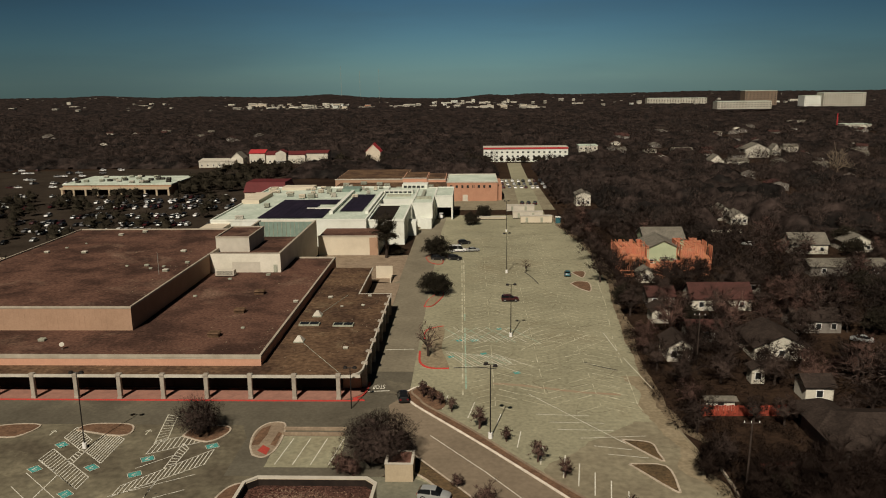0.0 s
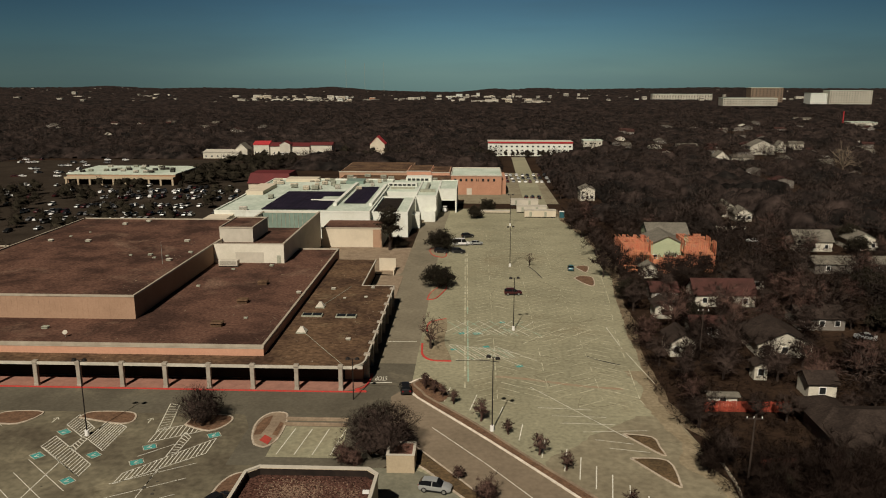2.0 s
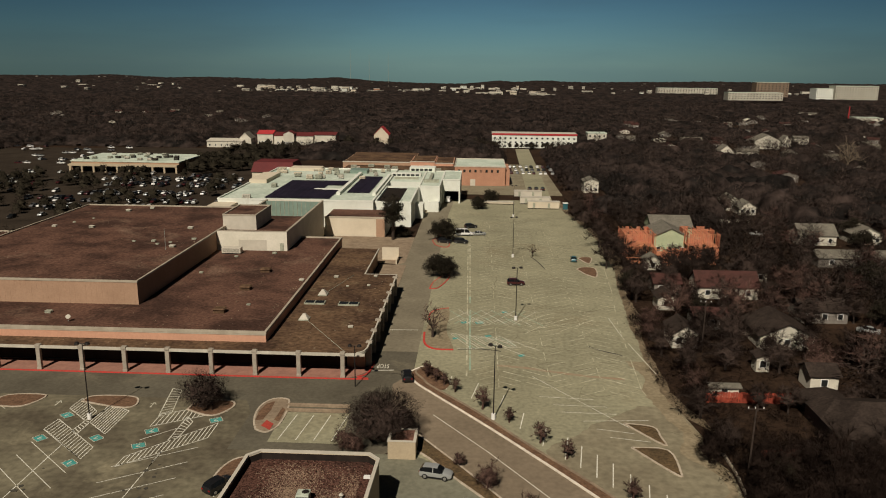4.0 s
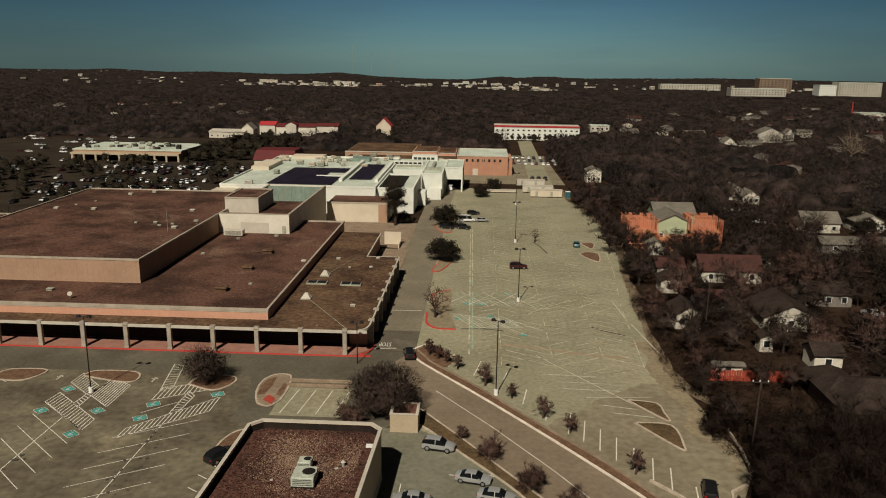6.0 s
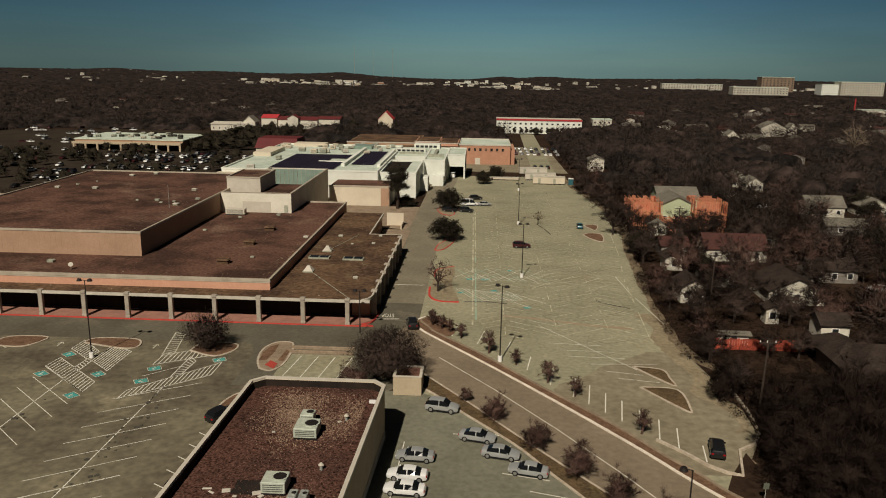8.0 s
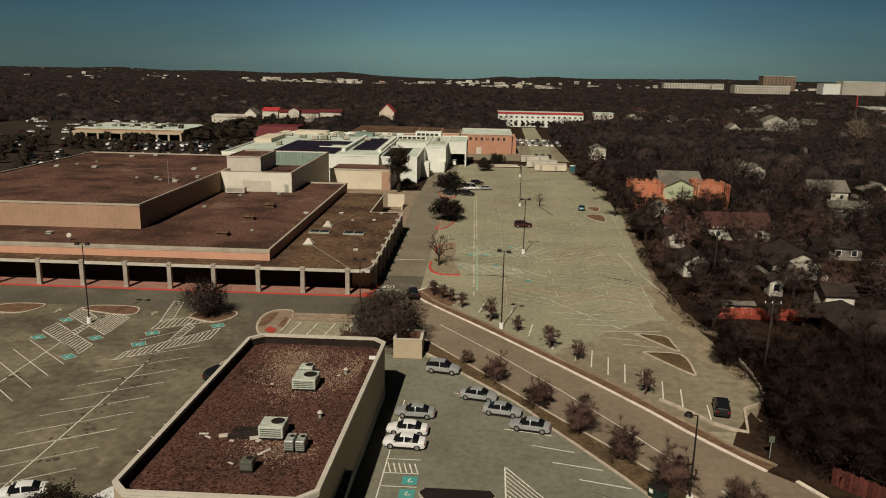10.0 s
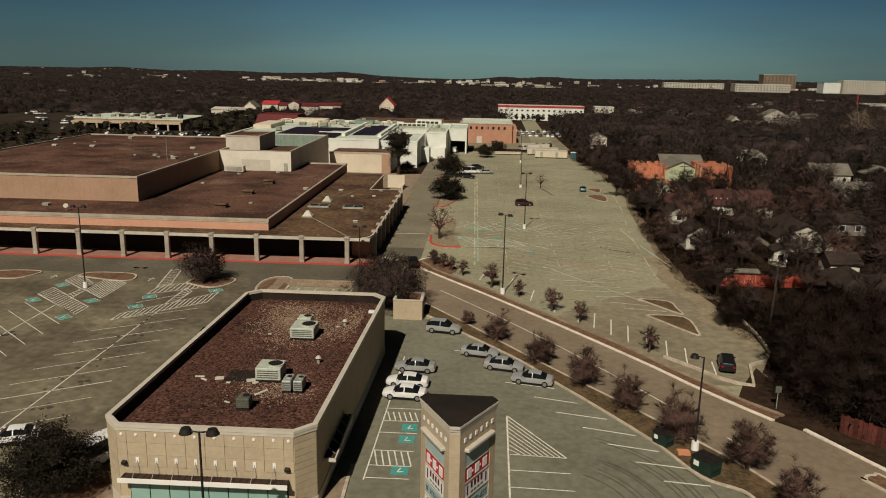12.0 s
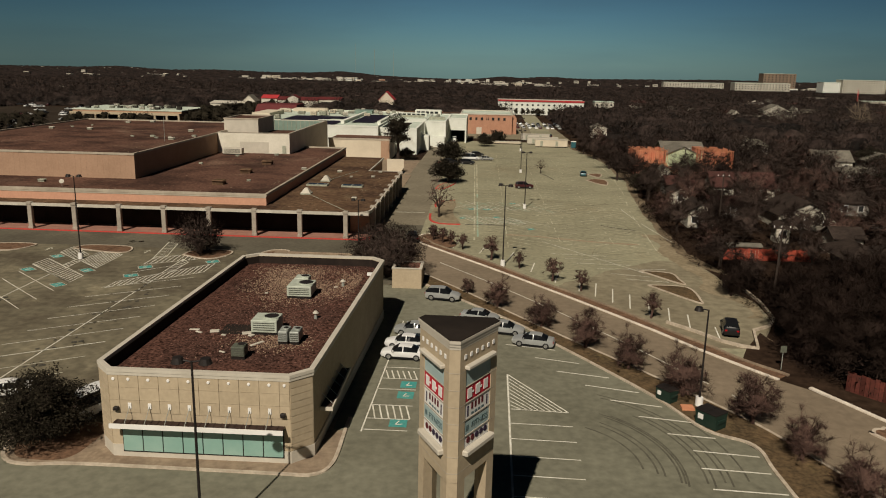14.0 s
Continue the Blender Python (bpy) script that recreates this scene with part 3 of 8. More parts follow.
island("island_red_c", [(-11.8, 186.0), (-11, 193), (-8, 200), (-7.4, 196), (-9.7, 187.0)], M_DUST, M_KERB_RED, "island with a red painted kerb under an oak", 0.18, 0.24)
island("island_red_d", [(-14.6, 243.0), (-13, 236), (-10.0, 233), (-8.8, 237), (-11, 250)], M_DUST, M_KERB_RED, "island with a red painted kerb under an oak", 0.18, 0.24)
island("island_front", [(-33.6, 107.4), (-34.6, 110.0), (-35.2, 113.6), (-34.9, 116.6), (-33.6, 118.6), (-31.4, 118.6), (-30.6, 116.4), (-30.3, 112.0), (-30.6, 108.4), (-31.8, 106.6)], M_CONC, M_KERB, "rounded island with a paved walk at the end of a stall row")
flat("bed_front_strip", M_DIRT, [(-34.5, 110.4), (-33.4, 110.6), (-33.0, 114.2), (-33.2, 117.6), (-34.4, 116.4), (-34.8, 113.6)], 0.15, "narrow mulch strip beside the island's walk", "verge")
flat("bed_front_strip_east", M_DIRT, [(-31.6, 110.6), (-30.7, 110.2), (-30.7, 114.6), (-31.4, 115.2)], 0.15, "narrow mulch strip beside the stalls", "verge")
flat("pavement_stalls", M_LOT, [(-30.8, 103.6), (-19.6, 103.6), (-20.2, 113.8), (-30.8, 113.8)], 0.056, "pale concrete stalls by the road", "parking lot")
flat("kerb_ramp_red", M_RAMP, [(-33.1, 108.6), (-31.4, 107.2), (-31.3, 109.3), (-32.7, 110.5)], 0.165, "red-brown ramp paving at the island's end", "pavement")
boxes("wall_stalls", M_CONC, None, (-30.6, -20.4, 114.0, 114.4, 0, 0.55), (-30.6, -20.4, 115.9, 116.3, 0, 0.55), bevel=0.05)
tagged(bpy.data.objects["wall_stalls"], "low pale concrete walls behind the stalls", "wall", kind="structure")

# store pavement and tree bed
flat("pavement_store", M_CONC, curve_pts([(-37.0, 53.0), (-36.0, 50.8), (-34.0, 50.0), (-29.5, 50.4), (-15.5, 50.3), (-12.4, 50.4), (-11.2, 52.2), (-11.2, 57.4)]) + [(-12.2, 57.6), (-12.2, 89), (-30, 89), (-30, 57), (-36, 57)], 0.14, "pale concrete pavement round the store", "pavement")
kerb("kerb_store", curve_pts([(-37.0, 57.0), (-37.0, 53.0), (-36.0, 50.8), (-34.0, 50.0), (-29.5, 50.4), (-15.5, 50.3), (-12.4, 50.4), (-11.2, 52.2), (-11.2, 57.4), (-11.2, 60)]), M_KERB, "pale kerb round the store pavement", 0.3, 0.155)
flat("bed_store", M_DIRT, curve_pts([(-36.4, 53.2), (-35.4, 51.2), (-33.8, 50.6), (-31.4, 50.9), (-30.6, 53), (-31, 56.6), (-36.2, 56.6)]), 0.15, "red-brown mulch bed beside the store", "verge")

# arcade pavement
bm = bmesh.new()
prism(bm, [(-170, 127.9), (-24.0, 127.9), (-21.4, 129.0), (-19.6, 131.2), (-19.3, 136.5), (-19.9, 136.5), (-20, 133.4), (-170, 133.4)], 0.0, 0.17)
structure("pavement_arcade", bm, M_WALK, "pink paved walk under the arcade", "pavement")
kerb("kerb_arcade", curve_pts([(-170, 127.75), (-80, 127.75), (-24.0, 127.75), (-21.2, 128.8), (-19.4, 131.0), (-19.1, 136.5)]), M_KERB_RED, "bright red painted kerb along the arcade", 0.34, 0.19)

# ---- painted lines ----
W, WF, TL = bmesh.new(), bmesh.new(), bmesh.new()


def line(bm, x0, y0, x1, y1, w=0.13, z=0.062):
    d = Vector((x1 - x0, y1 - y0)).normalized() * w / 2
    bm.faces.new([bm.verts.new((x, y, gz(y) + z)) for x, y in ((x0 - d.y, y0 + d.x), (x0 + d.y, y0 - d.x), (x1 + d.y, y1 - d.x), (x1 - d.y, y1 + d.x))])


def hatch(bm, quad, n, w=0.14, outline=True):
    a, b, c, d = [Vector(p) for p in quad]
    if outline:
        for p, q in ((a, b), (b, c), (c, d), (d, a)):
            line(bm, *p, *q, w)
    for i in range(1, n):
        p, q = a.lerp(d, i / n), b.lerp(c, i / n)
        line(bm, *p, *q, w)


# store lot, east row
for i, (x0, y0, x1, y1) in enumerate([(-1.5, 93.5, 2.0, 92.8), (0.4, 89.4, 2.4, 88.6), (-3.4, 88.6, -0.6, 88.3), (1.0, 82.9, 5.5, 82.0), (2.6, 79.4, 7.9, 78.2), (5.6, 75.8, 10.0, 74.6), (7.5, 72.3, 12.5, 71.1), (9.9, 69.1, 14.8, 67.8), (11.8, 65.9, 16.3, 64.8), (13.8, 62.7, 18.2, 61.9), (15.6, 59.6, 19.4, 59.1), (17.0, 56.8, 22.0, 56.2), (16.9, 54.0, 22.0, 53.6), (16.9, 51.0, 22.2, 50.7), (16.9, 48.2, 22.6, 47.9)]):
    line(W, x0, y0, x1, y1, 0.17)
line(W, 2.55, 71.0, 2.3, 46, 0.16)
for y in (60.3, 57.5, 54.6, 51.7, 48.8):
    line(W, 2.4, y, 7.8, y - 0.2, 0.12)
A, B, C = Vector((2.6, 70.9)), Vector((7.7, 62.8)), Vector((2.6, 63.1))
line(W, *A, *B, 0.14), line(W, *B, *C, 0.14)
for i in range(1, 9):
    line(W, *A.lerp(C, i / 9), *B.lerp(C, i / 9 * 0.9), 0.11)
# store lot, row beside the store
for y in (71.6, 68.8, 66.3, 62.8, 60.1, 58.0):
    line(W, -9.8, y, -6.1, y, 0.13)
line(W, -9.3, 86, -9.9, 57.6, 0.13)
for quad in (((-9.5, 68.8), (-6.2, 68.8), (-6.2, 70.8), (-9.5, 70.8)), ((-9.7, 60.2), (-6.1, 60.2), (-6.1, 62.7), (-9.7, 62.7))):
    a, b, c, d = [Vector(p) for p in quad]
    for i in range(6):
        line(W, *a.lerp(b, (i + 1.0) / 6), *d.lerp(c, (i + 0.1) / 6), 0.13)
for x, y in ((-6.9, 67.5), (-6.95, 65.1), (-7.0, 59.4)):
    box(TL, x - 0.75, x + 0.75, y - 0.75, y + 0.75, 0.05, 0.06)
    line(W, x - 0.2, y - 0.3, x + 0.05, y + 0.4, 0.12, 0.07), line(W, x - 0.15, y - 0.3, x + 0.35, y - 0.2, 0.12, 0.07)
# west lot
for k in range(9):
    y = 73.2 + 4.3 * k
    if k < 7:
        line(W, -50.4, y - 4.0, -40.3, y + 2.3, 0.11)
line(W, -45.4, 40, -45.2, 99.7, 0.14)
for k in range(-8, 4):
    y = 93.6 + 3.85 * k
    line(W, -65.4, y, -55.7, y - 8.4, 0.11)
line(W, -60.5, 55, -60.5, 101.0, 0.14)
for k in range(-9, 10):
    line(WF, -86, 83 + 4.0 * k, -76, 76 + 4.0 * k, 0.11)
for k in range(-9, 2):
    line(WF, -50.4, 69 + 4.3 * k - 4, -40.3, 69 + 4.3 * k + 2.3, 0.11)
line(WF, -81, 45, -81, 115, 0.13)
for k in range(7):
    line(W, -35.0 - 0.16 * k, 89.3 - 3.03 * k, -33.6 - 0.14 * k, 88.4 - 3.03 * k, 0.13)
hatch(W, ((-65.8, 105.3), (-65.4, 108.9), (-55.6, 100.3), (-55.7, 96.8)), 16, 0.14)
hatch(W, ((-65.7, 112.8), (-65.5, 116.6), (-60.7, 111.9), (-61.0, 108.6)), 9, 0.14)
hatch(W, ((-60.0, 108.1), (-59.8, 115.2), (-55.7, 112.4), (-55.8, 104.4)), 9, 0.14)
hatch(W, ((-61.3, 105.3), (-60.0, 103.9), (-60.0, 108.1), (-61.0, 108.6)), 5, 0.15)
hatch(W, ((-50.1, 107.3), (-50.1, 111.7), (-40.3, 116.7), (-39.9, 113.4)), 15, 0.14)
hatch(W, ((-49.9, 95.0), (-49.8, 97.9), (-40.0, 109.2), (-40.0, 104.2)), 17, 0.14)
hatch(W, ((-45.6, 103.0), (-44.4, 103.8), (-44.1, 109.3), (-45.6, 111.1)), 8, 0.15)
hatch(WF, ((-50.2, 110.7), (-52.1, 121.6), (-50.3, 121.0), (-48.6, 112.1)), 1, 0.15)
for k in range(1, 10):
    line(WF, -50.2 - 0.19 * k, 110.7 + 1.09 * k, -48.7 - 0.17 * k, 112.1 + 0.89 * k, 0.13)
line(W, -49.8, 102.9, -45.5, 107.2, 0.13), line(W, -45.2, 95.1, -45.3, 99.6, 0.13)
for x, y, turn in ((-64.8, 110.3, -38), (-64.8, 102.5, -38), (-56.6, 95.6, -38), (-56.5, 103.1, -38), (-49.2, 105.9, 30), (-49.2, 101.2, 30), (-40.7, 110.2, 30)):
    R2 = Matrix.Rotation(radians(turn), 2)
    bmesh.ops.create_cube(TL, size=1, matrix=pose(x, y, 0.055, 0, 0, turn) @ Matrix.Diagonal((1.7, 1.35, 0.012, 1)))
    cs = [Vector((x, y)) + R2 @ Vector(c) for c in ((-0.95, -0.78), (0.95, -0.78), (0.95, 0.78), (-0.95, 0.78))]
    for p, q in zip(cs, cs[1:] + cs[:1]):
        line(WF, *p, *q, 0.08, 0.075)
    line(W, x - 0.25, y - 0.35, x + 0.05, y + 0.5, 0.12, 0.075), line(W, x - 0.2, y - 0.35, x + 0.4, y - 0.25, 0.12, 0.075)
for x, y in ((-68.6, 114.6), (-52.9, 115.0)):
    line(WF, x, y - 1.0, x, y + 0.6, 0.2), line(WF, x - 0.5, y + 0.1, x, y + 0.9, 0.16), line(WF, x + 0.5, y + 0.1, x, y + 0.9, 0.16)
# front stalls
for k in range(4):
    line(W, -29.4 + k * 2.7, 104.4, -28.4 + k * 2.7, 113.0, 0.14, 0.075)
# east lot: stall lines near the avenue and worn rows further in
for x0, y0, x1, y1 in ((7.1, 110.4, 8.0, 116.0), (4.0, 117.6, 5.0, 122.6), (-0.6, 121.0, 0.6, 127.5), (-5.0, 124.5, -4.2, 130.5), (10.2, 105.0, 11.2, 111.0), (13.1, 101.1, 14.2, 107.9), (15.0, 98.9, 16.0, 105.4), (16.9, 96.4, 17.9, 102.8), (18.7, 93.9, 19.8, 100.4), (20.7, 91.6, 21.7, 97.6), (22.6, 89.2, 23.7, 94.9), (24.4, 86.6, 25.5, 92.5), (27.0, 84, 27.6, 88)):
    line(W, x0, y0, x1, y1, 0.16)
for x0, y0, x1, y1 in ((10.3, 131.4, 24.1, 111.9), (17.3, 113.7, 27.7, 114.6), (19.0, 111.1, 24.6, 109.9), (20.7, 108.4, 26.6, 107.3), (13, 119.5, 22, 119.2), (14, 116.8, 23, 116.5), (11.0, 122.6, 20, 122)):
    line(W, x0, y0, x1, y1, 0.12)
rnd = random.Random(5)
WN = bmesh.new()
WT = bmesh.new()
for k in range(40):
    u, v = k / 40, (k + rnd.uniform(0.75, 1.02)) / 40
    for off, bm, w in ((-0.35, WN, 0.3), (0.25, WT if k < 18 else WN, 0.34)):
        if rnd.random() < 0.92:
            line(bm, -1.2 + off - 1.4 * u, 130.6 + 110 * u, -1.2 + off - 1.4 * v, 130.6 + 110 * v, w * rnd.uniform(0.7, 1.1))
# herringbone stalls: a spine for each row, slanted lines to both sides
for row, x in enumerate((4.2, 13.4, 22.6)):
    for k in range(60):
        y = 126 + 2.65 * k
        if y > 286 or x + 5 > edge_x(y):
            continue
        for sgn in (-1, 1):
            if rnd.random() < 0.8:
                a, b = rnd.uniform(0.1, 0.9), rnd.uniform(3.2, 4.7)
                slope = (1.0 if row % 2 else -1.0) * 0.62
                line(WN, x + sgn * a, y + slope * a + rnd.uniform(-0.1, 0.1), x + sgn * b, y + slope * b + rnd.uniform(-0.1, 0.1), rnd.uniform(0.12, 0.22))
        if rnd.random() < 0.55:
            line(WN, x, y, x + rnd.uniform(-0.06, 0.06), y + rnd.uniform(1.2, 2.6), rnd.uniform(0.1, 0.18))
for k in range(46):
    y = 124 + 2.9 * k
    if rnd.random() < 0.75:
        line(WN, edge_x(y) - 6.2, y + 2.6, edge_x(y) - 2.6, y + rnd.uniform(0, 0.8), 0.16)
    if rnd.random() < 0.7:
        line(WN, edge_x(y) - 2.5, y, edge_x(y + 2.4) - 2.5, y + 2.4, 0.17)
line(WF, 29.6, 165.8, 30.6, 152.0, 0.16), line(WF, 31.0, 150, 33.2, 134, 0.14)
# accessible stalls, hatched in worn white and teal
for k in range(15):
    x = -5.2 + 0.78 * k
    line(WT if k % 3 == 1 else WF, x, 152.8 - 0.1 * k, min(x + 4.4, 8.2), 144.6 + 0.15 * k, rnd.uniform(0.12, 0.2), 0.06 + 0.0007 * k)
for x0, y0, x1, y1 in ((-5.4, 153.4, 8.8, 148.6), (-3.6, 144.4, 9.0, 146.0), (2.2, 149.0, 9.4, 141.6), (4.4, 152.6, 12.6, 144.4)):
    line(WF, x0, y0, x1, y1, 0.16, 0.075)
for k in range(7):
    x = -6.6 + 2.5 * k
    line(WF if k % 2 else WT, x, 169.6, x + 6.2, 159.4, 0.17, 0.06 + 0.001 * k)
    line(WT if k % 2 else WF, x - 0.6, 159.6, x + 5.4, 169.4, 0.15, 0.068 + 0.001 * k)
for k in range(12):
    x = -4.4 + 1.1 * k
    line(WF, x, 163.4 + rnd.uniform(-0.4, 0.4), x + 2.0, 160.2 + rnd.uniform(-0.4, 0.4), 0.13, 0.078 + 0.001 * k)
for x0, y0, x1, y1 in ((9.2, 164.0, 22.0, 158.0), (9.0, 160.2, 16.0, 167.4), (13.6, 158.0, 20.6, 165.6), (18.0, 156.4, 26.4, 164.8), (10.4, 154.4, 14.0, 159.2), (20.0, 160.6, 29.0, 156.0), (21.4, 153.4, 28.4, 160.2)):
    line(WN, x0, y0, x1, y1, 0.2, 0.066)
structure("marking_teal_faded", WT, M_TEAL_F, "worn teal hatching of the accessible stalls", "road marking")
for x, y, m in ((0.7, 160.7, 1.0), (-2.6, 160.6, 0.8), (8.9, 141.7, 0.8), (2.6, 152.2, 0.8), (-4.2, 150.4, 0.7), (6.4, 168.6, 0.7)):
    bmesh.ops.create_cube(TL, size=1, matrix=pose(x, y, 0.037, 0, 0, 25) @ Matrix.Diagonal((1.7 * m, 1.4 * m, 0.008, 1)))
# filled cracks wandering across the paving
CK = bmesh.new()
for k in range(150):
    x, y, a = rnd.uniform(-9, 30), rnd.uniform(100, 290), rnd.choice((0.0, 0.0, 1.57, 0.4)) + rnd.gauss(0, 0.18)
    pts = [(x, y)]
    for q in range(rnd.randrange(3, 8)):
        a += rnd.gauss(0, 0.3)
        pts.append((pts[-1][0] + 1.6 * math.cos(a), pts[-1][1] + 1.6 * math.sin(a)))
    if all(-10 < p[0] < edge_x(p[1]) - 1 and p[1] > 134 - p[0] * 1.3 for p in pts):
        ribbon(CK, pts, rnd.uniform(0.07, 0.16), 0.034, 0.04 + 0.00005 * k)
structure("marking_cracks", CK, M_CRACK, "dark filled cracks across the worn lot paving", "patch")
structure("marking_worn", WN, M_WORN, "nearly worn away stall lines of the empty lot", "road marking")
# avenue
line(W, -6.6, 114.3, 2.0, 102.7, 0.14, 0.07), line(W, 2.0, 102.7, 10.0, 90.8, 0.14, 0.07), line(W, 10.0, 90.8, 16.4, 80.4, 0.14, 0.07), line(W, 16.4, 80.4, 22.0, 70.6, 0.14, 0.07), line(W, 23.5, 68.2, 25.0, 65.6, 0.12, 0.07)
line(WF, -18.2, 154.6, -12.0, 154.9, 0.3, 0.055), line(W, -19.1, 132.1, -15.0, 132.5, 0.3, 0.055)
structure("marking_white", W, M_PAINT, "white painted stall lines and hatching", "road marking")
structure("marking_faded", WF, M_FADED, "faded worn stall lines", "road marking")
structure("marking_teal", TL, M_TEAL, "teal painted accessible-stall squares", "road marking")
txt = bpy.data.curves.new("stop_text", "FONT")
txt.body, txt.size, txt.align_x, txt.align_y = "STOP", 1.9, "CENTER", "CENTER"
tob = new("marking_stop", txt)
tob.matrix_basis = pose(-17.2, 134.4, 0.056, 0, 0, 183) @ Matrix.Diagonal((0.5, 1.5, 1, 1))
txt.materials.append(M_PAINT)
tagged(tob, "the word STOP painted in white on the road", "road marking", kind="structure")
# dark seams and patches in the east lot and stains
PT = bmesh.new()
for pts, w in ((((-3.5, 144.2), (1, 144.6), (5, 143.6)), 0.45), (((22.6, 147.6), (24.8, 145.6), (28.6, 143.0)), 0.5), (((15.8, 223), (17.5, 216), (18.8, 208)), 0.35)):
    ribbon(PT, curve_pts(list(pts)), w, 0.034, 0.045)
for k in range(70):
    row = -45.4 if k < 46 else -60.5
    y = 62 + 34 * rnd.random() + 0.6 * (k % 5)
    x = row + rnd.gauss(0, 1.1) + 1.2
    m = rnd.uniform(0.1, 0.34)
    sheet(PT, [(x + m * rnd.uniform(0.6, 1.3) * math.cos(a), y + m * rnd.uniform(0.6, 1.5) * math.sin(a)) for a in (0, 0.7, 1.4, 2.1, 2.8, 3.5, 4.2, 4.9, 5.6)], 0.068 + 0.0004 * k)
structure("marking_patches", PT, M_PATCH, "dark asphalt seams and oil stains", "patch")
CR = bmesh.new()
ribbon(CR, curve_pts([(4.0, 136.2), (9, 135.4), (13, 134.2), (17.1, 133.0), (21, 132.0), (27, 131.2)]), 0.9, 0.034, 0.042)
SK = bmesh.new()
for r0, a0, a1 in ((9.0, -10, 62), (9.3, -10, 64), (9.5, -12, 60), (12.2, -6, 70), (12.7, -8, 72), (7.4, -4, 60), (7.9, -6, 62), (10.9, -8, 50), (11.4, -10, 48), (6.4, 0, 66), (14.0, -4, 34)):
    ribbon(SK, [(6.0 + r0 * math.cos(radians(a)), 53.5 + 1.15 * r0 * math.sin(radians(a))) for a in range(a0, a1, 4)], 0.16, 0.036, 0.04)
structure("marking_skid", SK, mat("tyre_marks", (0.08, 0.075, 0.056), 0.9, (0.13, 0.123, 0.09), 0.8), "dark curved tyre marks on the store lot", "patch")
flat("pavement_loading", M_CONC, [(-38.6, 214.4), (-22, 209.5), (-20.5, 212), (-20.6, 247), (-50, 247), (-50, 214.4)], 0.07, "worn tan-brown paved yard behind the annex", "pavement")
structure("marking_seam", CR, mat("washed_soil", (0.31, 0.215, 0.14), 0.95, (0.29, 0.25, 0.17), 0.4), "reddish washed-in soil along a seam of the lot", "patch")

# ---- the mall: front block, arcade, annex, tower ----
def parapet(name, parent, x0, x1, y0, y1, z, h=0.45, t=0.35, material=None):
    """A low wall round a flat roof, with its coping."""
    material = material or M_COPING
    bm = bmesh.new()
    ring_wall(bm, [(x0, y0), (x1, y0), (x1, y1), (x0, y1)], [(x0 + t, y0 + t), (x1 - t, y0 + t), (x1 - t, y1 - t), (x0 + t, y1 - t)], z, z + h)
    return part(name, bm, material, parent)


mall = thing("department_store", -60, 170, 0, "closed salmon and brown department store with gravel roofs and arcade", "building")
boxes("front_block_wall", M_SALMON, mall, (-150, -38.8, 133.2, 214, 0, 6.2))
boxes("front_block_roof", M_ROOF, mall, (-149.6, -39.2, 133.6, 213.6, 6.2, 6.28))
parapet("front_block_coping", mall, -150.1, -38.7, 133.1, 214.1, 6.2, 0.45, 0.45)
boxes("wall_band", M_COPING, mall, (-150, -38.8, 133.14, 133.2, 5.9, 6.2))
boxes("upper_block_wall", M_TAN, mall, (-122, -69.4, 148.5, 233, 6.2, 11.0))
boxes("upper_block_roof", M_ROOF, mall, (-121.6, -69.8, 148.9, 232.6, 11.0, 11.08))
parapet("upper_block_coping", mall, -122.1, -69.3, 148.4, 233.1, 11.0, 0.4, 0.4)
bm = bmesh.new()
for k in range(46):
    x = -121.4 + k * 1.14
    box(bm, x, x + 0.05, 148.485, 148.5, 6.4, 10.9)
part("panel_joint", bm, M_TAN, mall)
ANNEX = [(-38.8, 128.3), (-22.8, 128.3), (-21.2, 128.9), (-20.2, 130.0), (-19.8, 131.6), (-19.8, 182), (-27.6, 182), (-27.6, 209), (-38.8, 209)]
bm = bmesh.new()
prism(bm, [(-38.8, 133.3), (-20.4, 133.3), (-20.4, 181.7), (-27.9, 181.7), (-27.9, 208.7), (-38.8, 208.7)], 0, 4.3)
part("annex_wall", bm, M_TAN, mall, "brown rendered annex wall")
bm = bmesh.new()
prism(bm, ANNEX, 4.3, 4.6)
part("annex_roof", bm, M_ROOF_A, mall, "weathered olive-brown annex roof")
boxes("canopy_roof", M_ROOF_A, mall, (-150, -38.81, 128.3, 133.1, 4.3, 4.58))
bm = bmesh.new()
ribbon(bm, [(-150, 128.2)] + curve_pts([(-60, 128.2), (-23.0, 128.2), (-21.2, 128.8), (-20.1, 129.9), (-19.7, 131.6)]) + [(-19.7, 136)], 0.3, 4.26, 4.76)
part("canopy_fascia", bm, M_FASCIA, mall, "pale concrete fascia of the arcade")
boxes("annex_coping", M_FASCIA, mall, (-19.85, -19.55, 136, 182, 4.3, 4.66), (-27.7, -19.55, 182, 182.25, 4.3, 4.66), (-27.7, -27.4, 182.25, 209, 4.3, 4.66))
pill = None
for k in range(15):
    x = -23.7 - 7.95 * k
    bm = bmesh.new()
    box(bm, x - 0.38, x + 0.38, 127.98, 128.7, 0.17, 4.85, bevel=0.06)
    box(bm, x - 0.46, x + 0.46, 127.88, 128.8, 4.5, 4.95, bevel=0.05)
    box(bm, x - 0.44, x + 0.44, 127.92, 128.78, 0.17, 0.6, bevel=0.04)
    part("pillar", bm, M_PILLAR, mall, "grey concrete arcade pillar")
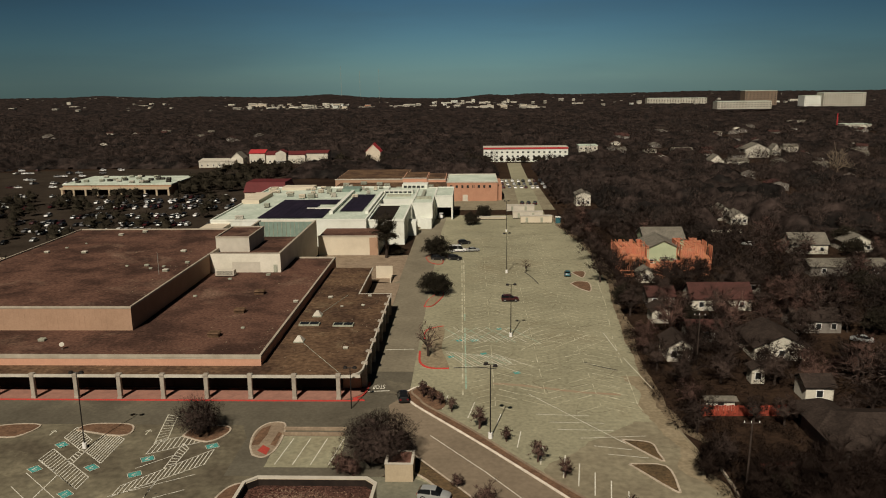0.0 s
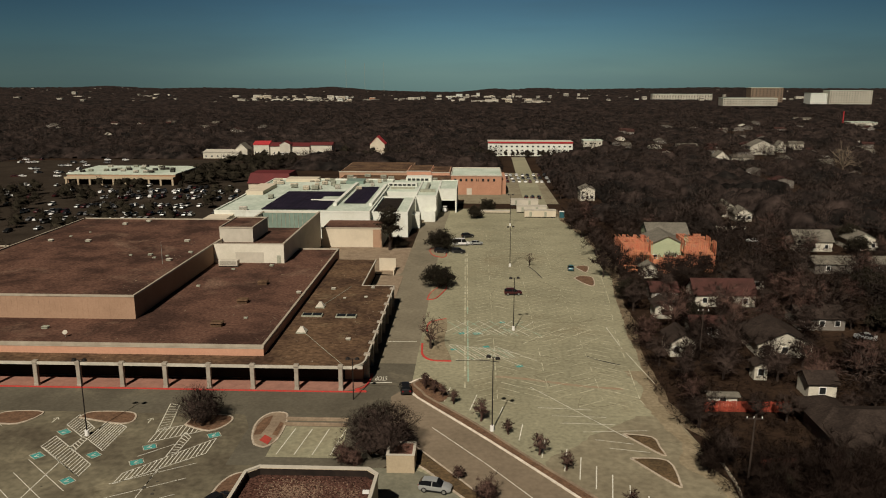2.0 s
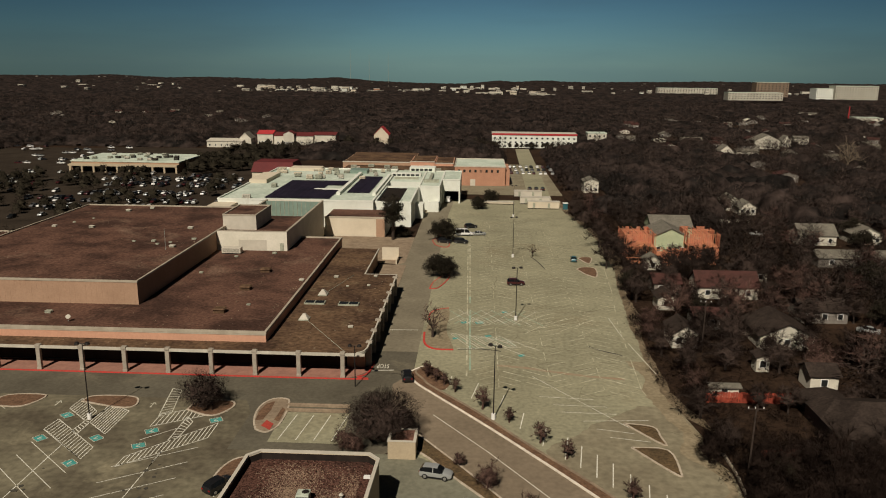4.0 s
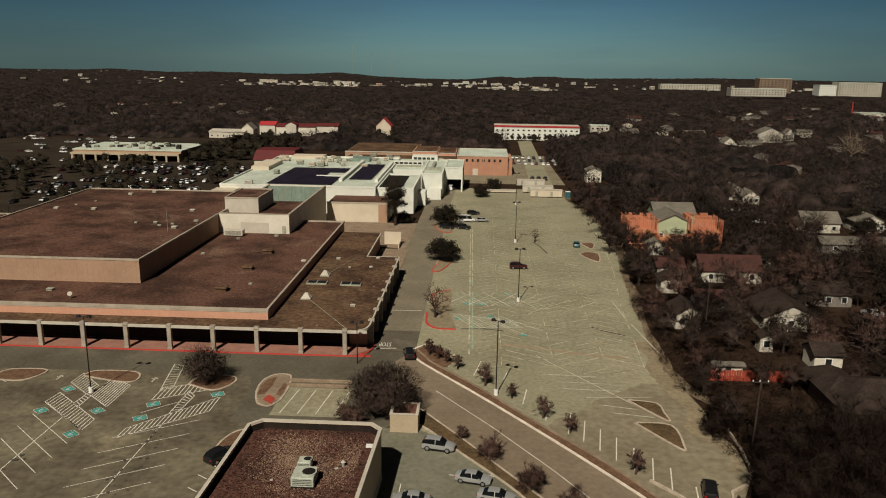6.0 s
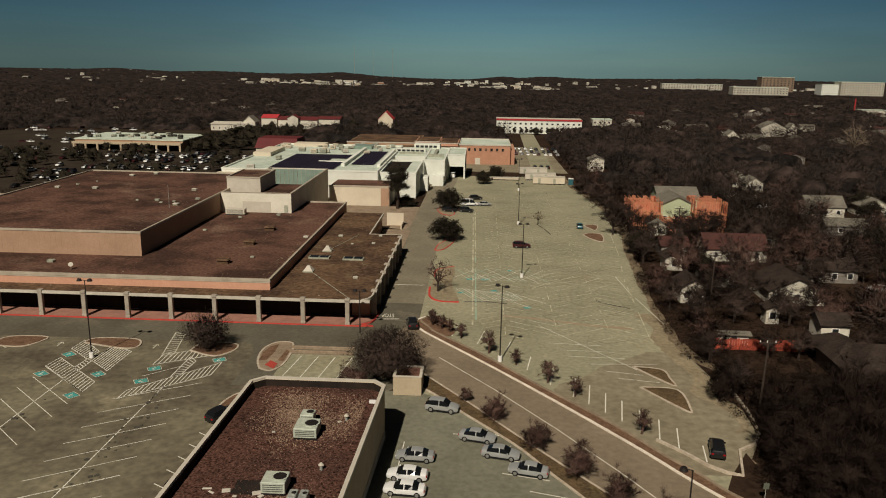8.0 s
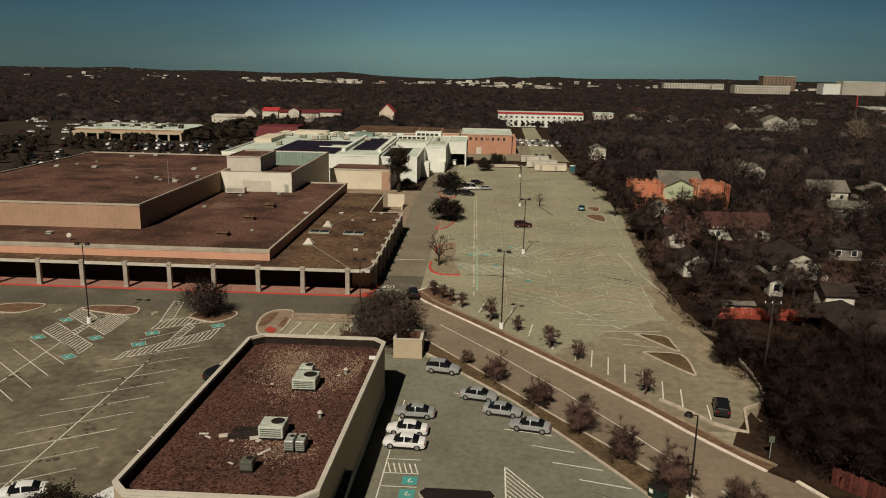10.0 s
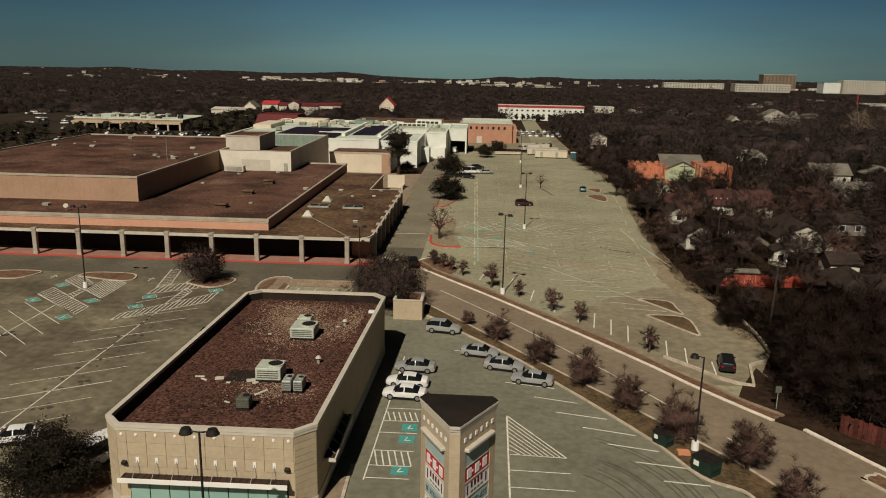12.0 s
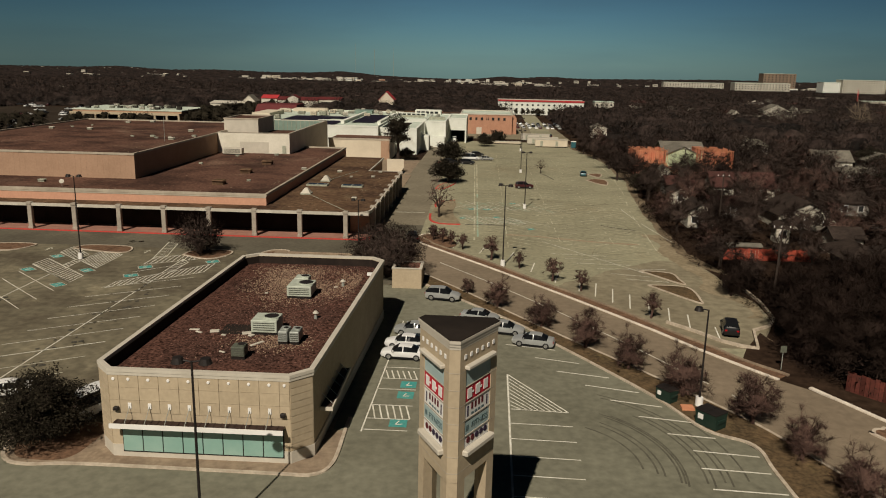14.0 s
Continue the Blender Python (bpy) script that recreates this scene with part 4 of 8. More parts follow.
# Near-black panels over the salmon wall put the arcade's shade into colour.
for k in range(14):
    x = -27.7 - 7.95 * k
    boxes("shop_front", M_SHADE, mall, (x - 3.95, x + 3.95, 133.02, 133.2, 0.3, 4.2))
for k in range(8):
    y = 134.5 + 6.4 * k
    bm = bmesh.new()
    box(bm, -20.4, -19.4, y - 0.35, y + 0.35, 0.05, 4.8, bevel=0.05)
    box(bm, -20.3, -19.2, y - 0.45, y + 0.45, 4.45, 4.95, bevel=0.05)
    part("wall_fin", bm, M_PILLAR, mall)
boxes("service_wall", M_CREAM, mall, (-27.4, -22.6, 215.0, 215.4, 0, 3.6), (-22.9, -22.6, 209.5, 215, 0, 1.2))
boxes("loading_slab", M_CONC, mall, (-27.5, -19.9, 182.3, 209, 0.02, 0.12))
# tower
boxes("tower_wall", M_OFFWHITE, mall, (-69.3, -50.5, 197.2, 197.6, 6.2, 11.5), (-69.3, -68.9, 197.6, 246, 6.2, 11.5), (-50.9, -50.5, 197.6, 246, 0, 11.5), (-69.3, -50.5, 246, 246.4, 0, 11.5), label="off-white rendered tower walls")
boxes("tower_roof", M_ROOF, mall, (-68.9, -50.9, 197.6, 219.2, 10.3, 10.5))
boxes("sunken_deck", M_ROOF, mall, (-68.9, -50.9, 219.2, 246, 6.4, 6.6))
boxes("deck_wall", M_TRIM, mall, (-68.9, -50.9, 218.9, 219.2, 6.4, 10.3))
boxes("tower_coping", M_COPING, mall, (-69.4, -50.4, 197.1, 197.7, 11.5, 11.58), (-51.0, -50.4, 197.7, 246.4, 11.5, 11.58), (-69.4, -68.8, 197.7, 246.4, 11.5, 11.58))
boxes("tower_patch", M_TRIM, mall, (-63.5, -56.0, 197.14, 197.2, 6.4, 9.2))
boxes("tower_door", M_UNIT, mall, (-52.4, -51.4, 197.1, 197.2, 6.3, 8.4))
boxes("penthouse_wall", M_TRIM, mall, (-69.6, -60.4, 203.5, 219, 10.5, 14.4))
boxes("penthouse_roof", M_ROOF, mall, (-69.5, -60.5, 203.6, 218.9, 14.4, 14.45))
boxes("penthouse_coping", M_COPING, mall, (-69.7, -60.3, 203.4, 203.8, 14.4, 14.75), (-69.7, -60.3, 218.7, 219.1, 14.4, 14.75), (-69.7, -69.3, 203.8, 218.7, 14.4, 14.75), (-60.7, -60.3, 203.8, 218.7, 14.4, 14.75))
boxes("tower_screen", M_SCREEN, mall, (-68.8, -51.0, 243.6, 244.0, 6.6, 11.45), (-51.2, -50.92, 226, 243.6, 6.6, 11.3))
bm = bmesh.new()
for k in range(13):
    box(bm, -68.4 + k * 1.4, -68.26 + k * 1.4, 243.48, 243.6, 6.6, 11.45)
part("screen_mullion", bm, M_UNIT, mall)


# ---- roof fittings ----
def roof_vent(x, y, z, s, m=M_FASCIA):
    t = thing("roof_vent", x, y, z, "pale pyramid roof vent on a gravel roof", "roof vent", "roof vents")
    bm = bmesh.new()
    bmesh.ops.create_cone(bm, segments=4, radius1=s * 1.2, radius2=s * 0.35, depth=s * 0.9, cap_ends=True, matrix=pose(x, y, z + s * 0.6, 0, 0, 45))
    part("hood", bm, m, t)
    boxes("base", M_UNIT, t, (x - s * 0.9, x + s * 0.9, y - s * 0.9, y + s * 0.9, z, z + s * 0.2))


def roof_unit(x, y, z, w, d, h, label, m=M_UNIT, fan=True, legs=True):
    t = thing("roof_unit", x, y, z, label, "air conditioner", "roof units")
    lo = z + (0.25 if legs else 0)
    boxes("housing", m, t, (x - w / 2, x + w / 2, y - d / 2, y + d / 2, lo, z + h), bevel=min(0.06, h * 0.1))
    if legs:
        boxes("skid", M_BLACK, t, (x - w / 2, x + w / 2, y - d / 2 + 0.1, y - d / 2 + 0.22, z, lo))
        boxes("skid", M_BLACK, t, (x - w / 2, x + w / 2, y + d / 2 - 0.22, y + d / 2 - 0.1, z, lo))
    bm = bmesh.new()
    for k in range(4):
        zz = lo + (z + h - lo) * (0.2 + 0.18 * k)
        box(bm, x - w * 0.42, x + w * 0.42, y - d / 2 - 0.02, y - d / 2, zz, zz + (h - 0.25) * 0.07)
    part("louvre", bm, M_LOUVRE, t)
    if fan:
        bm = bmesh.new()
        r = min(w, d) * 0.36
        tube(bm, (x + w * 0.2, y, z + h), (x + w * 0.2, y, z + h + 0.12), r, r, 14)
        f = part("fan_ring", bm, m, t)
        bm = bmesh.new()
        tube(bm, (x + w * 0.2, y, z + h + 0.12), (x + w * 0.2, y, z + h + 0.13), r * 0.82, r * 0.82, 14)
        part("fan_grille", bm, M_BLACK, f)
    return t


def roof_hatch(x, y, z, s, m=M_TRIM, name="roof_hatch"):
    t = thing(name, x, y, z, "small weathered metal hood standing on a gravel roof", "roof hood", "roof hoods")
    boxes("kerb_frame", m if m is M_ROOF_A else M_UNIT, t, (x - s, x + s, y - s * 0.8, y + s * 0.8, z, z + s * 0.4))
    bm = bmesh.new()
    prism(bm, [(x - s * 1.15, y - s * 0.95), (x + s * 1.15, y - s * 0.95), (x + s * 1.15, y + s * 0.95), (x - s * 1.15, y + s * 0.95)], z + s * 0.45, z + s * 0.85)
    bmesh.ops.bevel(bm, geom=[e for e in bm.edges], offset=s * 0.2, segments=1, affect="EDGES")
    part("lid", bm, m, t)


for x, y in ((-34.7, 146.8), (-34.3, 164.0)):
    roof_vent(x, y, 4.6, 1.15)
for x, y in ((-34.8, 157.6), (-27.4, 157.2)):
    t = thing("roof_skylight", x, y, 4.6, "dark low skylight frame on the annex roof", "skylight", "skylights")
    boxes("frame", M_UNIT, t, (x - 2.2, x + 2.2, y - 1.0, y + 1.0, 4.6, 4.95))
    boxes("pane", M_PANE, t, (x - 2.0, x - 0.1, y - 0.85, y + 0.85, 4.95, 4.99))
    boxes("pane", M_PANE, t, (x + 0.1, x + 2.0, y - 0.85, y + 0.85, 4.95, 4.99))
for x, y, s in ((-34.0, 178.6, 0.5), (-24.6, 142.6, 0.45), (-24.6, 180.0, 0.4), (-25.2, 172, 0.35), (-30, 171, 0.3), (-40.3, 169.2, 0.5)):
    roof_hatch(x, y, 4.6 if x > -38 else 6.28, s, M_FASCIA)
for x, y in ((-51.3, 145.0), (-50.9, 161.1), (-50.5, 176.2)):
    roof_hatch(x, y, 6.28, 1.1, M_ROOF_A, "roof_hood")
for x, y, s in ((-84.8, 142.1, 0.6), (-65.4, 173.8, 0.4), (-53.1, 201.1 - 7, 0.5), (-62, 190, 0.4), (-47, 150, 0.35)):
    roof_hatch(x, y, 6.28, s, M_UNIT)
roof_unit(-64.2, 193.6, 6.28, 5.0, 2.0, 1.7, "pale boxy unit beside the tower wall", M_TRIM, False)
for x, y, s in ((-115.1, 200.3, 0.8), (-100.0, 229.0, 0.9), (-105.3, 224.2, 0.9), (-77.8, 201.2, 0.9), (-81.2, 185.0, 0.7), (-74.3, 179.6, 0.9), (-72.0, 188.0, 0.7), (-104.6, 200.1, 0.9), (-79, 182, 0.5), (-86, 184.5, 0.5), (-76.5, 184, 0.5), (-110, 212, 0.4), (-112.5, 206, 0.5)):
    roof_hatch(x, y, 11.08, s * 0.7, M_FASCIA if s > 0.75 else M_UNIT)
bm = bmesh.new()
tube(bm, (-78.2, 137.2, 6.28), (-78.2, 137.2, 7.0), 0.05, 0.05)
dish = thing("satellite_dish", -78.2, 137.2, 6.28, "pale satellite dish on the roof edge", "satellite dish")
part("mast", bm, M_STEEL, dish)
bm = bmesh.new()
bmesh.ops.create_cone(bm, segments=16, radius1=0.1, radius2=0.45, depth=0.2, cap_ends=True, matrix=pose(-78.2, 137.2, 7.2, 55, 0, 20))
part("reflector", bm, M_FASCIA, dish)
bm = bmesh.new()
tube(bm, (-74.5, 176, 11.08), (-74.5, 176, 16.5), 0.05, 0.03)
mast = thing("antenna_mast", -74.5, 176, 11.08, "thin metal antenna mast on the upper roof", "antenna")
part("pole", bm, M_STEEL, mast)


cable = thing("roof_cable", -29, 147, 4.6, "thin grey cable lying across the annex roof", "cable")
bm = bmesh.new()
tube(bm, (-34.0, 146.2, 4.66), (-23.6, 129.4, 4.66), 0.05, 0.05, 4, False)
part("conduit", bm, M_UNIT, cable)
bm = bmesh.new()
tube(bm, (-34.0, 165.0, 4.66), (-30.0, 181.0, 4.66), 0.05, 0.05, 4, False)
part("conduit", bm, M_UNIT, cable)


def windows_row(parent, xs, y, z0, z1, w, m=M_PANE, frame=M_FASCIA, depth=0.06):
    for x in xs:
        f = boxes("window", frame, parent, (x - w / 2 - 0.1, x + w / 2 + 0.1, y - depth, y, z0 - 0.1, z1 + 0.1))
        boxes("pane", m, f, (x - w / 2, x + w / 2, y - depth - 0.02, y - depth, z0, z1))


# ---- white shops behind ----
shops = thing("white_mall_wing", -55, 300, gz(300), "long white flat-roofed shop wing with dark solar arrays", "building")
boxes("brown_roof_block", M_CREAM, shops, (-50.4, -30.5, 247.4, 262, -1, 5.6), label="cream block with a brown roof")
boxes("brown_roof", M_ROOF, shops, (-50.2, -30.7, 247.6, 262, 5.6, 5.75))
boxes("brown_roof_coping", M_COPING, shops, (-50.5, -30.4, 247.3, 247.6, 5.6, 6.1), (-30.7, -30.4, 247.6, 262, 5.6, 6.1))
boxes("side_pier", M_TAN, shops, (-33.4, -30.6, 247.1, 247.4, -1, 5.4))
boxes("wall", M_WHITE, shops, (-91, -36.4, 262, 346, -2.5, 8.4))
boxes("roof", M_WHITE_ROOF, shops, (-90.6, -36.8, 262.4, 345.6, 8.4, 8.5))
parapet("parapet", shops, -91.1, -36.3, 261.9, 346.1, 8.4, 0.6, 0.5, M_WHITE)
boxes("east_wall", M_WHITE, shops, (-36.3, -23.4, 265, 300, -2, 7.6))
boxes("east_roof", M_SHADE, shops, (-35.6, -27.6, 265.8, 299, 7.6, 7.7), label="dark recessed roof well")
boxes("east_roof_edge", M_WHITE_ROOF, shops, (-27.6, -24.1, 265.8, 299, 7.6, 7.95))
parapet("east_parapet", shops, -36.3, -23.3, 264.9, 300.1, 7.6, 0.7, 0.6, M_WHITE)
boxes("back_wing", M_WHITE, shops, (-36.3, -23.4, 312, 346, -3, 8.3), (-23.3, -15.2, 301, 346, -3, 8.0))
boxes("back_wing_roof", M_WHITE_ROOF, shops, (-36.0, -23.8, 312.4, 345.6, 8.3, 8.4), (-23.0, -15.5, 301.4, 345.7, 8.0, 8.1))
parapet("back_wing_parapet", shops, -23.4, -15.1, 300.9, 346.1, 8.0, 0.5, 0.4, M_WHITE)
boxes("dock_wall", M_WHITE, shops, (-15.1, -7.6, 319, 346, 3.6, 8.2), (-15.1, -14.5, 319, 346, -3, 3.6), (-8.2, -7.6, 319, 346, -3, 3.6), (-14.5, -8.2, 330, 346, -3, 3.6), label="white walls round the loading dock")
boxes("dock_roof", M_WHITE_ROOF, shops, (-14.8, -7.9, 319.3, 345.7, 8.2, 8.3))
parapet("dock_parapet", shops, -15.0, -7.5, 318.9, 346.1, 8.2, 0.45, 0.35, M_WHITE)
boxes("low_annexe", M_WHITE, shops, (-19.8, -15.4, 296.5, 300.8, -2, 2.6))
boxes("stair_shed", M_WHITE, shops, (-23.6, -20.4, 282, 289, -1, 4.2), bevel=0.1)
boxes("loading_door", M_SHADE, shops, (-14.2, -8.4, 329.8, 330, -1.6, 3.0))
boxes("west_wall", M_CREAM, shops, (-92, -84, 252, 262, -1, 7.6))
# a raised roof lantern with glazing, and a glazed band below it
boxes("clerestory", M_WHITE, shops, (-31, -19.5, 344, 352, 6.0, 9.9))
boxes("lantern", M_WHITE, shops, (-37.2, -24.6, 326, 330, 8.4, 9.7))
for z0, z1, yf, xa, n in ((8.5, 9.5, 344, -30.2, 5), (8.7, 9.5, 326, -36.6, 6)):
    for k in range(n):
        boxes("window", M_PANE, shops, (xa + k * 1.95, xa + 1.5 + k * 1.95, yf - 0.1, yf, z0, z1))
boxes("roof_duct", M_UNIT, shops, (-22.4, -16.2, 312, 313.4, 8.1, 9.3), (-20.6, -19.4, 313.4, 334, 8.1, 9.1), (-35, -25, 318, 319.2, 8.4, 9.3))
boxes("roof_canopy", M_SCREEN, shops, (-56, -48.5, 332, 340, 8.5, 9.9))
boxes("roof_step", M_CREAM, shops, (-91, -84, 300, 322, 8.5, 10.0))
boxes("roof_step", M_CREAM, shops, (-84, -70, 338, 346, 8.5, 9.8))
# raised white ridges on the roof
boxes("roof_ridge", M_WHITE, shops, (-51.5, -50.2, 275, 330, 8.5, 9.6), (-38.4, -37.2, 275, 326, 8.5, 9.6), (-62, -51.5, 286, 287.2, 8.5, 9.0))
for x0, nx, y0, ny, tilt in ((-75.6, 11, 266.0, 11, 0), (-48.6, 4, 280.0, 11, 0)):
    arr = thing("solar_array", x0 + nx, y0 + 20, 8.5, "dark purple-black solar panels on the white roof", "solar panels", "solar arrays")
    pan = None
    for i in range(nx):
        for j in range(ny):
            if nx > 5 and i > 7 and 4 < j < 8:
                continue
            if pan is None:
                bm = bmesh.new()
                box(bm, 0.03, 2.05, 0.03, 3.75, 8.75, 8.82)
                pan = part("solar_panel", bm, M_SOLAR, arr)
                pan.matrix_basis = Matrix.Translation((x0 + i * 2.1, y0 + j * 3.85, 0))
            else:
                share(pan, "solar_panel", arr, Matrix.Translation((x0 + i * 2.1, y0 + j * 3.85, 0)))
rnd = random.Random(11)
for k in range(34):
    x = rnd.uniform(-88, -40)
    y = rnd.choice((rnd.uniform(314, 344), rnd.uniform(264, 344) if x < -78 else rnd.uniform(326, 344)))
    roof_unit(x, y, 8.5, rnd.uniform(1.2, 3.2), rnd.uniform(1.0, 2.2), rnd.uniform(0.9, 1.8), "weathered grey-green rooftop air unit", rnd.choice((M_UNIT, M_FASCIA, M_CREAM)), False, True)
red_b = thing("maroon_roof_shop", -98, 345, gz(345), "cream shop with a steep maroon roof", "building")
boxes("wall", M_CREAM, red_b, (-104, -85, 348, 366, -3, 6.3))
bm = bmesh.new()
prism(bm, [(-104.5, 347.5), (-84.5, 347.5), (-84.5, 366.5), (-104.5, 366.5)], 6.3, 10.6)
for v in bm.verts:
    if v.co.z > 7:
        v.co.x, v.co.y = -94.5 + (v.co.x + 94.5) * 0.9, 357 + (v.co.y - 357) * 0.7
part("roof", bm, M_MAROON, red_b)
brown = thing("brown_roof_store", -35, 410, gz(400), "low salmon store with a brown flat roof", "building")
boxes("wall", M_SALMON, brown, (-70, -10, 372, 408, -4, 2.6), (-36.5, -23.5, 410, 440, -4, 4.4), (-23.5, -13.5, 411, 440, -4, 3.6))
boxes("rear_wall", M_TAN, brown, (-76, -37, 428, 478, -4, 1.6))
boxes("rear_roof", M_ROOF_A, brown, (-75.6, -37.4, 428.4, 477.6, 1.6, 1.7), (-36.1, -23.9, 410.4, 439.6, 4.4, 4.46), (-23.1, -13.9, 411.4, 439.6, 3.6, 3.66))
boxes("rear_coping", M_FASCIA, brown, (-76.2, -36.8, 427.8, 428.3, 1.6, 2.1), (-36.7, -23.4, 409.8, 410.2, 4.4, 4.8), (-23.4, -13.3, 410.8, 411.2, 3.6, 4.0))
boxes("roof", M_ROOF_A, brown, (-69.5, -10.5, 372.5, 407.5, 2.6, 2.7))
boxes("parapet", M_FASCIA, brown, (-70.2, -9.8, 371.8, 372.3, 2.6, 3.2))
for k in range(7):
    roof_unit(-64 + k * 7.5 + rnd.uniform(-2, 2), 390 + rnd.uniform(-12, 14), 2.7, 3, 2.4, 1.6, "pale rooftop air unit", M_UNIT, False)
orange = thing("orange_brick_hall", 2.5, 391, gz(380), "orange-pink brick hall with a row of small dark windows", "building")
boxes("wall", M_ORANGE, orange, (-11.6, 13.0, 374, 406, -3.5, 6.8), (13.0, 15.2, 376, 402, -3.5, 5.2))
boxes("parapet", M_FASCIA, orange, (-11.8, 13.2, 373.8, 374.2, 6.8, 7.3), (12.8, 13.2, 374.2, 406, 6.8, 7.3), (-11.8, -11.4, 374.2, 406, 6.8, 7.3), (-11.8, 13.2, 405.8, 406.2, 6.8, 7.3))
boxes("roof", M_WHITE_ROOF, orange, (-11.4, 12.8, 374.2, 405.8, 6.8, 6.9))
windows_row(orange, [-9.6 + 2.7 * k for k in range(8)], 373.98, 4.2, 5.5, 1.1, M_PANE, M_ORANGE)
boxes("door", M_TRIM, orange, (-4.0, -1.5, 373.9, 374, -2.4, 0.8))
for k in range(4):
    boxes("pilaster", M_ORANGE, orange, (-11.0 + 6.0 * k, -10.6 + 6.0 * k, 373.85, 374, -2.4, 6.7))


# pale litter and blown gravel lying on the roofs
def roof_litter(name, strips, material, label, seed):
    """Small flat scraps: each strip is x0, x1, y0, y1, roof height, count."""
    g = np.random.default_rng(seed)
    vs, fs = [], []
    for x0, x1, y0, y1, z, n in strips:
        for i in range(n):
            x, y, s, a = g.uniform(x0, x1), g.uniform(y0, y1), 0.05 + 0.16 * g.random() ** 3, g.uniform(0, 6.28)
            k = len(vs)
            for j in range(4):
                q = s * g.uniform(0.6, 1.2)
                vs.append((x + q * math.cos(a + j * 1.57), y + q * 0.8 * math.sin(a + j * 1.57), z + 0.002))
            vs.append((x, y, z + s * 0.35))
            fs += [(k + j, k + (j + 1) % 4, k + 4) for j in range(4)]
    me = bpy.data.meshes.new(name)
    me.from_pydata(vs, [], fs)
    me.materials.append(material)
    return tagged(new(name, me), label, "roof litter", kind="stuff")


M_LITTER = mat("weathered_roof_scraps", (0.30, 0.24, 0.17), 0.95, (0.16, 0.12, 0.085), 0.5, island=0.5)
roof_litter("roof_litter", ((-38.4, -28.2, 129, 208, 4.6, 150), (-28, -20.4, 136, 181, 4.6, 110), (-41.5, -39.6, 134, 213, 6.28, 150), (-68.5, -45, 134, 147, 6.28, 60), (-68.5, -45, 150, 196, 6.28, 70), (-76, -70.4, 150, 231, 11.08, 150), (-120, -82, 150, 231, 11.08, 90), (-100, -46, 129, 132.6, 4.58, 70)), M_LITTER, "pale scraps and blown gravel on the flat roofs", 12)

# ---- store with the gravel roof ----
store = thing("retail_store", -21, 71, 0, "beige block-built retail store with a sunken gravel roof and glazed front", "building")
SX0, SX1, SY0, SY1, ST = -29.3, -12.85, 51.8, 88.0, 7.25
CH = 1.4
OUT = [(SX0 + CH, SY0), (SX1 - CH, SY0), (SX1, SY0 + CH), (SX1, SY1 - CH), (SX1 - CH, SY1), (SX0 + CH, SY1), (SX0, SY1 - CH), (SX0, SY0 + CH)]
OUT = [(x + (y - SY0) * (0.025 + 0.005 * (x - SX0) / (SX1 - SX0)), y) for x, y in OUT]


def inset(pts, d):
    c = Vector((sum(p[0] for p in pts) / len(pts), sum(p[1] for p in pts) / len(pts)))
    out = []
    for i in range(len(pts)):
        a, b, e = Vector(pts[i - 1]), Vector(pts[i]), Vector(pts[(i + 1) % len(pts)])
        n1, n2 = Vector((-(b - a).y, (b - a).x)).normalized(), Vector((-(e - b).y, (e - b).x)).normalized()
        k = d / (1 + n1.dot(n2))
        out.append(tuple(b + (n1 + n2) * k))
    return out


bm = bmesh.new()
ring_wall(bm, OUT, inset(OUT, 0.35), 0.0, ST - 0.25)
part("wall", bm, M_BLOCK, store, "beige rendered store wall")
bm = bmesh.new()
prism(bm, inset(OUT, 0.35), 6.0, 6.12)
part("roof", bm, M_ROOF_S, store, "red-brown gravel roof with pale patches")
bm = bmesh.new()
ring_wall(bm, inset(OUT, -0.13), inset(OUT, 0.3), ST - 0.25, ST)
ring_wall(bm, inset(OUT, -0.09), inset(OUT, 0.02), ST - 0.5, ST - 0.26)
part("coping", bm, M_TRIM, store, "pale moulded coping")
bm = bmesh.new()
ring_wall(bm, inset(OUT, 0.352), inset(OUT, 0.37), 6.12, ST - 0.27)
part("roof_upstand", bm, M_MEMBRANE, store, "black membrane lining of the parapet")
bm = bmesh.new()
ring_wall(bm, inset(OUT, -0.06), inset(OUT, 0.02), 0.1, 1.1)
part("plinth", bm, M_TRIM, store)
# wall blocks of the front and the chamfers
FW = SX1 - SX0 - 2 * CH
cols = [SX0 + CH] + [SX0 + CH + FW * (k + 0.5) / 9 for k in range(9)] + [SX1 - CH]
blk = {}


def wall_block(x0, x1, z0, z1):
    key = (round(x1 - x0, 2), round(z1 - z0, 2))
    m = Matrix.Translation((x0, SY0 - 0.05, z0))
    if key not in blk:
        bm = bmesh.new()
        box(bm, 0.015, x1 - x0 - 0.015, 0, 0.05, 0.008, z1 - z0 - 0.008)
        blk[key] = part("wall_panel", bm, M_BLOCK, store)
        blk[key].matrix_basis = m
    else:
        share(blk[key], "wall_panel", store, m)


for a, b in zip(cols, cols[1:]):
    for k in range(3):
        wall_block(a, b, 3.75 + 1.0 * k, 3.75 + 1.0 * (k + 1))
    bm = bmesh.new()
    tube(bm, ((a + b) / 2, SY0 - 0.05, 6.42), ((a + b) / 2, SY0 - 0.11, 6.42), 0.13, 0.1, 10)
    part("medallion", bm, M_SIGN, store)
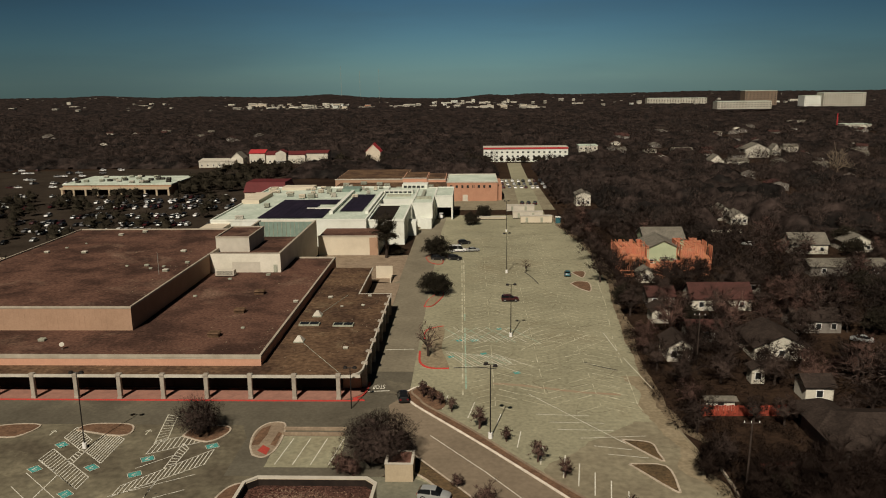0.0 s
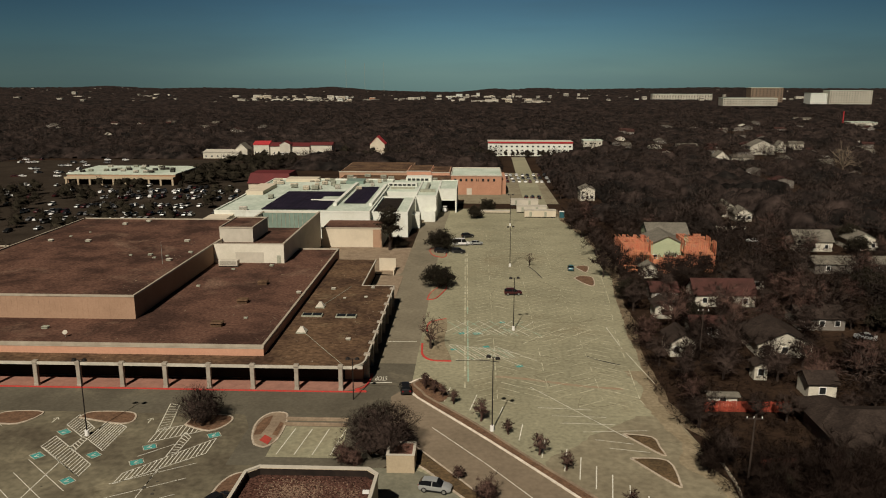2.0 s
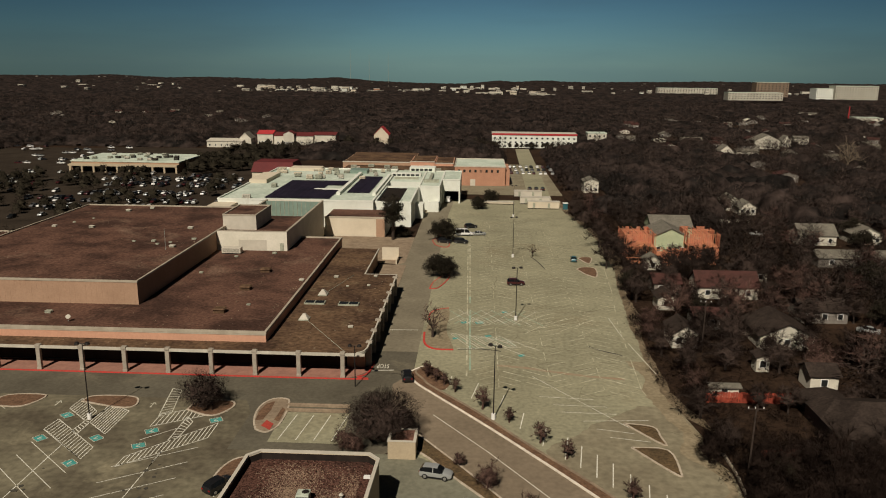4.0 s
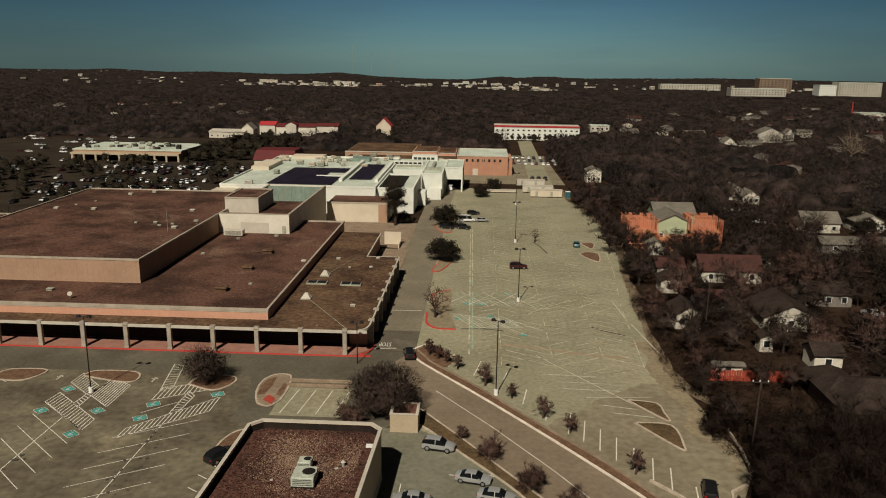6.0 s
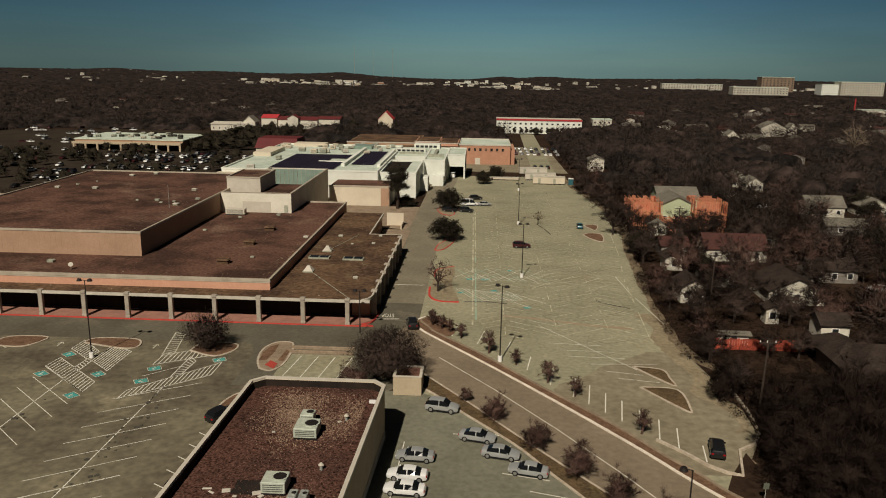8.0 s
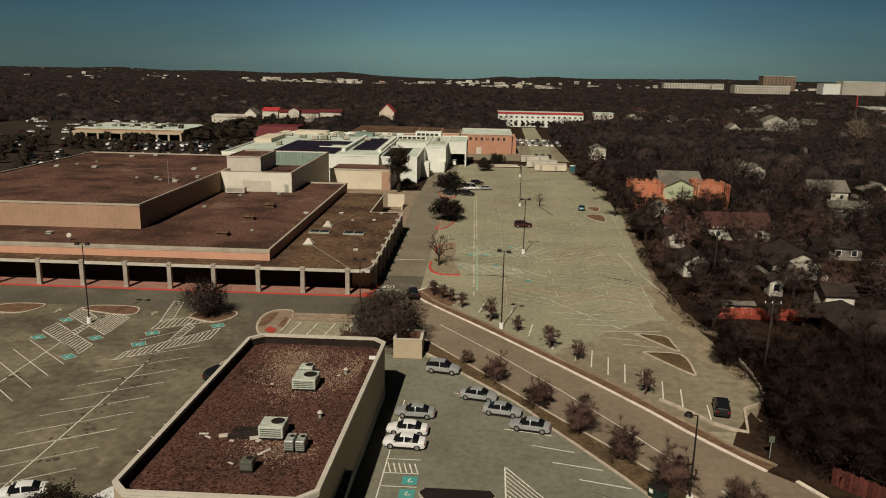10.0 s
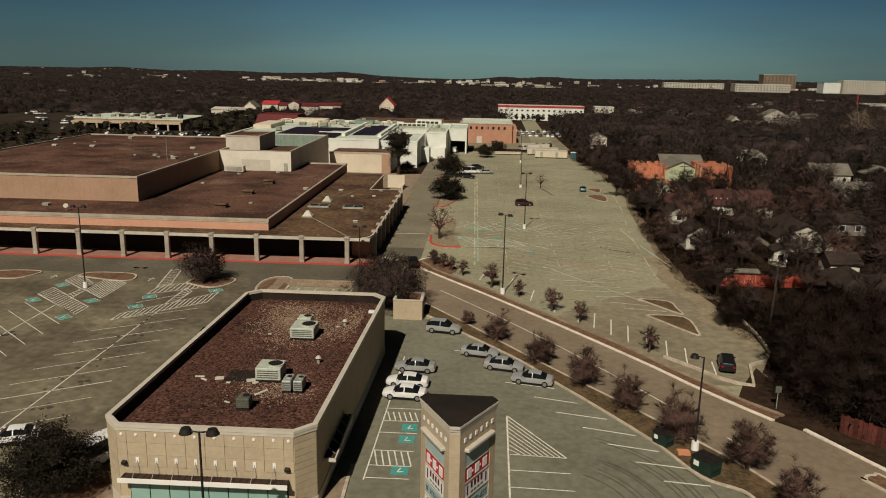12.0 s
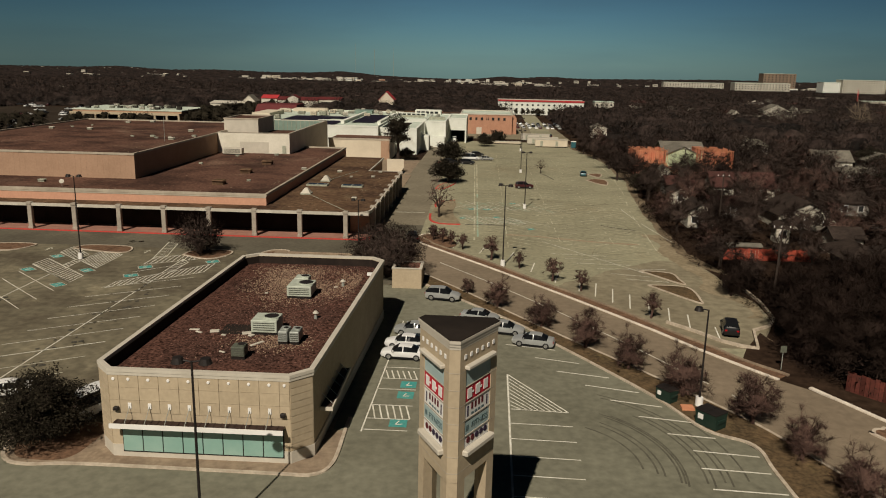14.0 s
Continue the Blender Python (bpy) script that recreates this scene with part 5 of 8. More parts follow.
for cx, s in ((SX1 - CH, 1), (SX0 + CH, -1)):
    for k in range(10):
        bm = bmesh.new()
        p, q = Vector((cx, SY0, 0)), Vector((cx + s * CH, SY0 + CH, 0))
        n = Vector((s * 0.7071, -0.7071, 0)) * 0.05
        u = (q - p).normalized() * 0.03
        zz = 1.1 + 0.56 * k
        vs = [bm.verts.new(v) for v in (p + n + u + Vector((0, 0, zz + 0.03)), q + n - u + Vector((0, 0, zz + 0.03)), q + n - u + Vector((0, 0, zz + 0.53)), p + n + u + Vector((0, 0, zz + 0.53)))]
        f = bm.faces.new(vs)
        r = bmesh.ops.extrude_face_region(bm, geom=[f])
        bmesh.ops.translate(bm, verts=[g for g in r["geom"] if isinstance(g, bmesh.types.BMVert)], vec=-n)
        part("wall_block", bm, M_BLOCK, store)
# shop window
WX0, WX1 = -27.1, -14.75
boxes("window_frame", M_BLACK, store, (WX0, WX1, SY0 - 0.1, SY0 - 0.03, 0.55, 3.0))
for k in range(8):
    x = WX0 + 0.06 + k * (WX1 - WX0 - 0.06) / 8
    boxes("window_pane", M_GLASS, store, (x, x + (WX1 - WX0) / 8 - 0.09, SY0 - 0.13, SY0 - 0.1, 0.65, 2.92))
boxes("awning_top", M_AWNING, store, (WX0 - 0.4, WX1 + 0.1, SY0 - 1.0, SY0 - 0.05, 3.1, 3.16), label="dark ribbed awning")
for k in range(24):
    x = WX0 - 0.3 + k * (WX1 - WX0 + 0.4) / 24
    boxes("awning_rib", M_AWNING, store, (x, x + 0.06, SY0 - 1.0, SY0 - 0.06, 3.163, 3.2))
boxes("awning_fascia", M_SIGN, store, (WX0 - 0.5, WX1 + 0.2, SY0 - 1.12, SY0 - 0.98, 2.92, 3.26), label="pale awning edge")
for a, b in zip(cols[1:9], cols[2:10]):
    x = (a + b) / 2
    bm = bmesh.new()
    tube(bm, (x, SY0 - 0.08, 4.3), (x - 0.1, SY0 - 1.0, 3.25), 0.025, 0.025, 5)
    part("awning_rod", bm, M_STEEL, store)
    boxes("rod_plate", M_SIGN, store, (x - 0.12, x + 0.12, SY0 - 0.1, SY0 - 0.05, 4.1, 4.55))
for x in (SX0 + CH + 0.5, SX1 - CH - 0.5):
    bm = bmesh.new()
    box(bm, x - 0.2, x + 0.2, SY0 - 0.35, SY0 - 0.03, 3.95, 4.25, bevel=0.05)
    part("wall_lamp", bm, M_BLACK, store)
boxes("side_awning_top", M_AWNING, store, (SX1 + 0.02, SX1 + 1.1, 55.4, 63.5, 3.1, 3.16))
boxes("side_awning_fascia", M_TRIM, store, (SX1 + 1.0, SX1 + 1.12, 55.3, 63.6, 2.9, 3.2), (SX1 + 0.02, SX1 + 1.12, 55.22, 55.34, 2.9, 3.2))
for k in range(5):
    bm = bmesh.new()
    y = 56.0 + 1.7 * k
    tube(bm, (SX1 + 0.05, y, 4.1), (SX1 + 0.95, y, 3.2), 0.03, 0.03, 5)
    part("awning_rod", bm, M_STEEL, store)
boxes("side_door", M_SHADE, store, (SX1, SX1 + 0.04, 57, 60, 0.2, 2.5))

def loose_gravel(name, centres, count, material, label, seed, size=(0.05, 0.13)):
    """Small loose stones lying on the store roof, thickest round the units."""
    g = np.random.default_rng(seed)
    vs, fs = [], []
    for i in range(count):
        cx, cy, sx, sy = centres[g.integers(len(centres))]
        x, y = g.normal(cx, sx), g.normal(cy, sy)
        if not (-26.5 < x < -13.6 and 56.5 < y < 87.5):
            continue
        s, a = g.uniform(*size), g.uniform(0, 6.28)
        k = len(vs)
        for j in range(3):
            vs.append((x + s * math.cos(a + j * 2.1), y + s * math.sin(a + j * 2.1), 6.121))
        vs.append((x, y, 6.121 + s * 0.8))
        fs += [(k, k + 1, k + 3), (k + 1, k + 2, k + 3), (k + 2, k, k + 3)]
    me = bpy.data.meshes.new(name)
    me.from_pydata(vs, [], fs)
    me.materials.append(material)
    o = new(name, me)
    return tagged(o, label, "gravel", kind="stuff")


M_PEBBLE = mat("pale_pebbles", (0.22, 0.155, 0.105), 0.95, (0.14, 0.09, 0.065), 1.0, island=0.5)
M_PEBBLE_R = mat("red_brown_pebbles", (0.13, 0.066, 0.05), 0.95, (0.06, 0.034, 0.028), 0.8, island=0.6)
loose_gravel("pale_gravel", [(-20.4, 76.0, 1.3, 2.6), (-17.2, 77.5, 1.2, 2.2), (-20.8, 79.5, 1.1, 1.4), (-18.2, 61.5, 1.8, 1.3), (-21.5, 84.5, 2.5, 1.2), (-22.6, 78.6, 1.8, 2.4), (-21.8, 81.5, 1.6, 1.6), (-14.6, 80.5, 1.0, 2.5)], 6500, M_PEBBLE, "pale loose gravel spread round the roof units", 5)
loose_gravel("red_gravel", [(-20, 72, 5.0, 9.0), (-20, 63, 4.5, 5.0), (-17, 80, 4.0, 5.0)], 6500, M_PEBBLE_R, "red-brown loose gravel over the store roof", 6, (0.05, 0.11))
SCRAPS = ((-25.8, 63.7, 0.9, 0.22, 5), (-25.2, 63.1, 0.7, 0.2, -30), (-23.9, 63.5, 0.8, 0.6, 15), (-22.8, 62.6, 0.4, 0.25, 0), (-20.9, 63.3, 0.9, 0.6, 20), (-20.4, 62.8, 0.5, 0.4, 60), (-21.6, 58.6, 0.6, 0.14, -25), (-19.3, 60.8, 1.4, 0.25, 55), (-22.6, 75.5, 0.35, 0.3, 15), (-15.9, 78.5, 0.4, 0.3, 45))
for i, (x, y, w, d, turn) in enumerate(SCRAPS):
    sc = thing("roof_scrap", x, y, 6.12, "pale torn scrap lying on the gravel roof", "debris", "roof scraps")
    bm = bmesh.new()
    box(bm, -w / 2, w / 2, -d / 2, d / 2, 0.0, 0.1, bevel=0.02)
    o = part("scrap", bm, M_FASCIA, sc)
    o.matrix_basis = pose(x, y, 6.12, 0, 0, turn)
roof_unit(-18.8, 75.2, 6.12, 2.5, 2.6, 1.35, "weathered grey-green air conditioner on the store roof", M_UNIT_L)
roof_unit(-19.4, 78.2, 6.12, 1.5, 1.5, 1.2, "smaller weathered air conditioner on the store roof", M_UNIT_L)
roof_unit(-19.3, 64.0, 6.12, 2.3, 2.2, 1.4, "pale grey-green air conditioner on the store roof", M_UNIT_L)
roof_unit(-17.1, 61.6, 6.12, 0.8, 1.6, 1.2, "narrow grey fan unit on the store roof", M_STEEL)
roof_unit(-16.1, 61.6, 6.12, 0.8, 1.6, 1.2, "narrow grey fan unit on the store roof", M_STEEL)
roof_unit(-19.8, 57.6, 6.12, 1.1, 1.1, 1.1, "dark grey-green condenser on the store roof", M_CONDENSER)
for x, y in ((-15.8, 68.0), (-15.2, 79.0)):
    t = thing("roof_pipe", x, y, 6.12, "short pale vent pipe on the store roof", "vent pipe", "vent pipes")
    bm = bmesh.new()
    tube(bm, (x, y, 6.12), (x, y, 6.7), 0.16, 0.14, 10)
    part("pipe", bm, M_STEEL, t)
    bm = bmesh.new()
    tube(bm, (x, y, 6.68), (x, y, 6.9), 0.3, 0.12, 10)
    part("cap", bm, M_FASCIA, t)
boxes("roof_mat", M_SHADE, store, (-23.4, -20.8, 63.0, 65.5, 6.13, 6.16))
boxes("scupper_box", M_SIGN, store, (-13.3, -12.5, 83.6, 84.1, 6.13, 6.4))

# ---- tenant pylon ----
M_SIGN_GREY = mat("slate_sign_ink", (0.10, 0.15, 0.155), 0.6)
M_SIGN_BROWN = mat("dark_red_sign_ink", (0.10, 0.018, 0.022), 0.6)
PL, PM, PR, PT_Z = Vector((-3.82, 38.3)), Vector((-1.63, 34.2)), Vector((0.78, 38.25)), 16.75
pylon = thing("pylon_sign", -1.4, 37.6, 0, "tall three-sided beige masonry pylon sign with tenant panels", "sign")


def tri(grow, flatm=0.55):
    c = (PL + PM + PR) / 3
    pts = []
    for p, a, b in ((PL, PR, PM), (PM, PL, PR), (PR, PM, PL)):
        q = p + (p - c).normalized() * grow
        pts += [tuple(q + (a - p).normalized() * flatm), tuple(q + (b - p).normalized() * flatm)]
    return pts


bm = bmesh.new()
prism(bm, tri(0.0), 9.1, 10.5)
part("lower_band", bm, M_BLOCK, pylon)
bm = bmesh.new()
prism(bm, tri(0.0), 15.2, PT_Z - 0.5)
part("upper_band", bm, M_BLOCK, pylon)
bm = bmesh.new()
prism(bm, tri(-0.3), 10.5, 15.2)
part("core", bm, M_BLOCK, pylon, "recessed core behind the sign panels")
for p, a, b in ((PL, PR, PM), (PM, PL, PR), (PR, PM, PL)):
    u, v = (a - p).normalized(), (b - p).normalized()
    bm = bmesh.new()
    prism(bm, [tuple(p + u * 0.55), tuple(p + v * 0.55), tuple(p + v * 1.12), tuple(p + u * 0.8 + v * 0.8), tuple(p + u * 1.12)], 10.5, 15.2)
    part("corner_pier", bm, M_BLOCK, pylon)
for p, a, b in ((PL, PR, PM), (PM, PL, PR), (PR, PM, PL)):
    u, v = (a - p).normalized(), (b - p).normalized()
    bm = bmesh.new()
    prism(bm, [tuple(p + u * 0.55), tuple(p + v * 0.55), tuple(p + v * 1.25), tuple(p + u * 0.7 + v * 0.7), tuple(p + u * 1.25)], 0, 9.12)
    part("leg", bm, M_BLOCK, pylon)
bm = bmesh.new()
prism(bm, tri(0.02), PT_Z - 0.5, PT_Z - 0.34)
prism(bm, tri(0.08), PT_Z - 0.34, PT_Z - 0.17)
prism(bm, tri(0.15), PT_Z - 0.17, PT_Z - 0.02)
part("cornice", bm, M_TRIM, pylon, "stepped pale cornice")
bm = bmesh.new()
prism(bm, tri(0.1), PT_Z - 0.02, PT_Z + 0.02)
part("cap", bm, M_SHADE, pylon, "dark flat cap")
for k in range(7):
    bm = bmesh.new()
    ring_wall(bm, tri(0.012), tri(-0.05), 9.6 + k * 0.9, 9.64 + k * 0.9)
    part("masonry_joint", bm, M_COPING, pylon)
for fa, fb in ((PL, PM), (PM, PR)):
    ln = (fb - fa).length
    ux = (fb - fa).normalized()
    basis = Matrix(((ux.x, ux.y, 0, fa.x), (ux.y, -ux.x, 0, fa.y), (0, 0, 1, 0), (0, 0, 0, 1)))
    if Vector((ux.y, -ux.x)).dot((PL + PM + PR) / 3 - fa) > 0:
        basis = Matrix(((ux.x, -ux.y, 0, fa.x), (ux.y, ux.x, 0, fa.y), (0, 0, 1, 0), (0, 0, 0, 1)))

    def face_box(name, m, x0, x1, z0, z1, d0, d1, parent=pylon, label="", bevel=0.0):
        bm = bmesh.new()
        box(bm, x0, x1, d0, d1, z0, z1, bevel=bevel)
        bmesh.ops.transform(bm, matrix=basis, verts=bm.verts[:])
        return part(name, bm, m, parent, label)

    x0, x1 = 1.14, ln - 1.14
    face_box("panel_hood", M_TRIM, x0 - 0.14, x1 + 0.14, 15.08, 15.3, -0.12, 0.26, bevel=0.05)
    face_box("panel_sill", M_TRIM, x0 - 0.16, x1 + 0.16, 10.42, 10.74, -0.12, 0.3, bevel=0.06)
    face_box("sign_panel", M_SIGN_TEAL, x0, x1, 14.08, 15.07, -0.14, -0.04, label="blank grey-teal panel")
    red = face_box("sign_panel", M_SIGN_RED, x0, x1, 13.28, 14.06, -0.14, -0.03, label="red panel with white shapes")
    for k in range(3):
        xx = x0 + 0.16 + k * 0.78
        face_box("sign_shape", M_SIGN, xx + 0.04, xx + 0.46, 13.4, 13.94, -0.03, 0.0, red, bevel=0.01)
        if k < 2:
            face_box("sign_shape", M_SIGN, xx + 0.52, xx + 0.62, 13.62, 13.72, -0.03, 0.0, red)
    wp = face_box("sign_panel", M_SIGN, x0, x1, 12.2, 13.26, -0.14, -0.04, label="white panel with dark bars")
    for k in range(4):
        face_box("sign_shape", M_SIGN_BROWN, x0 + 0.62 + k * 0.33, x0 + 0.78 + k * 0.33, 12.72, 13.06, -0.04, -0.02, wp)
        face_box("sign_shape", M_SIGN_GREY, x0 + 0.62 + k * 0.33, x0 + 0.84 + k * 0.33, 12.44, 12.54, -0.04, -0.02, wp)
    face_box("sign_shape", M_SIGN_DARK, x0 + 0.24, x0 + 0.34, 12.45, 13.0, -0.04, -0.02, wp)
    face_box("sign_shape", M_SIGN_DARK, x1 - 0.33, x1 - 0.24, 12.45, 13.0, -0.04, -0.02, wp)
    fp = face_box("sign_panel", M_SIGN_TEAL, x0, x1, 11.46, 12.18, -0.14, -0.04, label="pale teal fitness panel")
    face_box("sign_shape", M_SIGN_GREY, x0 + 0.15, x0 + 0.4, 11.68, 11.96, -0.04, -0.02, fp)
    tc = bpy.data.curves.new("fitness_text", "FONT")
    tc.body, tc.size, tc.align_x, tc.align_y, tc.extrude = "FITNESS", 0.46, "CENTER", "CENTER", 0.01
    tc.materials.append(M_SIGN_GREY)
    to = new("sign_text", tc)
    to.parent = fp
    sgn = 1 if basis.to_3x3().determinant() > 0 else -1
    to.matrix_basis = basis @ pose(ln / 2 + 0.25, -0.025, 11.82, 90, 0, 0 if sgn < 0 else 180)
    pp = face_box("sign_panel", M_SIGN, x0, x1, 10.76, 11.44, -0.14, -0.04, label="white panel with dark red shapes")
    for k in range(5):
        xx = x0 + 0.3 + k * 0.42
        bm = bmesh.new()
        bmesh.ops.create_cone(bm, segments=12, radius1=0.17, radius2=0.17, depth=0.03, cap_ends=True, matrix=pose(xx + 0.1, -0.025, 11.1, 90))
        bmesh.ops.transform(bm, matrix=basis, verts=bm.verts[:])
        part("sign_shape", bm, M_SIGN_BROWN if k < 2 else M_SIGN_DARK, pp)
    for k in range(6):
        xx = ln / 2 - 1.35 + k * 0.54
        face_box("dentil", M_SIGN, xx - 0.09, xx + 0.09, 15.66, 15.88, 0, 0.04)


# ---- trees ----
def mesh_from(name, verts, faces, material):
    me = bpy.data.meshes.new(name)
    me.from_pydata(verts, [], faces)
    me.materials.append(material)
    me.update()
    return me


def soft_crown(me, centres, up=0.45):
    """Turn the crown's small faces outwards and shade them as one rounded mass."""
    n = len(me.vertices)
    co = np.empty(n * 3, np.float32)
    me.vertices.foreach_get("co", co)
    out = co.reshape(-1, 3) - centres
    out /= np.linalg.norm(out, axis=1)[:, None] + 1e-6
    out[:, 2] += up
    out += np.random.default_rng(n).normal(size=out.shape) * 0.25
    out /= np.linalg.norm(out, axis=1)[:, None] + 1e-6
    me.polygons.foreach_set("use_smooth", np.ones(len(me.polygons), bool))
    me.normals_split_custom_set_from_vertices(out)
    me.update()


def face_out(vs, fs, centre):
    for i, f in enumerate(fs):
        a, b, c = [Vector(vs[k]) for k in f[:3]]
        if (b - a).cross(c - a).dot(a - centre) < 0:
            fs[i] = f[::-1]


def core(vs, fs, r, c, rad, half, count):
    """The close tangle inside a crown, as overlapping broad scraps."""
    for i in range(count):
        d = Vector((r.gauss(0, 1), r.gauss(0, 1), r.gauss(0, 1))).normalized()
        q = r.random() ** 0.4 * (1 + 0.2 * noise.noise(d * 2.3))
        p = c + Vector((d.x * rad * q, d.y * rad * q, d.z * half * q))
        k = len(vs)
        for j in range(3):
            vs.append(tuple(p + Vector((r.gauss(0, 1), r.gauss(0, 1), r.gauss(0, 1))).normalized() * rad * 0.15))
        fs.append((k, k + 1, k + 2))


def dome_kind(seed, height, radius, twigs, stems=26, wood=None, dense=420, thin=(0.012, 0.028)):
    """A wide tree of very fine twigs, close-set in a rounded dome."""
    r = random.Random(seed)
    tb = bmesh.new()
    for i in range(stems):
        a, lift = i * 2.4, (i + 0.5) / stems
        end = Vector((math.cos(a) * radius * 0.85 * math.cos(lift * 1.4), math.sin(a) * radius * 0.85 * math.cos(lift * 1.4), height * (0.28 + 0.6 * math.sin(lift * 1.5))))
        knee = Vector((end.x * 0.3, end.y * 0.3, height * 0.3))
        tube(tb, (end.x * 0.03, end.y * 0.03, -0.1), knee, 0.14, 0.09, 5, False)
        tube(tb, knee, end, 0.09, 0.03, 4, False)
    tm = bpy.data.meshes.new("trunk")
    tb.to_mesh(tm)
    tb.free()
    tm.materials.append(M_BARK)
    vs, fs = [], []
    for i in range(twigs):
        d = Vector((r.gauss(0, 1), r.gauss(0, 1), r.gauss(0, 1))).normalized()
        lump = 1 + 0.3 * noise.noise(d * 2.0 + Vector((seed, 0, 0))) + 0.2 * noise.noise(d * 5 + Vector((0, seed, 0)))
        q = r.random() ** 0.36 * lump
        p = Vector((d.x * radius * q, d.y * radius * q, height * 0.47 + d.z * height * (0.52 if d.z > 0 else 0.34) * q))
        w = (d * 0.8 + Vector((r.gauss(0, 0.5), r.gauss(0, 0.5), r.gauss(0.3, 0.4)))).normalized()
        n = w.cross(Vector((r.gauss(0, 1), r.gauss(0, 1), r.gauss(0, 1)))).normalized() * r.uniform(*thin)
        k = len(vs)
        vs += [tuple(p - n), tuple(p + n), tuple(p + w * r.uniform(0.2, 0.55))]
        fs.append((k, k + 1, k + 2))
    core(vs, fs, r, Vector((0, 0, height * 0.45)), radius * 0.78, height * 0.38, dense)
    c = Vector((0, 0, height * 0.35))
    face_out(vs, fs, c)
    me = mesh_from("crown", vs, fs, wood or M_TWIG)
    soft_crown(me, np.array((0, 0, height * 0.35), np.float32))
    return tm, me


def tree_kind(seed, height, radius, trunk_h, twigs, style="bare", bark=M_BARK, crown=M_TWIG, limbs=8, width=0.07, fray=1.0):
    """Trunk with limbs and a crown of twigs or leaf clumps, as two meshes."""
    r = random.Random(seed)
    tb = bmesh.new()
    base_r = height * 0.022 + 0.05
    fork = Vector((r.uniform(-0.1, 0.1), r.uniform(-0.1, 0.1), trunk_h))
    tube(tb, (0, 0, -0.1), fork, base_r * 1.25, base_r, 7)
    mid_z = trunk_h + (height - trunk_h) * 0.5
    tips = []
    for i in range(limbs):
        a = 6.283 * (i + r.uniform(-0.3, 0.3)) / limbs
        lift = ((i * 0.618 + r.uniform(0, 0.2)) % 1.0)
        reach = radius * 0.82 * math.cos(lift * 1.35) ** 0.7 * r.uniform(0.88, 1.05)
        end = Vector((math.cos(a) * reach, math.sin(a) * reach, trunk_h + (height - trunk_h) * (0.08 + 0.82 * lift)))
        knee = fork.lerp(end, 0.45) + Vector((0, 0, 0.08 * height))
        tube(tb, fork, knee, base_r * 0.55, base_r * 0.36, 5, False)
        tube(tb, knee, end, base_r * 0.36, base_r * 0.14, 4, False)
        for j in range(6):
            t = r.uniform(0.3, 1.05)
            s = (fork.lerp(knee, t * 2) if t < 0.5 else knee.lerp(end, t * 2 - 1))
            d = Vector((r.gauss(0, 1), r.gauss(0, 1), r.gauss(0.35, 0.7))).normalized()
            e = s + d * radius * fray * r.uniform(0.18, 0.36)
            tube(tb, s, e, base_r * 0.17, base_r * 0.06, 3, False)
            tips.append((s, e))
            for k in range(2):
                d2 = (d + Vector((r.gauss(0, 0.8), r.gauss(0, 0.8), r.gauss(0.2, 0.6)))).normalized()
                s2 = s.lerp(e, r.uniform(0.3, 1))
                e2 = s2 + d2 * radius * fray * r.uniform(0.12, 0.24)
                tube(tb, s2, e2, base_r * 0.08, base_r * 0.03, 3, False)
                tips.append((s2, e2))
        tips.append((knee, end))
    bmesh.ops.recalc_face_normals(tb, faces=tb.faces[:])
    tm = bpy.data.meshes.new("trunk")
    tb.to_mesh(tm)
    tb.free()
    tm.materials.append(bark)
    vs, fs = [], []
    for i in range(twigs):
        s, e = tips[r.randrange(len(tips))]
        p = s.lerp(e, r.uniform(0.2, 1.05))
        if style == "bare":
            d = ((e - s).normalized() * 0.6 + Vector((r.gauss(0, 0.6), r.gauss(0, 0.6), r.gauss(0.25, 0.5)))).normalized()
            n = d.cross(Vector((r.gauss(0, 1), r.gauss(0, 1), r.gauss(0, 1)))).normalized() * width * r.uniform(0.5, 1.3)
            ln = radius * fray * r.uniform(0.12, 0.42)
            k = len(vs)
            vs += [tuple(p - n), tuple(p + n), tuple(p + d * ln)]
            fs.append((k, k + 1, k + 2))
        else:
            p = p + Vector((r.gauss(0, 1), r.gauss(0, 1), r.gauss(0, 0.7))) * radius * 0.09
            d = Vector((r.gauss(0, 1), r.gauss(0, 1), r.gauss(0, 1))).normalized() * width * r.uniform(2.0, 4.5)
            n = d.cross(Vector((r.gauss(0, 1), r.gauss(0, 1), r.gauss(0, 1)))).normalized() * d.length * 0.6
            k = len(vs)
            vs += [tuple(p - d), tuple(p + n), tuple(p + d), tuple(p - n)]
            fs.append((k, k + 1, k + 2, k + 3))
    if style == "bare" and twigs > 1500:
        face_out(vs, fs, Vector((0, 0, mid_z * 0.8)))
    me = mesh_from("crown", vs, fs, crown)
    if style == "bare" and twigs > 1500:
        soft_crown(me, np.array((0, 0, mid_z * 0.8), np.float32))
    return tm, me


def plant(kind, x, y, z, s, turn, label, category="tree", group="", sz=None, name="tree"):
    t = thing(name, 0, 0, 0, label, category, group)
    t.matrix_basis = pose(x, y, z, 0, 0, turn) @ Matrix.Diagonal((s, s, sz or s, 1))
    for nm, me in (("trunk", kind[0]), ("crown", kind[1])):
        o = new(nm, me)
        o.parent = t
    return t


K_BARE = [tree_kind(20 + i, 8.0 + i * 0.6, 4.0 + 0.3 * i, 1.9 + 0.2 * i, 4300, limbs=10 + i % 3, width=0.023) for i in range(5)]
K_GREY = [tree_kind(26 + i, 8.4 + i * 0.7, 4.2, 2.0, 3000, bark=M_TWIG_P, crown=M_TWIG_P, limbs=11, width=0.026) for i in range(2)]
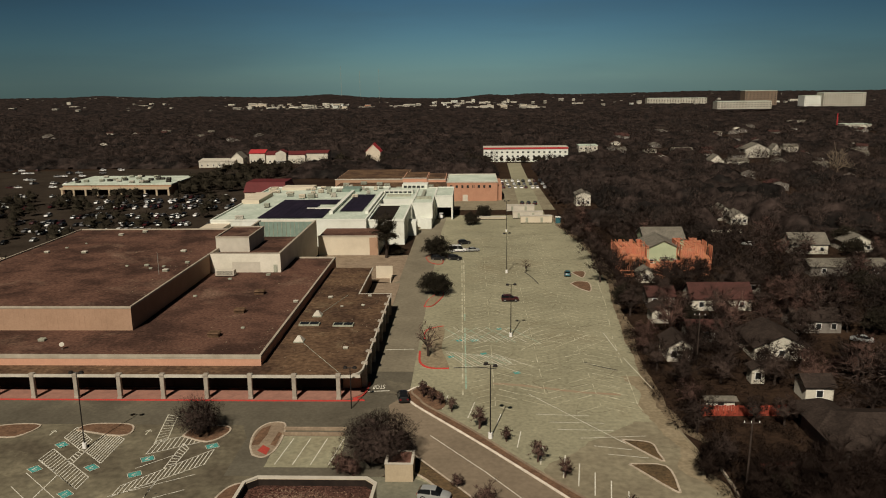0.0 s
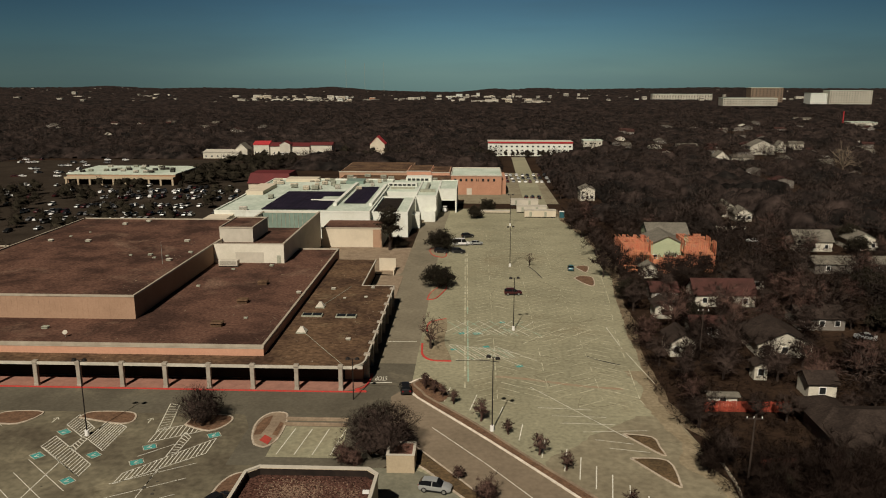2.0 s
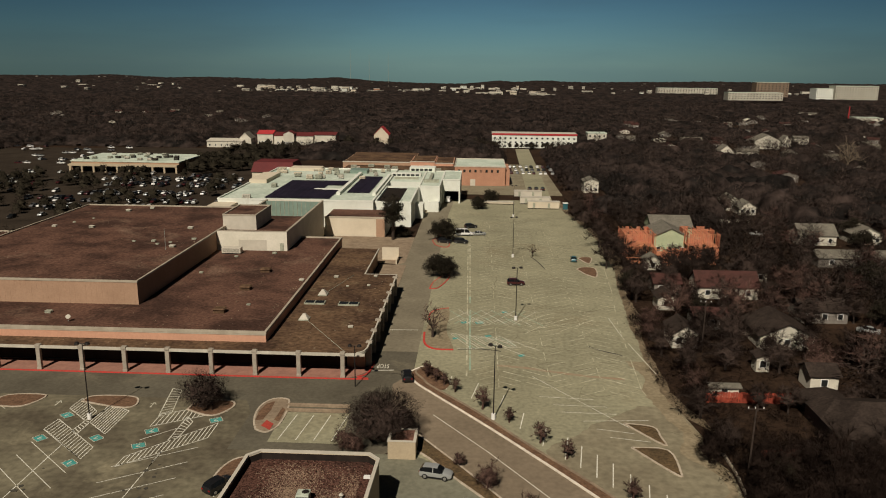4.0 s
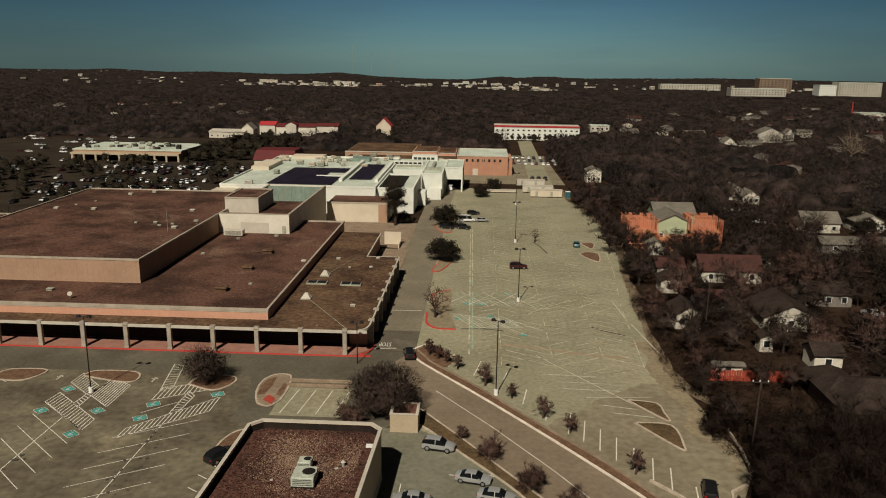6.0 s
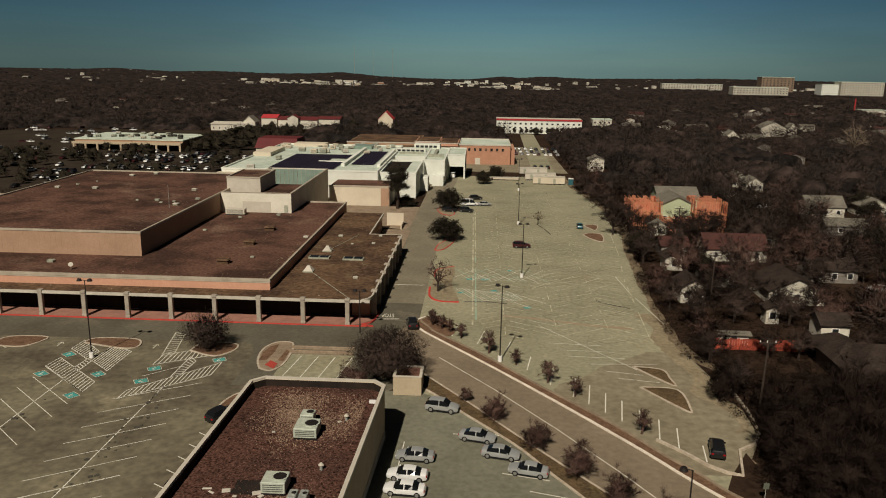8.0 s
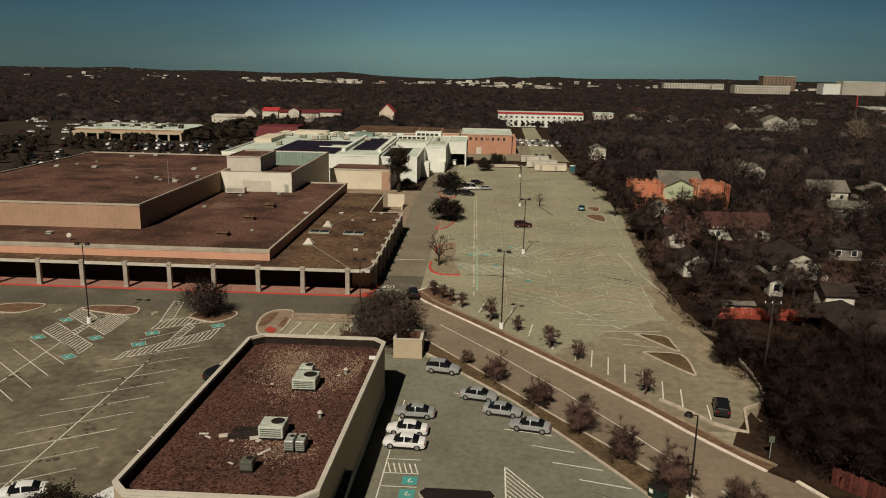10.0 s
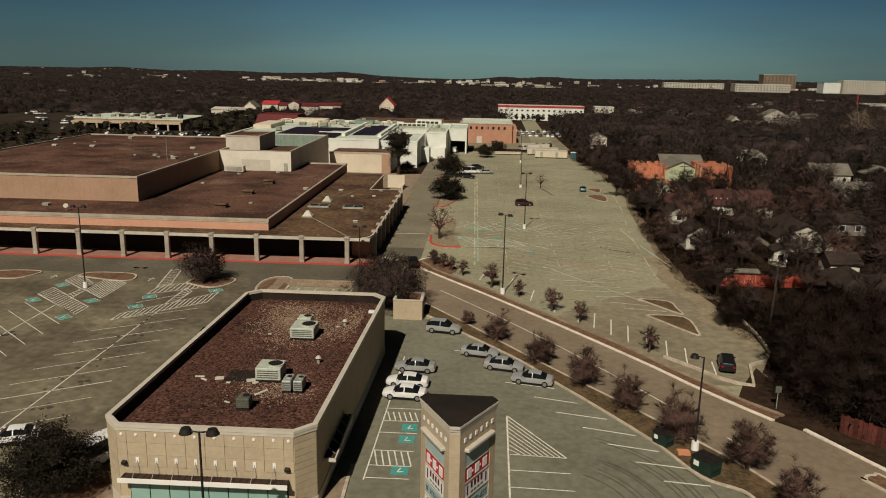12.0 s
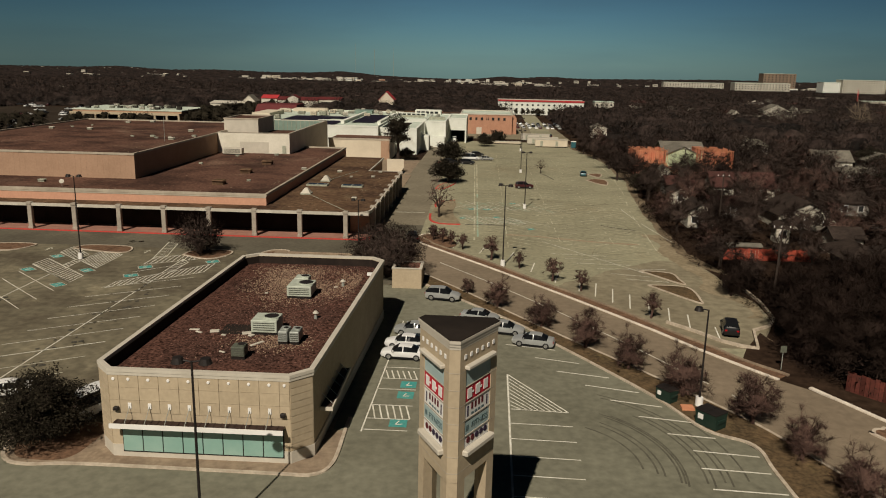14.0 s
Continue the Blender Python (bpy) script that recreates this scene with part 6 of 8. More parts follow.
K_SHRUB = [tree_kind(40 + i, 4.4, 2.3, 0.6, 8200, bark=M_TWIG_P, crown=M_TWIG_P, limbs=17, width=0.0105) for i in range(3)]
K_SMALL = [tree_kind(50 + i, 3.0, 1.2, 0.8, 2600, bark=M_TWIG_P, crown=M_TWIG_P, limbs=12, width=0.013) for i in range(3)]
K_OAK = [tree_kind(60 + i, 6.0, 4.7, 1.3, 8500, "leaf", crown=M_LEAF, limbs=18, width=0.06) for i in range(2)]
K_DOME = dome_kind(70, 8.2, 5.6, 30000)
K_DOME_S = dome_kind(71, 6.4, 3.9, 9000)
K_OAK_NEAR = tree_kind(66, 6.2, 4.6, 1.0, 26000, "leaf", crown=M_LEAF, limbs=26, width=0.03)
K_LEAFLESS = [tree_kind(80 + i, 6.5, 3.4, 1.6, 260, crown=M_TWIG_P, limbs=7, width=0.05) for i in range(2)]
# Bank trees take the shade-darkened brush colour for bark and crown alike.
K_BANK = [tree_kind(100 + i, 8.6 + 0.5 * i, 4.4, 1.0, 9000, bark=M_BRUSH_SHADED, crown=M_BRUSH_SHADED, limbs=17, width=0.015) for i in range(3)]
K_PALE = tree_kind(90, 13, 6.5, 3.0, 300, bark=M_PALEWOOD, crown=M_PALEWOOD, limbs=9, width=0.06)
K_PINE = tree_kind(95, 15.0, 4.6, 5.2, 6500, "leaf", crown=M_LEAF, limbs=20, width=0.06)
rt = random.Random(9)
for i, (x, y, s) in enumerate(((1.9, 92.6, 0.95), (6.9, 85.6, 0.95), (11.2, 79.2, 1.05), (14.8, 73.5, 1.0), (18.7, 67.3, 1.2), (23.4, 62.1, 1.15), (25.2, 56.0, 0.95), (27.0, 50.2, 1.0), (-2.0, 98.3, 0.5))):
    plant(K_SHRUB[i % 3], x, y, 0.12, s * 0.95, rt.uniform(0, 360), "round bare reddish-brown shrub tree on the dry verge", "shrub", "verge shrubs", name="shrub")
for i, (x, y, s) in enumerate(((-6.9, 127.6, 1.0), (-8.6, 129.6, 0.9), (-5.4, 126.0, 0.9), (-3.4, 123.6, 0.95), (1.3, 117.0, 1.35), (5.5, 112.4, 0.9), (9.9, 105.9, 1.25), (13.4, 101.4, 1.05), (20.6, 90.6, 1.15), (-8.9, 131.8, 0.85))):
    plant(K_SMALL[i % 3], x, y, 0.12, s, rt.uniform(0, 360), "small bare sapling in the mulch bed by the kerb", "sapling", "kerb saplings", name="sapling")
plant(K_DOME, -13.6, 105.0, 0.1, 1.0, 20, "large dense dome-shaped bare tree beside the road")
plant(K_SHRUB[1], -18.9, 102.4, 0.1, 0.85, 80, "pale bushy shrub in front of the stalls", "shrub", name="shrub")
plant(K_SHRUB[0], -17.2, 101.2, 0.1, 0.75, 200, "pale bushy shrub in front of the stalls", "shrub", name="shrub")
plant(K_DOME_S, -44.2, 114.4, 0.1, 1.0, 140, "dark bare tree on an island in the front lot")
plant(K_OAK_NEAR, -34.5, 53.6, 0.12, 0.96, 10, "dense dark evergreen oak beside the store", sz=0.86)
plant(K_OAK[1], -9.3, 197.5, 0.1, 1.12, 70, "dense dark evergreen oak on a red-kerbed island", sz=0.92)
plant(K_OAK[0], -11.0, 243.5, gz(243), 1.1, 150, "dense dark evergreen oak on a red-kerbed island")
plant(K_OAK[1], 0.2, 305.5, gz(305), 0.8, 20, "small dark evergreen oak by the lot's end")
plant(K_OAK[0], 5.2, 323.5, gz(323), 0.85, 220, "small dark evergreen oak by the lot's end")
plant(K_LEAFLESS[0], -8.9, 150.6, 0.1, 1.15, 30, "open bare tree on a red-kerbed island")
plant(K_LEAFLESS[1], 16.3, 222.8, gz(222), 0.62, 90, "little bare tree alone in the lot")
plant(K_PINE, -27.4, 243.0, gz(243), 1.05, 0, "tall dark evergreen tree before the white wing")
plant(K_OAK[1], -25.0, 247.0, gz(247), 0.62, 0, "dark bush beside the white wing", "bush", name="bush")
plant(K_PALE, 262 * 0.84, 470, gz(470), 1.5, 0, "pale dead bare tree among the woods")

# lamp posts
def lamp_post(x, y, h, heads, turn, label, base=True, z=0.0):
    t = thing("lamp_post", x, y, z, label, "lamp post", "lot lamp posts")
    bm = bmesh.new()
    tube(bm, (x, y, z), (x, y, z + h), 0.11, 0.07, 8)
    part("pole", bm, M_BLACK, t)
    if base:
        bm = bmesh.new()
        tube(bm, (x, y, z), (x, y, z + 0.95), 0.36, 0.34, 12)
        part("base", bm, M_SIGN, t, "white painted concrete base")
    for k in range(heads):
        a = radians(turn) + math.pi * k
        d = Vector((math.cos(a), math.sin(a), 0))
        bm = bmesh.new()
        tube(bm, Vector((x, y, z + h - 0.05)), Vector((x, y, z + h + 0.05)) + d * 0.6, 0.05, 0.05, 6)
        arm = part("arm", bm, M_BLACK, t)
        bm = bmesh.new()
        c = Vector((x, y, z + h + 0.05)) + d * 0.82
        bmesh.ops.create_cone(bm, segments=12, radius1=0.42, radius2=0.28, depth=0.34, cap_ends=True, matrix=Matrix.Translation(c))
        part("lamp_head", bm, M_BLACK, arm)
    return t


lamp_post(-60.6, 109.3, 12.6, 2, 0, "tall black lamp post with two heads in the front lot")
lamp_post(3.0, 113.6, 12.4, 2, 150, "tall black lamp post with two heads on the kerb bed")
lamp_post(8.75, 163.2, 12.0, 2, 10, "tall black lamp post with two heads in the lot")
lamp_post(10.5, 221.6, 12.0, 2, 20, "tall black lamp post with two heads in the lot", z=gz(221))
lamp_post(13.5, 289.2, 12.0, 2, 20, "tall black lamp post with two heads in the lot", z=gz(289))
lamp_post(19.7, 65.4, 9.2, 1, 175, "black lamp post with one head beside the bins")
lamp_post(-17.1, 40.8, 12.6, 2, 0, "tall black lamp post with two heads before the store")
lamp_post(-20.9, 124.6, 7.6, 2, 0, "short black lamp post at the arcade corner", False)

# enclosure, bins, low signs
enc = thing("bin_enclosure", -10.3, 101.5, 0, "beige masonry bin enclosure with an open top", "enclosure")
EX0, EX1, EY0, EY1 = -12.3, -8.3, 99.7, 103.8
boxes("wall", M_BLOCK, enc, (EX0, EX1, EY0, EY0 + 0.3, 0, 2.75), (EX0, EX1, EY1 - 0.3, EY1, 0, 2.75), (EX0, EX0 + 0.3, EY0 + 0.3, EY1 - 0.3, 0, 2.75), (EX1 - 0.3, EX1, EY0 + 0.3, EY1 - 0.3, 0, 2.75), bevel=0.03)
boxes("coping", M_TRIM, enc, (EX0 - 0.06, EX1 + 0.06, EY0 - 0.06, EY0 + 0.36, 2.75, 2.84), (EX0 - 0.06, EX1 + 0.06, EY1 - 0.36, EY1 + 0.06, 2.75, 2.84), (EX0 - 0.06, EX0 + 0.36, EY0 + 0.36, EY1 - 0.36, 2.75, 2.84), (EX1 - 0.36, EX1 + 0.06, EY0 + 0.36, EY1 - 0.36, 2.75, 2.84))
boxes("floor", M_CONC, enc, (EX0 + 0.3, EX1 - 0.3, EY0 + 0.3, EY1 - 0.3, 0.0, 0.15))
boxes("lining", M_WALK, enc, (EX0 + 0.31, EX1 - 0.31, EY1 - 0.36, EY1 - 0.305, 0.15, 2.7), label="pink stained inner wall")


def bin_(x, y, turn, w, d, h, label):
    t = thing("skip_bin", 0, 0, 0, label, "bin", "skip bins")
    bm = bmesh.new()
    prism(bm, [(-w / 2, -d / 2), (w / 2, -d / 2), (w / 2, d / 2), (-w / 2, d / 2)], 0.12, h)
    for v in bm.verts:
        if v.co.z < 0.5:
            v.co.y *= 0.85
    part("body", bm, M_GREENBIN, t)
    boxes("lid", M_BLACK, t, (-w / 2 - 0.03, -0.02, -d / 2 - 0.05, d / 2 + 0.03, h, h + 0.08))
    boxes("lid", M_BLACK, t, (0.02, w / 2 + 0.03, -d / 2 - 0.05, d / 2 + 0.03, h, h + 0.08))
    boxes("sticker", M_SIGN, t, (-w * 0.36, -w * 0.1, -d / 2 - 0.02, -d / 2, h * 0.5, h * 0.82))
    for sx in (-1, 1):
        boxes("lift_pocket", M_GREENBIN, t, (sx * w / 2, sx * (w / 2 + 0.12), -d * 0.3, d * 0.3, h * 0.5, h * 0.68))
    t.matrix_basis = pose(x, y, 0.05, 0, 0, turn)


bin_(17.0, 66.3, -52, 1.6, 1.25, 1.25, "dark green skip bin with a white sticker by the verge")
bin_(19.6, 61.4, -52, 2.05, 1.6, 1.45, "large dark green skip bin with a white sticker")
pal = thing("wooden_board", 18.4, 64.6, 0.15, "orange-brown wooden board lying beside the bins", "board")
boxes("board", M_LUMBER, pal, (17.9, 19.0, 64.1, 65.0, 0.15, 0.35))


# ---- cars ----
def car_body(kind):
    """Stations along the car: x, half width, floor, belt height, roof height, roof half width."""
    if kind == "sedan":
        return [(-2.3, 0.70, 0.42, 0.70, 0.78, 0.62), (-2.15, 0.82, 0.26, 0.86, 0.98, 0.70), (-1.55, 0.89, 0.22, 0.93, 1.04, 0.74), (-0.95, 0.90, 0.22, 0.95, 1.36, 0.60), (-0.45, 0.90, 0.22, 0.95, 1.44, 0.60), (-0.1, 0.90, 0.22, 0.94, 1.45, 0.61), (0.0, 0.90, 0.22, 0.94, 1.45, 0.61), (0.45, 0.90, 0.22, 0.93, 1.40, 0.60), (1.15, 0.89, 0.22, 0.90, 0.98, 0.72), (1.8, 0.85, 0.24, 0.80, 0.88, 0.66), (2.2, 0.74, 0.3, 0.66, 0.74, 0.58), (2.32, 0.6, 0.4, 0.58, 0.64, 0.5)]
    if kind == "suv":
        return [(-2.25, 0.76, 0.45, 0.8, 1.1, 0.66), (-2.15, 0.88, 0.32, 1.0, 1.3, 0.68), (-1.75, 0.92, 0.28, 1.08, 1.62, 0.66), (-1.0, 0.93, 0.28, 1.08, 1.70, 0.67), (-0.35, 0.93, 0.28, 1.06, 1.72, 0.67), (-0.25, 0.93, 0.28, 1.06, 1.72, 0.67), (0.3, 0.93, 0.28, 1.04, 1.68, 0.66), (1.05, 0.92, 0.28, 1.02, 1.14, 0.76), (1.75, 0.88, 0.3, 0.92, 1.02, 0.72), (2.15, 0.78, 0.36, 0.78, 0.88, 0.64), (2.28, 0.64, 0.46, 0.68, 0.74, 0.54)]
    return [(-2.9, 0.9, 0.45, 1.1, 2.0, 0.82), (-2.7, 0.98, 0.35, 1.2, 2.3, 0.88), (-1.4, 1.0, 0.33, 1.2, 2.38, 0.9), (-0.1, 1.0, 0.33, 1.2, 2.38, 0.9), (0.0, 1.0, 0.33, 1.2, 2.38, 0.9), (1.1, 1.0, 0.33, 1.18, 2.28, 0.88), (1.75, 0.98, 0.33, 1.12, 1.28, 0.84), (2.5, 0.92, 0.38, 0.98, 1.08, 0.78), (2.8, 0.76, 0.48, 0.8, 0.86, 0.62)]


CARS = {}


def car(kind, paint_mat, paint_name, x, y, z, turn, where):
    key = (kind, paint_name)
    m = pose(x, y, z, 0, 0, turn)
    label = f"{paint_name} {'van' if kind == 'van' else kind} {where}"
    if key in CARS:
        c = copy_thing(CARS[key], m)
        c.name = "van" if kind == "van" else "car"
        return tagged(c, label)
    st = car_body(kind)
    t = thing("van" if kind == "van" else "car", 0, 0, 0, label, "van" if kind == "van" else "car", "parked cars")
    body, glass = bmesh.new(), bmesh.new()

    def ring(s):
        x, w, f, b, r, rw = s
        return [(x, -w * 0.9, f), (x, -w, (f + b) / 2), (x, -w * 0.98, b), (x, -rw, r - 0.04), (x, -rw * 0.6, r), (x, rw * 0.6, r), (x, rw, r - 0.04), (x, w * 0.98, b), (x, w, (f + b) / 2), (x, w * 0.9, f)]

    bv, gv = [[body.verts.new(p) for p in ring(s)] for s in st], [[glass.verts.new(p) for p in ring(s)] for s in st]
    for i in range(len(st) - 1):
        tall = [st[k][4] - st[k][3] > 0.25 for k in (i, i + 1)]
        gap = st[i + 1][0] - st[i][0]
        for j in range(10):
            k = (j + 1) % 10
            side_glass = j in (2, 6) and any(tall) and gap > 0.12
            screen = j in (3, 4, 5) and tall[0] != tall[1] or (j in (3, 4, 5) and all(tall) and abs(st[i][4] - st[i + 1][4]) > 0.25)
            if side_glass or screen:
                glass.faces.new((gv[i][j], gv[i][k], gv[i + 1][k], gv[i + 1][j]))
            else:
                body.faces.new((bv[i][j], bv[i][k], bv[i + 1][k], bv[i + 1][j]))
    body.faces.new(bv[0])
    body.faces.new(bv[-1][::-1])
    for b in (body, glass):
        bmesh.ops.delete(b, geom=[v for v in b.verts if not v.link_faces], context="VERTS")
    part("body", body, paint_mat, t, smooth=True)
    part("glazing", glass, M_CARGLASS, t)
    big = 0.34 if kind == "sedan" else 0.38
    for wx in (st[0][0] + 0.85, st[-1][0] - 0.9):
        for sy in (-1, 1):
            w = st[3][1] * sy
            bm = bmesh.new()
            tube(bm, (wx, w * 0.82, big), (wx, w * 1.01, big), big, big, 14)
            tyre = part("wheel", bm, M_TYRE, t)
            bm = bmesh.new()
            tube(bm, (wx, w * 1.0, big), (wx, w * 1.025, big), big * 0.66, big * 0.6, 12)
            part("rim", bm, M_RIM, tyre)
    f, r = st[-2], st[1]
    boxes("grille", M_BLACK, t, (f[0] + 0.02, st[-1][0] + 0.02, -0.42, 0.42, f[2] + 0.08, f[2] + 0.28))
    for sy in (-1, 1):
        boxes("sill", M_TYRE, t, (st[2][0] + 0.3, st[-3][0] - 0.3, sy * st[3][1] * 0.86, sy * st[3][1] * 0.985, st[3][2] - 0.02, st[3][2] + 0.14))
        boxes("headlight", M_LAMP, t, (f[0] - 0.12, f[0] + 0.06, sy * 0.46, sy * 0.70, f[3] - 0.12, f[3] + 0.02))
        boxes("taillight", M_TAIL, t, (r[0] - 0.12, r[0] + 0.02, sy * 0.5, sy * 0.78, r[3] - 0.2, r[3] - 0.02))
        boxes("mirror", paint_mat, t, (st[-4][0] - 0.25, st[-4][0] - 0.1, sy * 0.9, sy * 1.06, 0.95, 1.08))
    t.matrix_basis = m
    CARS[key] = t
    return t


FAR_CARS = {}


def far_car(kind, paint_mat, paint_name, x, y, z, turn, where):
    """A simpler car for the distant lots: body, glazing and wheels."""
    key = (kind, paint_name)
    m = pose(x, y, z, 0, 0, turn)
    label = f"{paint_name} {kind} {where}"
    if key in FAR_CARS:
        return tagged(copy_thing(FAR_CARS[key], m), label)
    src = CARS.get(key) or car(kind, paint_mat, paint_name, x, y, z, turn, where)
    t = thing("car", 0, 0, 0, label, "car", "far parked cars")
    for o in src.children:
        if o.name.split(".")[0] in ("body", "glazing", "wheel"):
            new(o.name.split(".")[0], o.data).parent = t
    t.matrix_basis = m
    FAR_CARS[key] = t
    return t


where = "parked in the store lot"
car("suv", P_SILVER, "silver", -5.1, 95.2, 0.05, -11, where)
car("sedan", P_SILVER, "silver", -0.3, 87.2, 0.05, -13, where)
car("sedan", P_SILVER, "silver", 2.5, 83.2, 0.05, -12, where)
car("sedan", P_SILVER, "silver", 5.6, 79.5, 0.05, 168, where)
car("sedan", P_SILVER, "silver", -7.6, 81.8, 0.05, 177, where)
car("sedan", P_WHITE, "white", -8.1, 77.5, 0.05, 177, where)
car("sedan", P_WHITE, "white", -8.1, 74.4, 0.05, 176, where)
car("suv", P_BLACK, "black", 28.8, 86.4, 0.05, 78, "parked in the lot corner")
car("suv", P_BLACK, "black", -12.2, 128.6, 0.07, 100, "on the road at the corner")
car("suv", P_RED, "dark red", 10.0, 191.4, 0.05, 4, "parked alone in the empty lot")
car("sedan", P_BLUE, "teal", 28.0, 218.4, gz(218) + 0.05, 85, "parked by a small island")
car("van", P_WHITE, "white", -4.4, 252.0, gz(252) + 0.05, 5, "parked in the lot")
car("suv", P_BLACK, "black", -10.5, 239.6, gz(239) + 0.05, -15, "parked under an oak")
car("suv", P_BLACK, "black", -5.2, 239.8, gz(239) + 0.05, -15, "parked in the lot")
car("suv", P_BLACK, "black", -2.4, 265.5, gz(265) + 0.05, 20, "parked in the lot")
car("sedan", P_SILVER, "silver", 0.6, 253.2, gz(253) + 0.05, 10, "parked in the lot")
car("suv", P_BLACK, "black", -33.6, 90.4, 0.05, 60, "parked behind the store")
car("suv", P_RED, "dark red", -32.0, 73.5, 0.05, 60, "parked behind the store")
car("van", P_WHITE, "white", -32.6, 59.6, 0.05, 62, "parked behind the evergreen oak")
car("sedan", P_WHITE, "white", -42.5, 61.5, 0.05, 200, "in the front lot")
car("van", P_WHITE, "white", -12.5, 322.6, gz(322) + 0.05, 85, "at a loading door")
for i in range(3):
    car("suv", P_BLACK, "black", 24.2 + 3.0 * i, 361, gz(361) + 0.05, 90, "parked behind the trailers")
rc = random.Random(3)
for row in range(7):
    y = 268 + row * 19 + (8 if row > 3 else 0)
    for side in (0, 5.2):
        x = -258 + rc.uniform(0, 6)
        while x < -100 - (0 if y > 300 else 25):
            dense = 0.6 if (-178 < x < -118 and 285 < y < 380) else 0.17
            if rc.random() < dense:
                nm, pm = rc.choice(PAINTS)
                far_car(rc.choice(("sedan", "suv")), pm, nm, x + rc.uniform(-0.2, 0.2), y + side, gz(y + side) + 0.04, 90 + rc.choice((0, 180)) + rc.uniform(-3, 3), "parked in the busy far lot")
            x += 2.9
for k in range(24):
    nm, pm = rc.choice(PAINTS)
    far_car(rc.choice(("sedan", "suv")), pm, nm, 18 + (k % 8) * 3.2 + rc.uniform(-0.4, 0.4), 425 + 14 * (k // 8) + rc.uniform(-1, 1), gz(430) - 0.2, 90 + rc.uniform(-6, 6), "parked behind the orange hall")
for k in range(38):
    nm, pm = rc.choice(PAINTS)
    far_car(rc.choice(("sedan", "suv")), pm, nm, rc.uniform(-345, -228), rc.choice((438, 456, 474, 492, 510, 526)) + rc.uniform(-1, 1), gz(470) + 0.1, rc.choice((0, 90)) + rc.uniform(-8, 8), "parked near the shops")
strip_sheet("pavement_lot_far", M_ASPHALT, 236, 402, lambda y: -290, lambda y: -96, 0.03, "busy dark asphalt parking lot beyond the mall", "parking lot", 20)
strip_sheet("pavement_lot_back", M_LOT_C, 345, 470, lambda y: -75, lambda y: 38, 0.025, "dark asphalt behind the shops", "parking lot", 20)
strip_sheet("pavement_shops", M_ASPHALT, 402, 545, lambda y: -360, lambda y: -120, 0.03, "dark asphalt lot round the far shops", "parking lot", 20)
strip_sheet("road_north", M_LOT, 330, 575, lambda y: 22 + (y - 330) * 0.02, lambda y: 32 + (y - 330) * 0.02, 0.05, "pale road running away to the north", "road", 10)

# trailers and sheds at the lot's end
for x0, x1, y0, y1, h, m, lab in ((20.1, 32.8, 308, 311, 3.0, M_CREAM, "long cream site trailer"), (17.6, 30.2, 320, 323, 2.9, M_TRIM, "long beige site trailer"), (15.8, 28.2, 339, 342, 2.8, M_TRIM, "long beige site trailer"), (2.0, 15.0, 318, 320.5, 1.0, M_CREAM, "low pale concrete wall section")):
    z = gz(y0)
    t = thing("site_trailer", (x0 + x1) / 2, y0, z, lab + " standing at the lot's end", "trailer", "site trailers")
    boxes("body", m, t, (x0, x1, y0, y1, z + 0.35, z + h), bevel=0.06)
    boxes("skirt", M_SHADE, t, (x0 + 0.2, x1 - 0.2, y0 + 0.1, y1 - 0.1, z, z + 0.4))
    boxes("roof", M_FASCIA, t, (x0 - 0.1, x1 + 0.1, y0 - 0.1, y1 + 0.1, z + h, z + h + 0.12))
    if h > 2:
        for k in range(2):
            boxes("door", M_UNIT, t, (x0 + 2 + k * 6, x0 + 3 + k * 6, y0 - 0.05, y0, z + 0.5, z + 2.5))
t = thing("portable_toilet", 35.0, 309, gz(309), "small teal portable toilet beside the trailers", "toilet")
boxes("cabin", P_BLUE, t, (34.3, 36.2, 308.2, 310.2, gz(309), gz(309) + 2.4), bevel=0.08)
boxes("roof", M_SIGN, t, (34.2, 36.3, 308.1, 310.3, gz(309) + 2.4, gz(309) + 2.6), bevel=0.06)


